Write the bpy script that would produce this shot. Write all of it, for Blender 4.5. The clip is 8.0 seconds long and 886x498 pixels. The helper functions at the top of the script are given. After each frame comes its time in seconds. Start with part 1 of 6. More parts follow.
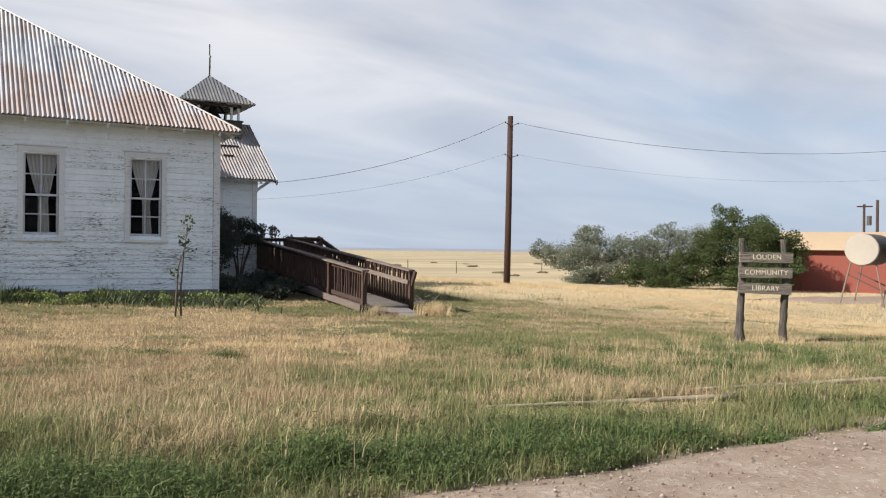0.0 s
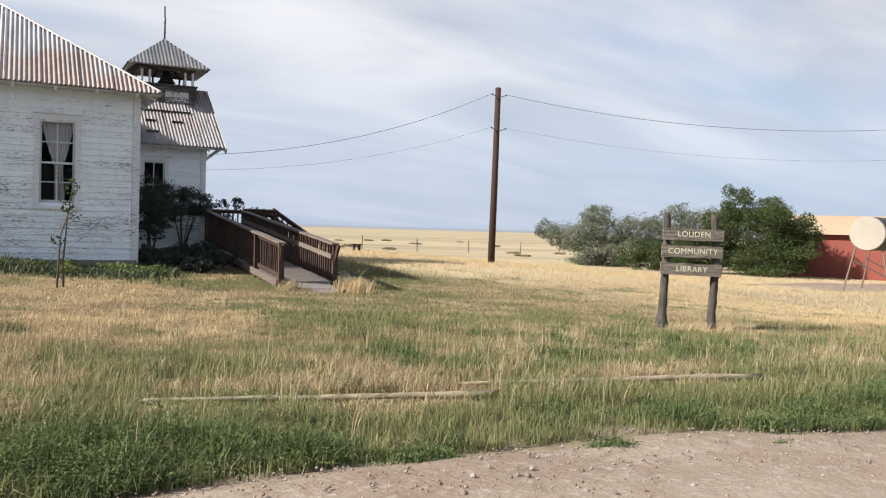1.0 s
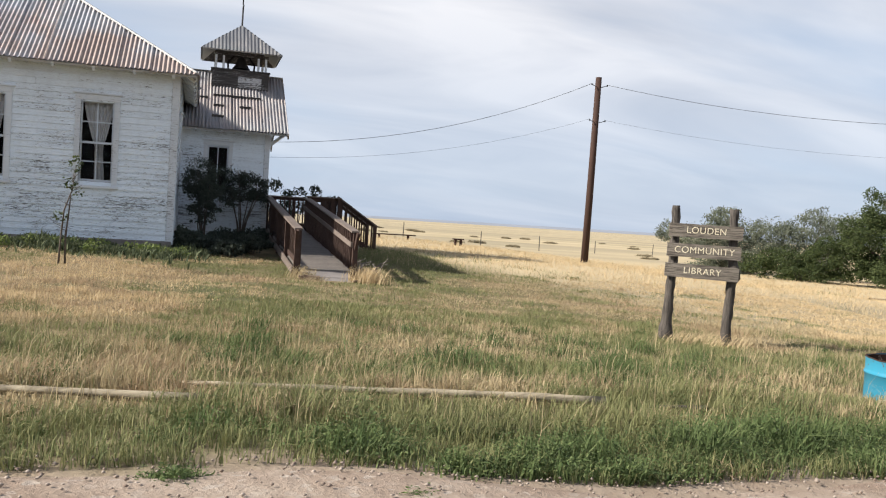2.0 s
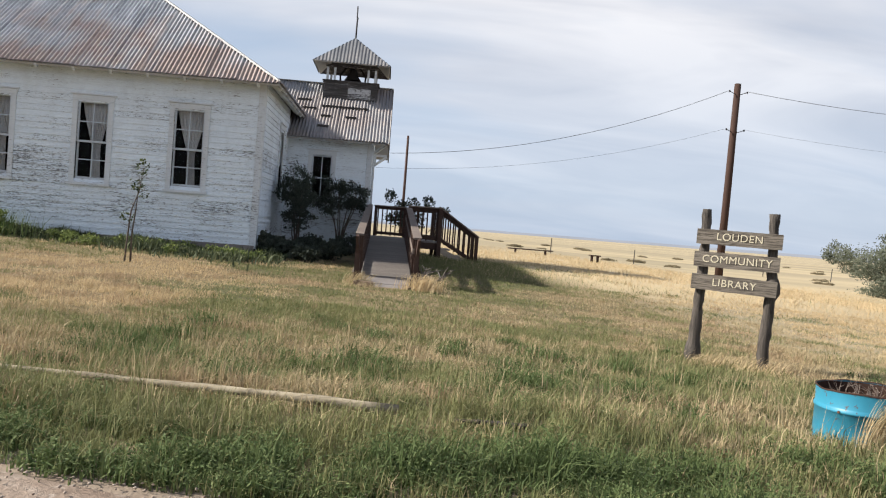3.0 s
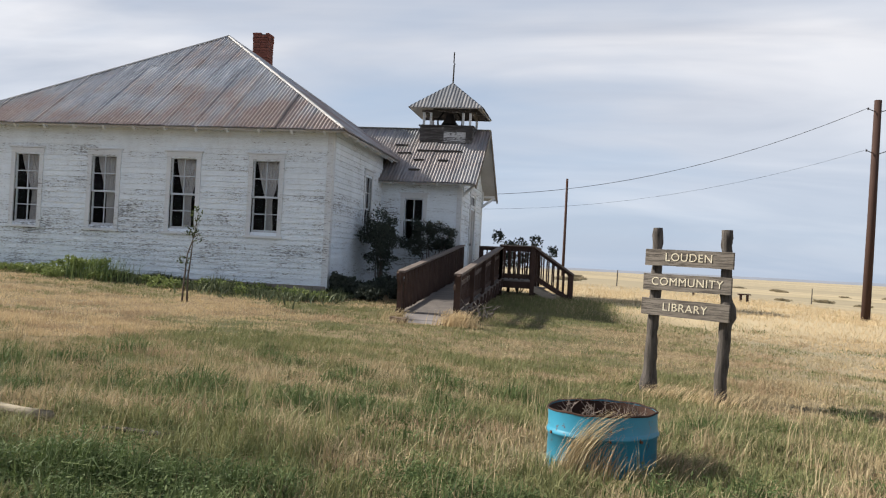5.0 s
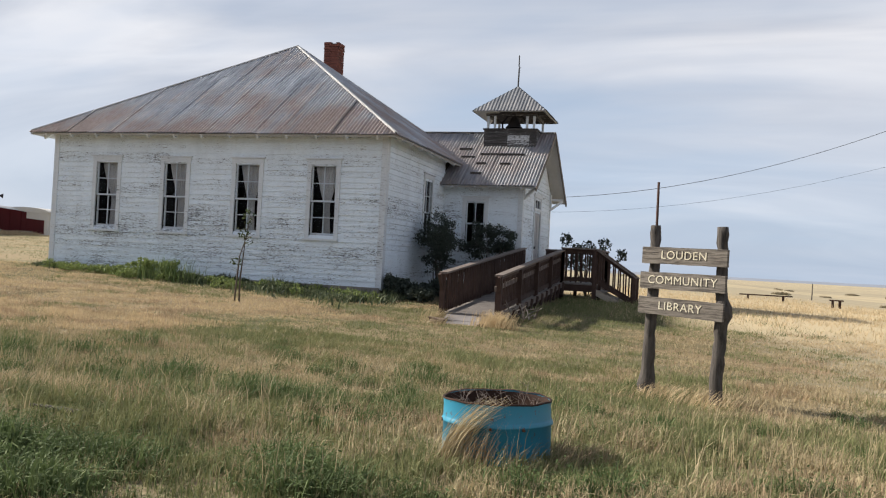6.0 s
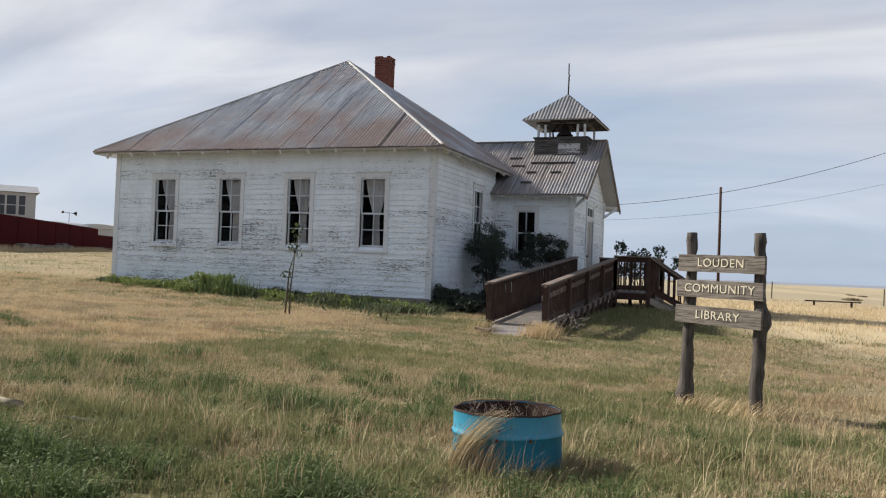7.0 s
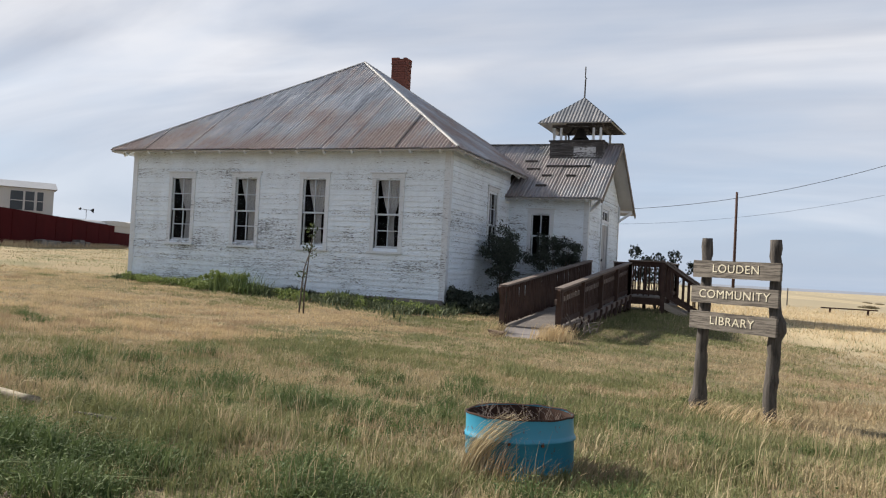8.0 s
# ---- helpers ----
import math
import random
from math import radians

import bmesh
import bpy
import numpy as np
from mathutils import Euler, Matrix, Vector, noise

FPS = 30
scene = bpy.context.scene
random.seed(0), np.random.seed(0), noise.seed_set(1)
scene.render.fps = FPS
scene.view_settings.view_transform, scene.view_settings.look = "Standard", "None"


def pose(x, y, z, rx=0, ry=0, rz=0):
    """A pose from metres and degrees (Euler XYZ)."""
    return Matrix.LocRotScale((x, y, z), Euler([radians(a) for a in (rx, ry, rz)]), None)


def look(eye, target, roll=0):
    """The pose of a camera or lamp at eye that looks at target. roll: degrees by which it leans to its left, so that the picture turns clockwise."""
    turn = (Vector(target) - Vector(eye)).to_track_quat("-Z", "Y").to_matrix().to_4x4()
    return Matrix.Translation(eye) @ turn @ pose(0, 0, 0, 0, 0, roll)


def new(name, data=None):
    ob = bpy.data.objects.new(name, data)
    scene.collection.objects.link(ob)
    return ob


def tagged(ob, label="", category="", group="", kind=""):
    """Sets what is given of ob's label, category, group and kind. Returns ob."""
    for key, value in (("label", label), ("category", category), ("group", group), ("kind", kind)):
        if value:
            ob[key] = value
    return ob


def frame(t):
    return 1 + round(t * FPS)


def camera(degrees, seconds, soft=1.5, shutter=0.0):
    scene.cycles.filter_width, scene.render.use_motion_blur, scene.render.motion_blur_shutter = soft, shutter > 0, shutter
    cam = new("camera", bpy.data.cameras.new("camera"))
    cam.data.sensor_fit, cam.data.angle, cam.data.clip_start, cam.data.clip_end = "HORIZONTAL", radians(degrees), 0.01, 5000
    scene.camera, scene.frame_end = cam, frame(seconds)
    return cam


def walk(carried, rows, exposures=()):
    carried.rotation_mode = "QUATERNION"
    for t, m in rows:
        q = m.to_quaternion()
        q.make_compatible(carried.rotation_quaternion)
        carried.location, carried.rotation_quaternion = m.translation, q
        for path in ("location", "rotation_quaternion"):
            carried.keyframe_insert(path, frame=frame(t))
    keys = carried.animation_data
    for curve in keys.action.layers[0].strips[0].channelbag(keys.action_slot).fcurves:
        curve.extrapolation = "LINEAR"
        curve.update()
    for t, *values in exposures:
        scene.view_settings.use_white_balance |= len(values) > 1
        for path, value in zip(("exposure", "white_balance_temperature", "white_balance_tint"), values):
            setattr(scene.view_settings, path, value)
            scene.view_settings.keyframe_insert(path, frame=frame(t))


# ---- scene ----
cam = camera(55.8, 8.0, 1.15)
PATH = [
    (0, (-4.711, -17.993, 1.989), (-3.719, -16.257, 1.987), 0.6),
    (0.5, (-3.362, -17.965, 1.928), (-2.342, -16.245, 1.886), 0.9),
    (1, (-2.18, -17.973, 1.895), (-1.271, -16.192, 1.844), 1.6),
    (2.5, (1.731, -17.78, 1.813), (2.094, -15.814, 1.745), 4.1),
    (3, (2.697, -17.695, 1.784), (2.838, -15.7, 1.729), 4.5),
    (3.5, (3.371, -17.675, 1.766), (3.368, -15.675, 1.734), 4.9),
    (4, (4.052, -17.63, 1.763), (3.975, -15.632, 1.775), 4.4),
    (5.5, (6.168, -17.379, 1.734), (5.692, -15.437, 1.764), 2.8),
    (6, (6.642, -17.317, 1.722), (6.063, -15.403, 1.752), 3.0),
    (6.5, (6.913, -17.227, 1.735), (6.242, -15.344, 1.78), 2.2),
    (7, (6.93, -17.254, 1.746), (6.21, -15.389, 1.793), 2.2),
    (7.5, (6.928, -17.251, 1.744), (6.188, -15.393, 1.788), 3.0),
    (8, (6.931, -17.272, 1.754), (6.18, -15.419, 1.803), 3.0),
]
walk(cam, [(t, look(eye, target, roll)) for t, eye, target, roll in PATH], ((0.0, 0.64), (0.5, 0.73), (2.5, 0.79), (4.0, 0.75), (5.5, 0.70), (6.0, 0.70), (7.0, 0.62), (8.0, 0.70)))

# ---- world, sun and exposure ----
SUN_WAY = Vector((0.84, -0.02, -0.54)).normalized()


def make_world():
    world = bpy.data.worlds.new("prairie_sky")
    scene.world = world
    world.use_nodes = True
    nt = world.node_tree
    nt.nodes.clear()
    N, L = nt.nodes.new, nt.links.new
    out, bg = N("ShaderNodeOutputWorld"), N("ShaderNodeBackground")
    sky = N("ShaderNodeTexSky")
    sky.sky_type, sky.sun_disc = "NISHITA", False
    sky.sun_elevation = math.asin(-SUN_WAY.z)
    sky.sun_rotation = math.atan2(-SUN_WAY.x, -SUN_WAY.y)
    sky.air_density, sky.dust_density, sky.ozone_density = 1.0, 1.5, 2.0
    co, sep = N("ShaderNodeTexCoord"), N("ShaderNodeSeparateXYZ")
    L(co.outputs["Generated"], sep.inputs[0])
    lift = N("ShaderNodeMath"); lift.operation = "ADD"; lift.inputs[1].default_value = 0.22
    top = N("ShaderNodeMath"); top.operation = "MAXIMUM"; top.inputs[1].default_value = 0.02
    L(sep.outputs["Z"], lift.inputs[0]); L(lift.outputs[0], top.inputs[0])
    dx, dy = N("ShaderNodeMath"), N("ShaderNodeMath")
    for d, axis in ((dx, "X"), (dy, "Y")):
        d.operation = "DIVIDE"
        L(sep.outputs[axis], d.inputs[0]); L(top.outputs[0], d.inputs[1])
    flat = N("ShaderNodeCombineXYZ")
    L(dx.outputs[0], flat.inputs[0]); L(dy.outputs[0], flat.inputs[1])
    turn = N("ShaderNodeMapping")
    turn.inputs["Rotation"].default_value = (0, 0, radians(35))
    turn.inputs["Scale"].default_value = (0.55, 1.3, 1)
    L(flat.outputs[0], turn.inputs[0])
    big, fine = N("ShaderNodeTexNoise"), N("ShaderNodeTexNoise")
    big.inputs["Scale"].default_value, big.inputs["Detail"].default_value, big.inputs["Roughness"].default_value = 0.9, 5.0, 0.5
    fine.inputs["Scale"].default_value, fine.inputs["Detail"].default_value, fine.inputs["Distortion"].default_value = 1.3, 7.0, 0.8
    L(turn.outputs[0], big.inputs["Vector"]); L(turn.outputs[0], fine.inputs["Vector"])
    cover = N("ShaderNodeMapRange")
    cover.inputs[1].default_value, cover.inputs[2].default_value = 0.30, 0.54
    L(big.outputs[0], cover.inputs[0])
    # the clouds crowd together low down, open up overhead, and thin out at the horizon
    high = N("ShaderNodeMapRange")
    high.inputs[1].default_value, high.inputs[2].default_value = 0.28, 0.62
    high.inputs[3].default_value, high.inputs[4].default_value = 1.0, 0.30
    L(sep.outputs["Z"], high.inputs[0])
    low = N("ShaderNodeMapRange")
    low.inputs[1].default_value, low.inputs[2].default_value = 0.03, 0.26
    low.inputs[3].default_value, low.inputs[4].default_value = 0.30, 1.0
    L(sep.outputs["Z"], low.inputs[0])
    both = N("ShaderNodeMath"); both.operation = "MULTIPLY"
    part_cover = N("ShaderNodeMath"); part_cover.operation = "MULTIPLY"
    L(cover.outputs[0], part_cover.inputs[0]); L(high.outputs[0], part_cover.inputs[1])
    L(part_cover.outputs[0], both.inputs[0]); L(low.outputs[0], both.inputs[1])
    shade = N("ShaderNodeValToRGB")
    shade.color_ramp.elements[0].position, shade.color_ramp.elements[0].color = 0.36, (5.6, 5.95, 6.8, 1)
    shade.color_ramp.elements[1].position, shade.color_ramp.elements[1].color = 0.64, (8.9, 8.95, 9.35, 1)
    L(fine.outputs[0], shade.inputs[0])
    pale = N("ShaderNodeMix"); pale.data_type = "RGBA"; pale.inputs[0].default_value = 0.55
    pale.inputs["B"].default_value = (5.4, 6.7, 8.8, 1)
    veil = N("ShaderNodeMapRange")
    veil.inputs[1].default_value, veil.inputs[2].default_value = 0.10, 0.60
    veil.inputs[3].default_value, veil.inputs[4].default_value = 0.75, 0.0
    L(sep.outputs["Z"], veil.inputs[0]); L(veil.outputs[0], pale.inputs[0])
    L(sky.outputs[0], pale.inputs["A"])
    mix = N("ShaderNodeMix"); mix.data_type = "RGBA"
    L(both.outputs[0], mix.inputs[0]); L(pale.outputs["Result"], mix.inputs["A"]); L(shade.outputs[0], mix.inputs["B"])
    L(mix.outputs["Result"], bg.inputs["Color"])
    bg.inputs["Strength"].default_value = 0.061
    L(bg.outputs[0], out.inputs["Surface"])


make_world()
sun = new("sun", bpy.data.lights.new("sun", "SUN"))
sun.data.energy, sun.data.angle, sun.data.color = 5.0, radians(1.2), (1.0, 0.93, 0.83)
sun.matrix_basis = look((-60, -20, 45), Vector((-60, -20, 45)) + SUN_WAY)

# ---- materials ----


class Nodes:
    """A small builder for a procedural material."""

    def __init__(self, name, rough=0.8, metal=0.0, spec=0.3):
        self.mat = bpy.data.materials.new(name)
        self.mat.use_nodes = True
        self.nt = self.mat.node_tree
        self.bsdf = self.nt.nodes["Principled BSDF"]
        self.bsdf.inputs["Roughness"].default_value = rough
        self.bsdf.inputs["Metallic"].default_value = metal
        self.bsdf.inputs["Specular IOR Level"].default_value = spec
        self.co = self.nt.nodes.new("ShaderNodeTexCoord").outputs["Object"]
        self.info = None

    def n(self, kind):
        return self.nt.nodes.new(kind)

    def link(self, a, b):
        self.nt.links.new(a, b)

    def stretch(self, scale, rot=(0, 0, 0)):
        m = self.n("ShaderNodeMapping")
        m.inputs["Scale"].default_value = scale
        m.inputs["Rotation"].default_value = rot
        self.link(self.co, m.inputs[0])
        return m.outputs[0]

    def noise(self, scale, detail=4.0, rough=0.55, at=None, distortion=0.0):
        t = self.n("ShaderNodeTexNoise")
        t.inputs["Scale"].default_value, t.inputs["Detail"].default_value = scale, detail
        t.inputs["Roughness"].default_value, t.inputs["Distortion"].default_value = rough, distortion
        self.link(at or self.co, t.inputs["Vector"])
        return t.outputs[0]

    def span(self, value, a, b, c=0.0, d=1.0):
        r = self.n("ShaderNodeMapRange")
        for i, v in enumerate((a, b, c, d)):
            r.inputs[i + 1].default_value = v
        self.link(value, r.inputs[0])
        return r.outputs[0]

    def math(self, op, a, b):
        m = self.n("ShaderNodeMath")
        m.operation = op
        for i, v in enumerate((a, b)):
            if isinstance(v, (int, float)):
                m.inputs[i].default_value = v
            else:
                self.link(v, m.inputs[i])
        return m.outputs[0]

    def mix(self, fac, a, b, mode="MIX"):
        m = self.n("ShaderNodeMix")
        m.data_type, m.blend_type = "RGBA", mode
        for key, v in (("Factor", fac), ("A", a), ("B", b)):
            sock = m.inputs[0] if key == "Factor" else m.inputs[key]
            if isinstance(v, (int, float)):
                sock.default_value = v
            elif isinstance(v, tuple):
                sock.default_value = (*v, 1.0)
            else:
                self.link(v, sock)
        return m.outputs["Result"]

    def piece(self):
        """A random number for each object."""
        return self.n("ShaderNodeObjectInfo").outputs["Random"]

    def island(self):
        """A random number for each loose bit of a joined mesh."""
        return self.n("ShaderNodeNewGeometry").outputs["Random Per Island"]

    def done(self, color, bump=None, strength=0.3, distance=0.01, rough=None):
        if isinstance(color, tuple):
            self.bsdf.inputs["Base Color"].default_value = (*color, 1)
        else:
            self.link(color, self.bsdf.inputs["Base Color"])
        if bump is not None:
            b = self.n("ShaderNodeBump")
            b.inputs["Strength"].default_value, b.inputs["Distance"].default_value = strength, distance
            self.link(bump, b.inputs["Height"])
            self.link(b.outputs[0], self.bsdf.inputs["Normal"])
        if rough is not None:
            self.link(rough, self.bsdf.inputs["Roughness"])
        return self.mat


def peeling_paint(name, paint, wood, worn=0.5):
    """Old paint flaking off weathered boards, along the grain."""
    m = Nodes(name, 0.75)
    streak = m.noise(1.0, 6.0, 0.65, m.stretch((2.6, 2.6, 40.0)))
    flake = m.noise(1.0, 5.0, 0.7, m.stretch((13.0, 13.0, 70.0)))
    patch = m.noise(0.75, 4.0, 0.6, m.stretch((1, 1, 1.6)))
    hole = m.math("ADD", m.math("MULTIPLY", streak, 0.38), m.math("MULTIPLY", flake, 0.62))
    hole = m.math("ADD", hole, m.math("MULTIPLY", m.math("SUBTRACT", patch, 0.5), 0.30))
    hole = m.math("ADD", hole, m.math("MULTIPLY", m.math("SUBTRACT", m.piece(), 0.5), 0.08))
    sep = m.n("ShaderNodeSeparateXYZ")
    m.link(m.co, sep.inputs[0])
    # sheltered boards under the eaves have kept more of their paint
    hole = m.math("ADD", hole, m.span(sep.outputs["Z"], 2.0, 4.3, 0.012, -0.035))
    bare = m.span(hole, 0.645 - 0.1 * worn, 0.69 - 0.1 * worn)
    thin = m.span(hole, 0.50 - 0.1 * worn, 0.66 - 0.1 * worn, 0.0, 0.5)
    stain = m.noise(1.0, 4.0, 0.6, m.stretch((3.0, 3.0, 0.7)))
    tone = m.mix(m.span(m.noise(1.3, 4.0), 0.3, 0.7), paint, tuple(c * 0.90 for c in paint))
    tone = m.mix(m.span(stain, 0.5, 0.72, 0.0, 0.28), tone, tuple(0.55 * p + 0.2 * w for p, w in zip(paint, wood)))
    tone = m.mix(thin, tone, tuple(0.5 * (p + w) for p, w in zip(paint, wood)))
    grey = m.mix(m.span(streak, 0.35, 0.7), wood, tuple(c * 0.35 for c in wood))
    return m.done(m.mix(bare, tone, grey), hole, 0.35, 0.004)


def weathered_wood(name, a, b, scale=(3, 3, 40), rough=0.85, hard=0.0):
    m = Nodes(name, rough)
    grain = m.noise(1.0, 6.0, 0.65, m.stretch(scale), 0.3)
    big = m.noise(1.3, 3.0)
    col = m.mix(m.span(grain, 0.3 + hard, 0.72 - hard), a, b)
    col = m.mix(m.math("MULTIPLY", m.span(big, 0.35, 0.7), 0.5), col, tuple(c * 0.55 for c in a))
    col = m.mix(m.math("MULTIPLY", m.piece(), 0.35), col, tuple(c * 0.6 for c in b))
    return m.done(col, grain, 0.5, 0.006)


def rusty_tin(name, rusted=0.8, metal=0.45, clean=1.0, streak=0.7):
    """Old galvanised sheet, dull zinc with brown rust run down its slope."""
    m = Nodes(name, 0.5, metal, 0.25)
    runs = m.noise(1.0, 6.0, 0.7, m.stretch((7.0, 0.8, 0.8)))
    patch = m.noise(0.42, 4.0, 0.6)
    speck = m.noise(9.0, 4.0, 0.7)
    rnd = m.piece()
    dull = m.mix(m.span(speck, 0.3, 0.7), tuple(c * clean for c in (0.47, 0.49, 0.52)), tuple(c * clean for c in (0.37, 0.385, 0.41)))
    zinc = m.mix(m.span(rnd, 0.3, 1.0, 0.0, 0.30), dull, tuple(c * clean for c in (0.58, 0.62, 0.67)))
    zinc = m.mix(m.span(rnd, 0.0, 0.3, 0.30, 0.0), zinc, tuple(c * clean for c in (0.33, 0.33, 0.34)))
    zinc = m.mix(m.span(runs, 0.48, 0.36, 0.0, streak * 0.7), zinc, tuple(c * clean for c in (0.22, 0.22, 0.235)))
    zinc = m.mix(m.span(runs, 0.52, 0.70, 0.0, streak), zinc, tuple(c * clean for c in (0.80, 0.80, 0.80)))
    r = m.math("ADD", m.math("MULTIPLY", runs, 0.42), m.math("MULTIPLY", patch, 0.75))
    r = m.math("ADD", r, m.math("MULTIPLY", m.math("SUBTRACT", rnd, 0.5), 0.05))
    sep = m.n("ShaderNodeSeparateXYZ")
    m.link(m.co, sep.inputs[0])
    r = m.math("ADD", r, m.span(sep.outputs["Z"], 4.6, 7.2, 0.045, -0.085))
    rust = m.mix(m.span(speck, 0.35, 0.7), (0.24, 0.155, 0.118), (0.40, 0.30, 0.245))
    amount = m.math("MULTIPLY", m.span(r, 0.51, 0.66), rusted)
    return m.done(m.mix(amount, zinc, rust), speck, 0.15, 0.003, m.span(r, 0.5, 0.75, 0.42, 0.8))


def plain(name, a, b, scale=6.0, rough=0.8, metal=0.0, bump=0.2):
    m = Nodes(name, rough, metal)
    big, fine = m.noise(scale * 0.25, 3.0), m.noise(scale * 3, 5.0, 0.65)
    f = m.math("ADD", m.math("MULTIPLY", big, 0.6), m.math("MULTIPLY", fine, 0.4))
    return m.done(m.mix(m.span(f, 0.32, 0.68), a, b), fine, bump, 0.004)


def blades_material(name, a, b, c, patch=0.35):
    """Grass or leaves: each blade its own tone, whole patches of another growth."""
    m = Nodes(name, 0.7, 0.0, 0.2)
    one = m.island()
    col = m.mix(one, a, b)
    col = m.mix(m.span(m.noise(patch, 4.0, 0.6), 0.4, 0.62), col, m.mix(one, c, b))
    col = m.mix(m.span(m.noise(2.6, 3.0, 0.6), 0.50, 0.66, 0.0, 0.42), col, tuple(0.6 * v for v in c))
    back = m.n("ShaderNodeBsdfTranslucent")
    m.link(col, back.inputs["Color"])
    both = m.n("ShaderNodeMixShader")
    both.inputs[0].default_value = 0.25
    m.done(col)
    m.link(m.bsdf.outputs[0], both.inputs[1])
    m.link(back.outputs[0], both.inputs[2])
    m.link(both.outputs[0], m.nt.nodes["Material Output"].inputs["Surface"])
    return m.mat


def ground_material():
    m = Nodes("prairie_soil", 0.95, 0.0, 0.1)
    fine, mid, big = m.noise(7.0, 6.0, 0.7), m.noise(0.55, 5.0, 0.6), m.noise(0.05, 4.0, 0.55)
    band = m.noise(1.0, 4.0, 0.55, m.stretch((0.006, 0.035, 0.05), (0, 0, radians(-30))))
    straw = m.mix(m.span(fine, 0.3, 0.7), (0.15, 0.115, 0.07), (0.30, 0.235, 0.14))
    olive = m.mix(m.span(fine, 0.3, 0.7), (0.075, 0.075, 0.038), (0.15, 0.14, 0.075))
    col = m.mix(m.span(mid, 0.46, 0.64), straw, olive)
    far = m.mix(m.span(band, 0.45, 0.62), (0.48, 0.395, 0.255), (0.385, 0.32, 0.21))
    far = m.mix(m.span(big, 0.55, 0.68, 0.0, 0.8), far, (0.24, 0.22, 0.135))
    strip = m.noise(1.0, 5.0, 0.6, m.stretch((0.003, 0.022, 0.05), (0, 0, radians(-24))))
    far = m.mix(m.span(strip, 0.47, 0.55, 0.0, 0.7), far, (0.29, 0.255, 0.18))
    far = m.mix(m.span(strip, 0.42, 0.34, 0.0, 0.6), far, (0.58, 0.50, 0.36))
    dist = m.n("ShaderNodeVectorMath"); dist.operation = "LENGTH"
    m.link(m.co, dist.inputs[0])
    sep = m.n("ShaderNodeSeparateXYZ")
    m.link(m.co, sep.inputs[0])
    field = m.math("SUBTRACT", m.math("ADD", sep.outputs["X"], m.math("MULTIPLY", mid, 1.2)), m.math("MULTIPLY", sep.outputs["Y"], 0.12))
    field = m.math("ADD", field, m.math("MULTIPLY", m.math("MAXIMUM", m.math("ADD", sep.outputs["Y"], 4.0), 0.0), 0.5))
    field = m.math("MULTIPLY", m.span(field, 8.8, 10.4), m.span(sep.outputs["Y"], -10.5, -8.5))
    col = m.mix(m.math("MAXIMUM", m.span(dist.outputs["Value"], 12, 27), field), col, far)
    col = m.mix(m.math("MULTIPLY", m.span(sep.outputs["X"], -14.0, -8.0, 1.0, 0.0), m.span(dist.outputs["Value"], 90.0, 160.0, 0.8, 0.0)), col, m.mix(m.span(mid, 0.42, 0.62), (0.33, 0.26, 0.16), (0.21, 0.19, 0.105)))
    # bare dirt where the verge meets the road
    verge = m.math("ADD", sep.outputs["Y"], m.math("MULTIPLY", m.noise(0.9, 4.0), 0.9))
    col = m.mix(m.span(verge, -14.15, -13.85, 1.0, 0.0), col, m.mix(m.span(fine, 0.3, 0.7), (0.24, 0.185, 0.14), (0.33, 0.275, 0.22)))
    return m.done(col, fine, 0.6, 0.04)


def gravel_material():
    m = Nodes("gravel_dirt", 0.95, 0.0, 0.15)
    v = m.n("ShaderNodeTexVoronoi"); v.inputs["Scale"].default_value = 26.0
    m.link(m.co, v.inputs["Vector"])
    mid, big, fine = m.noise(1.6, 6.0, 0.65), m.noise(0.35, 3.0), m.noise(55.0, 5.0, 0.7)
    lump = m.noise(7.0, 5.0, 0.65)
    col = m.mix(m.span(mid, 0.35, 0.65), (0.265, 0.20, 0.155), (0.36, 0.295, 0.24))
    col = m.mix(m.span(big, 0.5, 0.65, 0.0, 0.7), col, (0.27, 0.19, 0.145))
    col = m.mix(m.span(lump, 0.55, 0.72, 0.0, 0.55), col, (0.43, 0.375, 0.32))
    col = m.mix(m.span(lump, 0.46, 0.30, 0.0, 0.6), col, (0.20, 0.15, 0.115))
    col = m.mix(m.math("MULTIPLY", m.span(v.outputs["Color"], 0.75, 0.9), 0.55), col, (0.45, 0.40, 0.35))
    col = m.mix(m.math("MULTIPLY", m.span(fine, 0.5, 0.75), 0.4), col, (0.22, 0.165, 0.13))
    return m.done(col, m.math("ADD", m.math("ADD", fine, lump), m.math("MULTIPLY", v.outputs["Distance"], 0.5)), 0.5, 0.018)


def brick_material():
    m = Nodes("old_red_brick", 0.9)
    f = m.noise(14.0, 5.0, 0.65)
    col = m.mix(m.piece(), (0.165, 0.058, 0.044), (0.115, 0.044, 0.036))
    return m.done(m.mix(m.math("MULTIPLY", m.span(f, 0.5, 0.75), 0.5), col, (0.12, 0.06, 0.05)), f, 0.4, 0.005)


def glass_material():
    m = Nodes("old_window_glass", 0.02, 0.0, 0.5)
    m.bsdf.inputs["Transmission Weight"].default_value = 1.0
    m.bsdf.inputs["IOR"].default_value = 1.12
    return m.done((0.93, 0.94, 0.94), m.noise(2.0, 2.0), 0.05, 0.02)


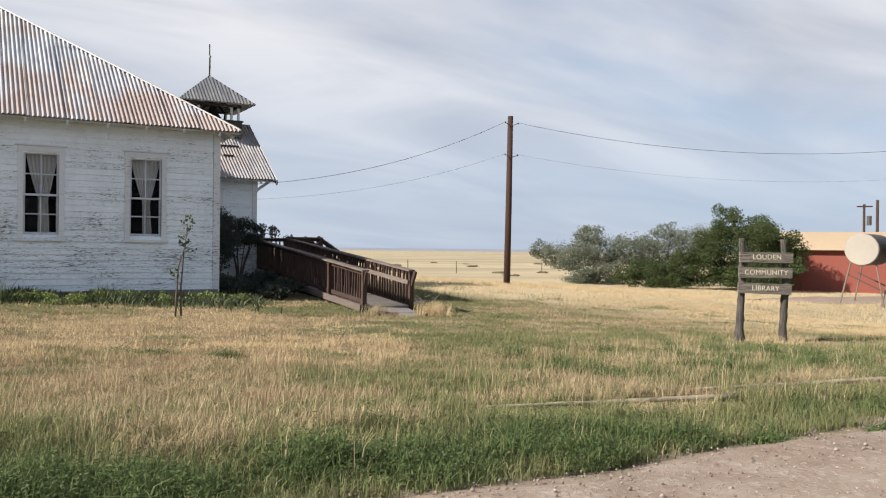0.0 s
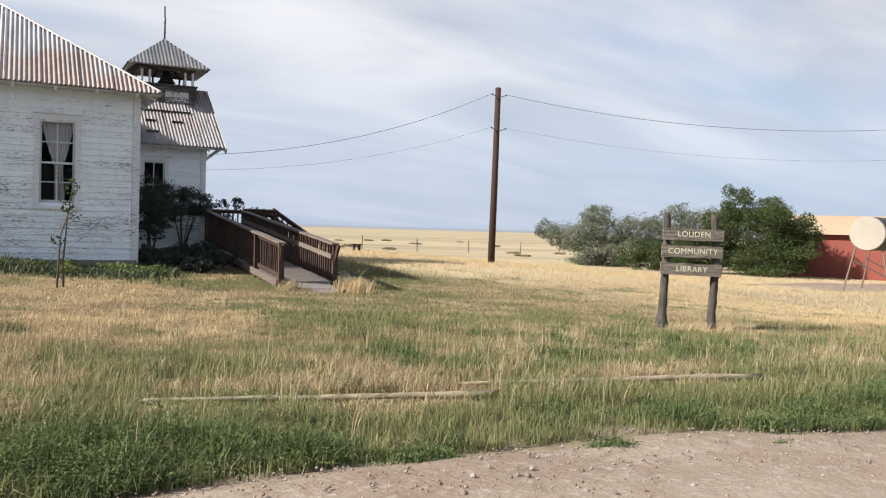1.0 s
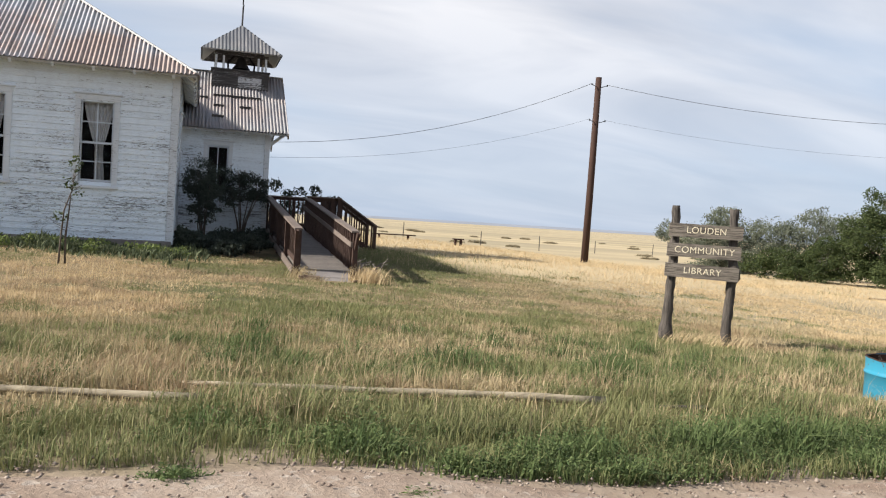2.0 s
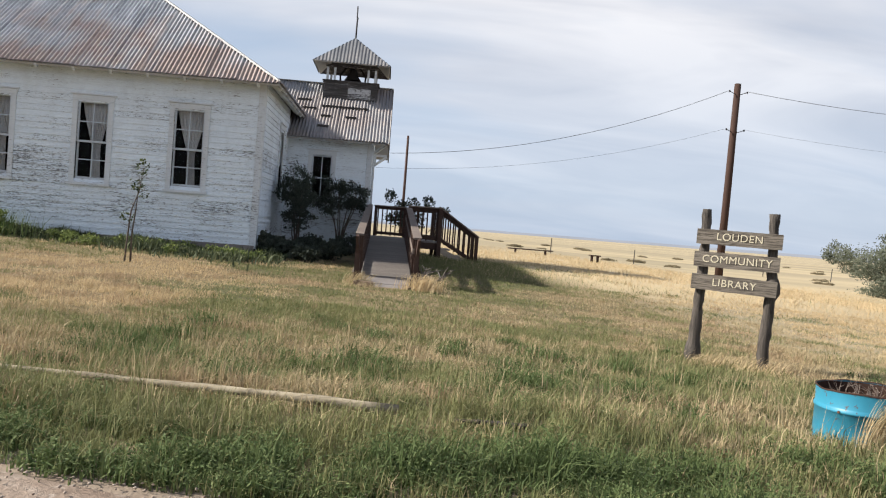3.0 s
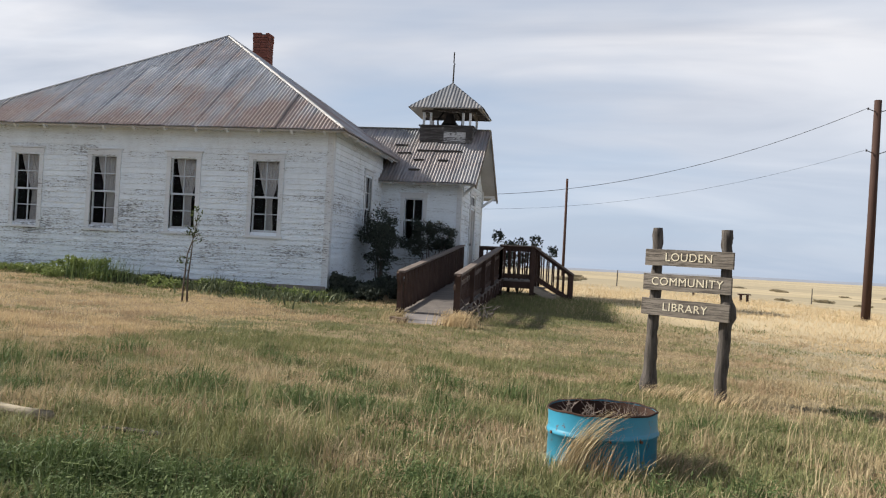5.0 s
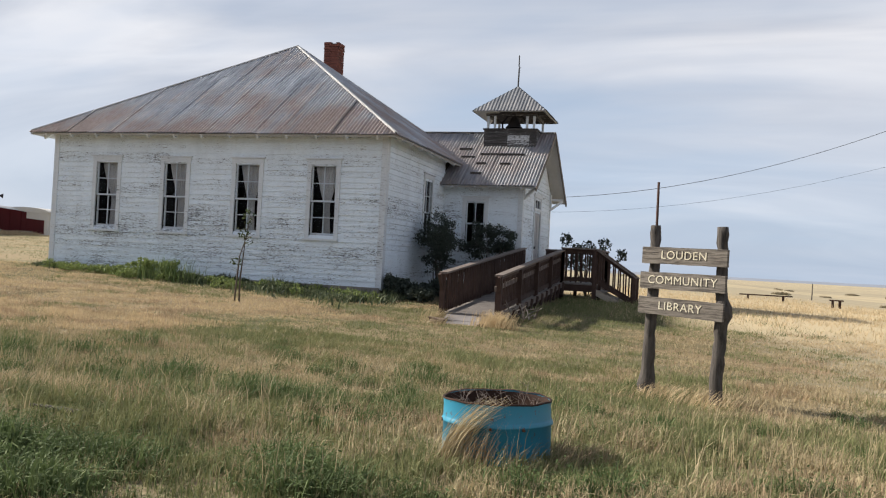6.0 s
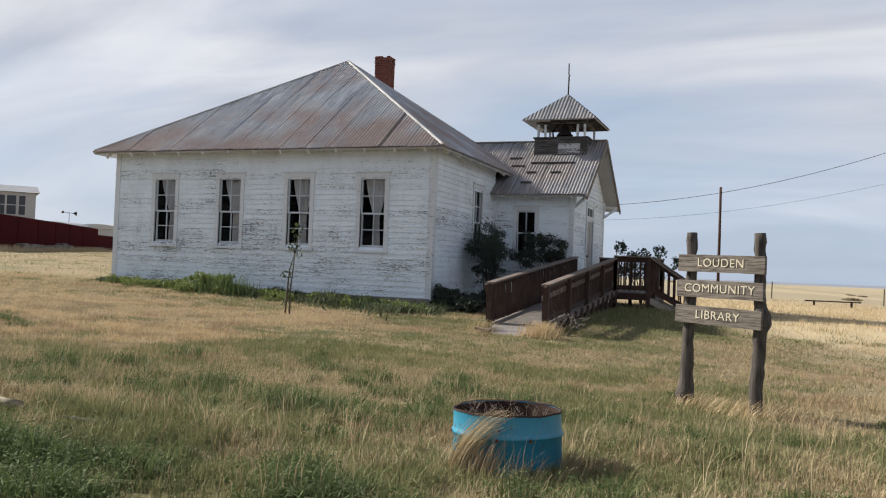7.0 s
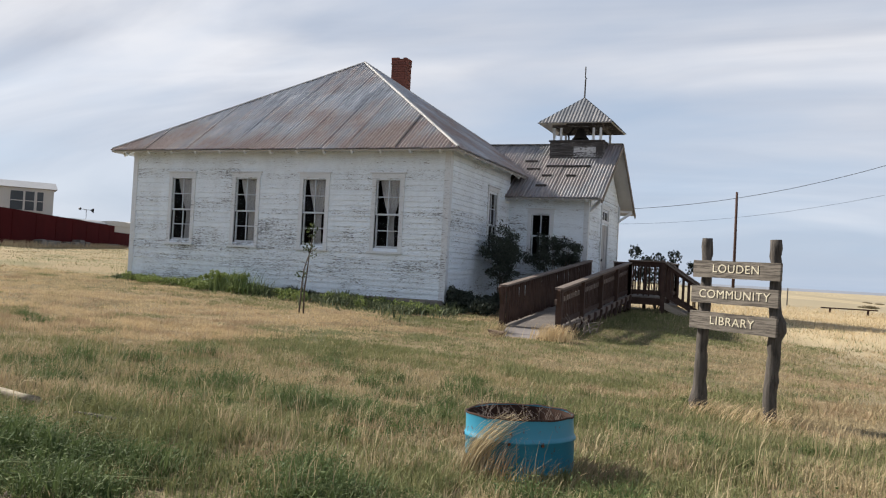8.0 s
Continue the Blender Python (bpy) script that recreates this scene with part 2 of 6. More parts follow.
def barrel_paint():
    m = Nodes("chipped_blue_paint", 0.42, 0.0, 0.45)
    chip = m.noise(22.0, 6.0, 0.75)
    fade = m.noise(3.0, 3.0)
    col = m.mix(m.span(fade, 0.3, 0.7), (0.026, 0.20, 0.31), (0.038, 0.25, 0.375))
    return m.done(m.mix(m.span(chip, 0.61, 0.645), col, (0.10, 0.055, 0.04)), chip, 0.15, 0.003)


WHITE = peeling_paint("peeling_white_paint", (0.79, 0.875, 0.95), (0.26, 0.275, 0.30), 0.88)
TRIM = peeling_paint("white_trim_paint", (0.68, 0.725, 0.77), (0.33, 0.335, 0.34), 0.6)
SASH = peeling_paint("grey_white_sash_paint", (0.58, 0.64, 0.70), (0.27, 0.275, 0.285), 0.7)
TIN = rusty_tin("rusty_corrugated_tin", 0.75, 0.15, 1.02, 0.95)
BRIGHTTIN = rusty_tin("dull_zinc_tin", 0.45, 0.12, 0.72, 1.0)
BLUETIN = rusty_tin("blue_grey_tin", 0.12, 0.2, 0.42)
CAP = plain("zinc_flashing", (0.38, 0.38, 0.38), (0.50, 0.50, 0.49), 3, 0.5, 0.3)
SOFFIT = plain("grey_soffit_paint", (0.47, 0.48, 0.49), (0.36, 0.365, 0.37), 4)
BRICK, MORTAR = brick_material(), plain("grey_mortar", (0.12, 0.075, 0.063), (0.09, 0.06, 0.052), 10, 0.95)
GLASS = glass_material()
CURTAIN = plain("white_lace_cloth", (0.52, 0.52, 0.53), (0.36, 0.36, 0.37), 8, 0.9)
# the rooms' darkness behind the windows is put into this near-black colour
ROOM = plain("unlit_room_black", (0.035, 0.031, 0.028), (0.02, 0.018, 0.016), 3, 0.95)
STONE = plain("pale_concrete", (0.24, 0.22, 0.21), (0.15, 0.135, 0.13), 5, 0.9, 0, 0.4)
DECKWOOD = weathered_wood("red_brown_deck_wood", (0.045, 0.026, 0.021), (0.092, 0.057, 0.045), (5, 5, 5))
GREYWOOD = weathered_wood("silvered_wood", (0.27, 0.24, 0.215), (0.16, 0.14, 0.125), (18, 18, 4))
RAILTOP = weathered_wood("bleached_rail_wood", (0.23, 0.19, 0.165), (0.13, 0.10, 0.085), (4, 4, 30))
PALEBOARD = weathered_wood("pale_stringer_wood", (0.50, 0.44, 0.36), (0.34, 0.29, 0.235), (4, 4, 30))
SIGNWOOD = weathered_wood("grey_sign_board", (0.29, 0.255, 0.215), (0.075, 0.064, 0.055), (5.0, 5.0, 75), 0.85, 0.13)
POSTWOOD = weathered_wood("grey_juniper_post", (0.12, 0.105, 0.092), (0.033, 0.029, 0.026), (45, 45, 5), 0.85, 0.1)
POLEWOOD = weathered_wood("creosote_pole_wood", (0.08, 0.038, 0.028), (0.045, 0.028, 0.022), (25, 25, 1.2))
LOGWOOD = weathered_wood("bleached_log", (0.42, 0.365, 0.265), (0.15, 0.125, 0.09), (2.2, 22, 22), 0.85, 0.1)
BOXWOOD = peeling_paint("bare_grey_belfry_boards", (0.42, 0.42, 0.42), (0.085, 0.078, 0.075), 2.7)
LETTER = plain("cream_sign_paint", (0.74, 0.68, 0.52), (0.62, 0.56, 0.42), 12)
IRON = plain("black_iron", (0.02, 0.02, 0.022), (0.04, 0.036, 0.034), 8, 0.6, 0.6)
RUST = plain("rusty_iron", (0.16, 0.07, 0.04), (0.09, 0.045, 0.03), 14, 0.85, 0.2)
DARKRUST = plain("dark_inner_rust", (0.055, 0.028, 0.019), (0.03, 0.018, 0.014), 14, 0.95)
BLUE = barrel_paint()
SOIL = plain("dry_dark_soil", (0.10, 0.075, 0.055), (0.055, 0.042, 0.033), 12, 0.95, 0, 0.6)
WIRE = plain("black_cable", (0.03, 0.03, 0.032), (0.05, 0.05, 0.05), 4, 0.6)
DOORPAINT = plain("grey_door_paint", (0.42, 0.42, 0.42), (0.30, 0.30, 0.31), 4, 0.7)
STRAW = blades_material("dry_grass_blades", (0.56, 0.46, 0.29), (0.32, 0.26, 0.155), (0.44, 0.355, 0.21))
GOLD = blades_material("golden_field_blades", (0.62, 0.49, 0.305), (0.52, 0.405, 0.245), (0.57, 0.445, 0.27), 0.12)
RUSSET = blades_material("tawny_seed_blades", (0.47, 0.355, 0.23), (0.34, 0.25, 0.155), (0.40, 0.30, 0.19), 0.5)
OLIVE = blades_material("green_grass_blades", (0.16, 0.18, 0.075), (0.27, 0.26, 0.125), (0.10, 0.135, 0.052), 0.9)
WEED = blades_material("weed_leaves", (0.06, 0.098, 0.034), (0.15, 0.19, 0.075), (0.075, 0.118, 0.042), 2.0)
BRIGHTWEED = blades_material("yellow_green_leaves", (0.15, 0.20, 0.06), (0.24, 0.28, 0.10), (0.11, 0.16, 0.05), 0.8)
IRIS = blades_material("iris_leaves", (0.05, 0.07, 0.04), (0.15, 0.17, 0.09), (0.035, 0.055, 0.03), 1.6)
DARKLEAF = blades_material("dark_shrub_leaves", (0.03, 0.042, 0.034), (0.085, 0.10, 0.08), (0.022, 0.032, 0.027), 1.2)
SILVERLEAF = blades_material("silver_shrub_leaves", (0.12, 0.138, 0.10), (0.22, 0.24, 0.18), (0.075, 0.09, 0.062), 0.6)
GREENLEAF = blades_material("green_shrub_leaves", (0.036, 0.055, 0.022), (0.095, 0.122, 0.043), (0.022, 0.036, 0.015), 0.6)
SAGE = blades_material("sagebrush_leaves", (0.25, 0.21, 0.135), (0.33, 0.28, 0.18), (0.20, 0.17, 0.11), 0.3)
BARK = weathered_wood("grey_bark", (0.14, 0.115, 0.095), (0.07, 0.058, 0.05), (20, 20, 4))
GROUND, GRAVEL = ground_material(), gravel_material()

# ---- building helpers ----


def shape():
    return bmesh.new()


def mesh_of(name, bm, material, smooth=False):
    bmesh.ops.recalc_face_normals(bm, faces=bm.faces)
    me = bpy.data.meshes.new(name)
    bm.to_mesh(me)
    bm.free()
    me.materials.append(material)
    if smooth:
        me.shade_smooth()
    return me


def place_of(ob):
    """Where an object stands in the world, before the first update."""
    m = Matrix.Identity(4)
    while ob:
        m = ob.matrix_parent_inverse @ ob.matrix_basis @ m
        ob = ob.parent
    return m


def part(name, bm, material, parent, label="", smooth=False):
    """One mesh object under a thing or a part; its mesh is given in world coordinates."""
    ob = new(name, mesh_of(name, bm, material, smooth))
    ob.parent = parent
    ob.matrix_parent_inverse = place_of(parent).inverted()
    if label:
        ob["label"] = label
    return ob


def piece(name, mesh, m, parent):
    ob = new(name, mesh)
    ob.parent = parent
    ob.matrix_parent_inverse = place_of(parent).inverted()
    ob.matrix_basis = m
    return ob


def thing(name, at, label, category, group=""):
    ob = new(name)
    ob.empty_display_size = 0.2
    ob.matrix_basis = Matrix.Translation(at)
    return tagged(ob, label, category, group)


def single(name, bm, material, label, category, group="", smooth=False, kind=""):
    """A top-level thing of one mesh."""
    return tagged(new(name, mesh_of(name, bm, material, smooth)), label, category, group, kind)


def box(bm, x0, x1, y0, y1, z0, z1):
    vs = [bm.verts.new((x, y, z)) for x in (x0, x1) for y in (y0, y1) for z in (z0, z1)]
    for f in ((0, 1, 3, 2), (4, 6, 7, 5), (0, 4, 5, 1), (2, 3, 7, 6), (0, 2, 6, 4), (1, 5, 7, 3)):
        bm.faces.new([vs[i] for i in f])
    return vs


def beam(bm, a, b, w, h, up=(0, 0, 1)):
    """A squared timber from a to b, w across and h along up."""
    a, b = Vector(a), Vector(b)
    d = (b - a).normalized()
    s = d.cross(Vector(up))
    s = s.normalized() if s.length > 1e-4 else Vector((1, 0, 0))
    u = s.cross(d).normalized()
    vs = [bm.verts.new(p + s * i * w / 2 + u * j * h / 2) for p in (a, b) for i, j in ((-1, -1), (1, -1), (1, 1), (-1, 1))]
    for f in ((0, 3, 2, 1), (4, 5, 6, 7), (0, 1, 5, 4), (1, 2, 6, 5), (2, 3, 7, 6), (3, 0, 4, 7)):
        bm.faces.new([vs[i] for i in f])


def tube(bm, pts, radii, seg=10, cap=True):
    """A round limb through the points."""
    rings = []
    pts = [Vector(p) for p in pts]
    for i, p in enumerate(pts):
        d = (pts[min(i + 1, len(pts) - 1)] - pts[max(i - 1, 0)]).normalized()
        s = d.cross(Vector((0.13, 0.99, 0.05))).normalized()
        u = s.cross(d)
        r = radii[i] if isinstance(radii, (list, tuple)) else radii
        rings.append([bm.verts.new(p + (s * math.cos(a) + u * math.sin(a)) * r) for a in (2 * math.pi * k / seg for k in range(seg))])
    for a, b in zip(rings, rings[1:]):
        for k in range(seg):
            bm.faces.new((a[k], a[(k + 1) % seg], b[(k + 1) % seg], b[k]))
    if cap:
        bm.faces.new(rings[0][::-1])
        bm.faces.new(rings[-1])


def lathe(bm, rings, cx, cy, seg=32, wobble=0.0):
    """A turned form from (radius, z) pairs."""
    loops = []
    for r, z in rings:
        loops.append([bm.verts.new((cx + (r + wobble * math.sin(3 * a + z * 9)) * math.cos(a), cy + r * math.sin(a), z)) for a in (2 * math.pi * k / seg for k in range(seg))])
    for a, b in zip(loops, loops[1:]):
        for k in range(seg):
            bm.faces.new((a[k], a[(k + 1) % seg], b[(k + 1) % seg], b[k]))
    return loops


def smooth(a, b, v):
    t = min(1.0, max(0.0, (v - a) / (b - a)))
    return t * t * (3 - 2 * t)


def ground_z(x, y):
    slope = -1.05 * math.tanh(x / 60) if x > 0 else -1.8 * math.tanh(x / 60)
    z = 0.70 + slope + 0.12 * (1 - smooth(-13.6, -11.2, y)) + 0.25 * smooth(-4.5, 3, y)
    z -= 0.09 * smooth(3, 6.5, x) * smooth(-12.0, -10.0, y) * (1 - smooth(-6, 4, y)) + 0.5 * smooth(9, 24, x)
    z += 0.02 * math.sin(x * 0.9 + 1.3 * math.sin(y * 0.7)) * math.sin(y * 0.8 + 0.6) + 0.008 * math.sin(x * 3.1 + y * 2.3)
    r = math.hypot(x, y)
    far = smooth(60, 900, r)
    return z * (1 - far) - 4.0 * far - 3.5 * smooth(800, 2300, r)

# ---- ground, road and distance ----


def build_ground():
    bm = shape()
    cx, cy, seg = 2.0, -6.0, 144
    radii = [0.0]
    while radii[-1] < 4600:
        radii.append(radii[-1] + max(0.45, radii[-1] * 0.055))
    prev = [bm.verts.new((cx, cy, ground_z(cx, cy)))]
    for r in radii[1:]:
        ring = []
        for k in range(seg):
            a = 2 * math.pi * k / seg
            x, y = cx + r * math.cos(a), cy + r * math.sin(a)
            ring.append(bm.verts.new((x, y, ground_z(x, y))))
        for k in range(seg):
            if len(prev) == 1:
                bm.faces.new((prev[0], ring[k], ring[(k + 1) % seg]))
            else:
                bm.faces.new((prev[k], ring[k], ring[(k + 1) % seg], prev[(k + 1) % seg]))
        prev = ring
    single("ground", bm, GROUND, "dry shortgrass prairie ground, straw and olive", "ground", smooth=True, kind="structure")


def road_edge(x):
    return -14.62 - 0.17 * math.exp(-((x - 2.1) / 0.8) ** 2) + 0.10 * math.sin(x * 0.9 + 1) + 0.25 * noise.noise(Vector((x * 0.6, 4, 0))) + 0.1 * noise.noise(Vector((x * 2.3, 7, 0)))


def build_road():
    bm = shape()
    rows = []
    for i in range(-260, 261):
        x = i * 0.4 if abs(i) < 130 else math.copysign(52 + (abs(i) - 130) * 2.0, i)
        e = road_edge(x)
        row = []
        for k, d in enumerate((0.0, 0.25, 0.7, 1.4, 2.4, 3.6, 5.0, 6.4, 7.6, 8.6)):
            y = e - d
            lift = -0.02 if k in (0, 9) else 0.03 + 0.02 * math.sin(d * 0.9) + 0.012 * noise.noise(Vector((x, d * 2, 5)))
            row.append(bm.verts.new((x, y, ground_z(x, y) + lift)))
        rows.append(row)
    for a, b in zip(rows, rows[1:]):
        for k in range(9):
            bm.faces.new((a[k], a[k + 1], b[k + 1], b[k]))
    single("road", bm, GRAVEL, "pale pinkish gravel road with loose stones", "road", smooth=True, kind="structure")


def build_drive():
    """The thin gravel drive before the shed."""
    bm, rows = shape(), []
    for i in range(60):
        x = 21.0 + i * 0.7
        mid_y, wide = 3.9 + 0.25 * math.sin(x * 0.21), 1.7 * smooth(21.0, 24.0, x) + 0.15 * math.sin(x * 1.7)
        rows.append([bm.verts.new((x, mid_y + wide * f, ground_z(x, mid_y + wide * f) + (0.06 if abs(f) < 0.9 else -0.02))) for f in (-1.0, -0.8, 0.0, 0.8, 1.0)])
    for a, b in zip(rows, rows[1:]):
        for k in range(4):
            bm.faces.new((a[k], b[k], b[k + 1], a[k + 1]))
    single("drive", bm, GRAVEL, "thin grey gravel drive before the red shed", "drive", smooth=True, kind="structure")


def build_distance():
    # the haze of distance is put into the hills' blue-grey colour
    m = plain("haze_blue_hills", (0.21, 0.235, 0.28), (0.25, 0.27, 0.31), 0.02, 1.0)
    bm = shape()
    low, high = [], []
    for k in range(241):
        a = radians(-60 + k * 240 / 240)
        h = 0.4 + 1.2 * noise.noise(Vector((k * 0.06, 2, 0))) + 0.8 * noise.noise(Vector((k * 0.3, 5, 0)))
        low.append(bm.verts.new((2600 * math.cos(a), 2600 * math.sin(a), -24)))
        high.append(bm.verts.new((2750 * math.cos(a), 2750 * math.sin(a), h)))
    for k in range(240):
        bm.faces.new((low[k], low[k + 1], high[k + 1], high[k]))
    single("distant_hills", bm, m, "low line of hills on the horizon, tinted blue for haze", "hills", kind="structure")


build_ground()
build_road()
build_drive()
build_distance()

# ---- the school house ----
EAVE_Z, PEAK = 4.39, Vector((-4.34, 3.87, 7.51))
EX0, EX1, EY0, EY1 = -9.32, 0.36, -0.45, 8.21
HX0, HX1, HY0, HY1 = -8.9, 0.0, 0.0, 7.76
VX1, VY0, VY1 = 2.18, 4.42, 8.74
RIDGE_Y, RIDGE_Z, RIDGE_X = 6.58, 5.546, 2.63
VEY0, VEY1, VEZ = 4.0, 9.16, 3.77

house = thing("school_house", (-4.5, 3.9, 0.95), "old white clapboard schoolhouse with peeling paint and rusty tin roof", "house")


def on_wall(axis, plane, out):
    """Maps (along, outward, z) of a wall to the world."""
    if axis == "x":
        return lambda a, o, z: Vector((a, plane + o * out, z))
    return lambda a, o, z: Vector((plane + o * out, a, z))


def slab(bm, w, a0, a1, o0, o1, z0, z1):
    """A box on a wall: along, outward and z limits."""
    vs = [bm.verts.new(w(a, o, z)) for a in (a0, a1) for o in (o0, o1) for z in (z0, z1)]
    for f in ((0, 1, 3, 2), (4, 6, 7, 5), (0, 4, 5, 1), (2, 3, 7, 6), (0, 2, 6, 4), (1, 5, 7, 3)):
        bm.faces.new([vs[i] for i in f])


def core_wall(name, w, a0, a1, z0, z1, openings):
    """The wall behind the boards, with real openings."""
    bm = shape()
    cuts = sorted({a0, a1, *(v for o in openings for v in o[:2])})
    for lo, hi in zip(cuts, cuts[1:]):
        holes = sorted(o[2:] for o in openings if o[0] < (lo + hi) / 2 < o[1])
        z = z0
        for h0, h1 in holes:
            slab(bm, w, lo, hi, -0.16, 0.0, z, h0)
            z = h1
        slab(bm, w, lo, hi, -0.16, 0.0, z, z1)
    # near-black, so the indoor shade comes with the colour
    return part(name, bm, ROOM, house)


def siding(wall, w, a0, a1, z0, z1, openings, step=0.122, limits=None):
    """Lapped clapboards, each a board of its own."""
    z = z0
    while z < z1 - 0.02:
        top = min(z + step + 0.012, z1)
        lo, hi = (a0, a1) if limits is None else limits((z + top) / 2)
        spans = [(lo, hi)]
        for b0, b1, h0, h1 in openings:
            if h0 < (z + top) / 2 < h1:
                spans = [s for p, q in spans for s in ((p, min(q, b0)), (max(p, b1), q)) if s[1] - s[0] > 0.02]
        for p, q in spans:
            cuts = [p]
            while q - cuts[-1] > 4.6:
                cuts.append(cuts[-1] + random.uniform(2.2, 3.8))
            cuts.append(q)
            for c, d in zip(cuts, cuts[1:]):
                if d - c < 0.03:
                    continue
                bm = shape()
                o = random.uniform(0.0, 0.004)
                s0, s1 = random.uniform(-0.003, 0.003), random.uniform(-0.003, 0.003)
                vs = [bm.verts.new(w(*v)) for v in (
                    (c, 0.002, z + s0), (c, 0.024 + o, z + s0), (c, 0.006, top), (c, 0.002, top),
                    (d - 0.003, 0.002, z + s1), (d - 0.003, 0.024 + o, z + s1), (d - 0.003, 0.006, top), (d - 0.003, 0.002, top))]
                for f in ((0, 1, 2, 3), (7, 6, 5, 4), (0, 4, 5, 1), (1, 5, 6, 2), (2, 6, 7, 3), (3, 7, 4, 0)):
                    bm.faces.new([vs[i] for i in f])
                part("clapboard", bm, WHITE, wall)
        z += step


def window_unit(w, a0, a1, z0, z1, curtain=None, rows=2):
    """Casing with sill, two sashes of small panes, and the curtain inside."""
    bm = shape()
    t = 0.10
    slab(bm, w, a0 - t, a0, -0.04, 0.04, z0 - 0.02, z1 + 0.002)
    slab(bm, w, a1, a1 + t, -0.04, 0.04, z0 - 0.02, z1 + 0.002)
    slab(bm, w, a0 - t - 0.01, a1 + t + 0.01, -0.04, 0.043, z1 + 0.004, z1 + 0.115)
    slab(bm, w, a0 - t - 0.05, a1 + t + 0.05, 0.0, 0.075, z1 + 0.117, z1 + 0.145)
    win = part("window", bm, TRIM, house)
    bm = shape()
    slab(bm, w, a0 - t - 0.03, a1 + t + 0.03, -0.05, 0.085, z0 - 0.075, z0 - 0.024)
    part("window_sill", bm, TRIM, win)
    zm = (z0 + z1) / 2
    for name, s0, s1, o in (("upper_sash", zm - 0.02, z1, -0.045), ("lower_sash", z0, zm + 0.02, -0.085)):
        bm = shape()
        r = 0.035
        slab(bm, w, a0, a0 + r, o, o + 0.035, s0, s1)
        slab(bm, w, a1 - r, a1, o, o + 0.035, s0, s1)
        slab(bm, w, a0 + r, a1 - r, o, o + 0.035, s0, s0 + (0.10 if name == "lower_sash" else 0.04))
        slab(bm, w, a0 + r, a1 - r, o, o + 0.035, s1 - 0.04, s1)
        am, zz = (a0 + a1) / 2, (s0 + s1) / 2 + (0.03 if name == "lower_sash" else 0)
        slab(bm, w, am - 0.011, am + 0.011, o + 0.004, o + 0.031, s0 + 0.03, s1 - 0.03)
        if rows == 2:
            slab(bm, w, a0 + r, a1 - r, o + 0.006, o + 0.029, zz - 0.011, zz + 0.011)
        part(name, bm, SASH, win)
        edges = [s0 + 0.03, zz, s1 - 0.03] if rows == 2 else [s0 + 0.03, s1 - 0.03]
        for p, q in ((a0 + r, am), (am, a1 - r)):
            for b, c in zip(edges, edges[1:]):
                bm = shape()
                slab(bm, w, p, q, o + 0.014, o + 0.018, b, c)
                part("pane", bm, GLASS, win).visible_shadow = False
    if curtain:
        # left and right edge of the cloth at the top, the middle and the foot
        l0, r0, l1, r1, l2, r2 = curtain
        bm = shape()
        grid = []
        for i in range(25):
            k = i / 24
            z = z1 - 0.03 - k * (z1 - z0 - 0.06)
            u, v = min(1.0, k / 0.55) ** 1.25, smooth(0.55, 1.0, k)
            e0, e1 = l0 + (l1 - l0) * u + (l2 - l1) * v, r0 + (r1 - r0) * u + (r2 - r1) * v
            row = []
            for j in range(33):
                f = e0 + (e1 - e0) * j / 32
                row.append(bm.verts.new(w(a0 + f * (a1 - a0), -0.15 + 0.016 * math.sin(j * 1.45) * min(1, 1.4 - (e1 - e0)), z)))
            grid.append(row)
        for p, q in zip(grid, grid[1:]):
            for j in range(32):
                bm.faces.new((p[j], p[j + 1], q[j + 1], q[j]))
        part("curtain", bm, CURTAIN, win, "white lace curtain, drawn in at the middle", True)
    return win


def tin_sheets(name, origin, along, up, length, low, high, width=0.64, course=3.3, pitch=0.085, tin=None):
    """Corrugated sheets laid on a slope in courses; low and high bound the slope at each place along the eave."""
    along, up = along.normalized(), up.normalized()
    normal = along.cross(up).normalized()
    if normal.z < 0:
        normal = -normal
    reach = max(high(length * i / 40) for i in range(41))
    v = -0.03
    while v < reach:
        u, start = 0.0, random.uniform(-0.5, 0.0)
        u = start
        while u < length:
            u0, u1 = max(0, u), min(length, u + width + 0.03)
            lift, tilt = random.uniform(0.0, 0.006), random.uniform(0.004, 0.010)
            drop, cant = random.uniform(-0.02, 0.02), random.uniform(0.012, 0.020)
            cols = max(2, round((u1 - u0) / (pitch / 6)))
            bm, last = shape(), None
            for k in range(cols + 1):
                c = u0 + (u1 - u0) * k / cols
                b, t = max(v + drop, low(c)), min(v + course + 0.1, high(c))
                if t - b < 0.01:
                    last = None
                    continue
                wave = 0.018 * math.sin(2 * math.pi * c / pitch)
                now = [bm.verts.new(origin + along * c + up * q + normal * (wave + 0.02 + lift + cant * (c - u0) / (u1 - u0) + tilt * (1 - (q - b) / course))) for q in (b, (b + t) / 2, t)]
                if last:
                    bm.faces.new((last[0], now[0], now[1], last[1]))
                    bm.faces.new((last[1], now[1], now[2], last[2]))
                last = now
            if bm.faces:
                part("roof_sheet", bm, tin or TIN, name, smooth=True)
            else:
                bm.free()
            u += width
        v += course


def roof_under(name, corners, material=SOFFIT, thick=0.05):
    """The boarding under the tin."""
    bm = shape()
    n = (corners[1] - corners[0]).cross(corners[2] - corners[0]).normalized()
    if n.z < 0:
        n = -n
    a = [bm.verts.new(c - n * 0.004) for c in corners]
    b = [bm.verts.new(c - n * thick) for c in corners]
    bm.faces.new(a)
    bm.faces.new(b[::-1])
    for i in range(len(a)):
        j = (i + 1) % len(a)
        bm.faces.new((a[i], b[i], b[j], a[j]))
    return part(name, bm, material, house)


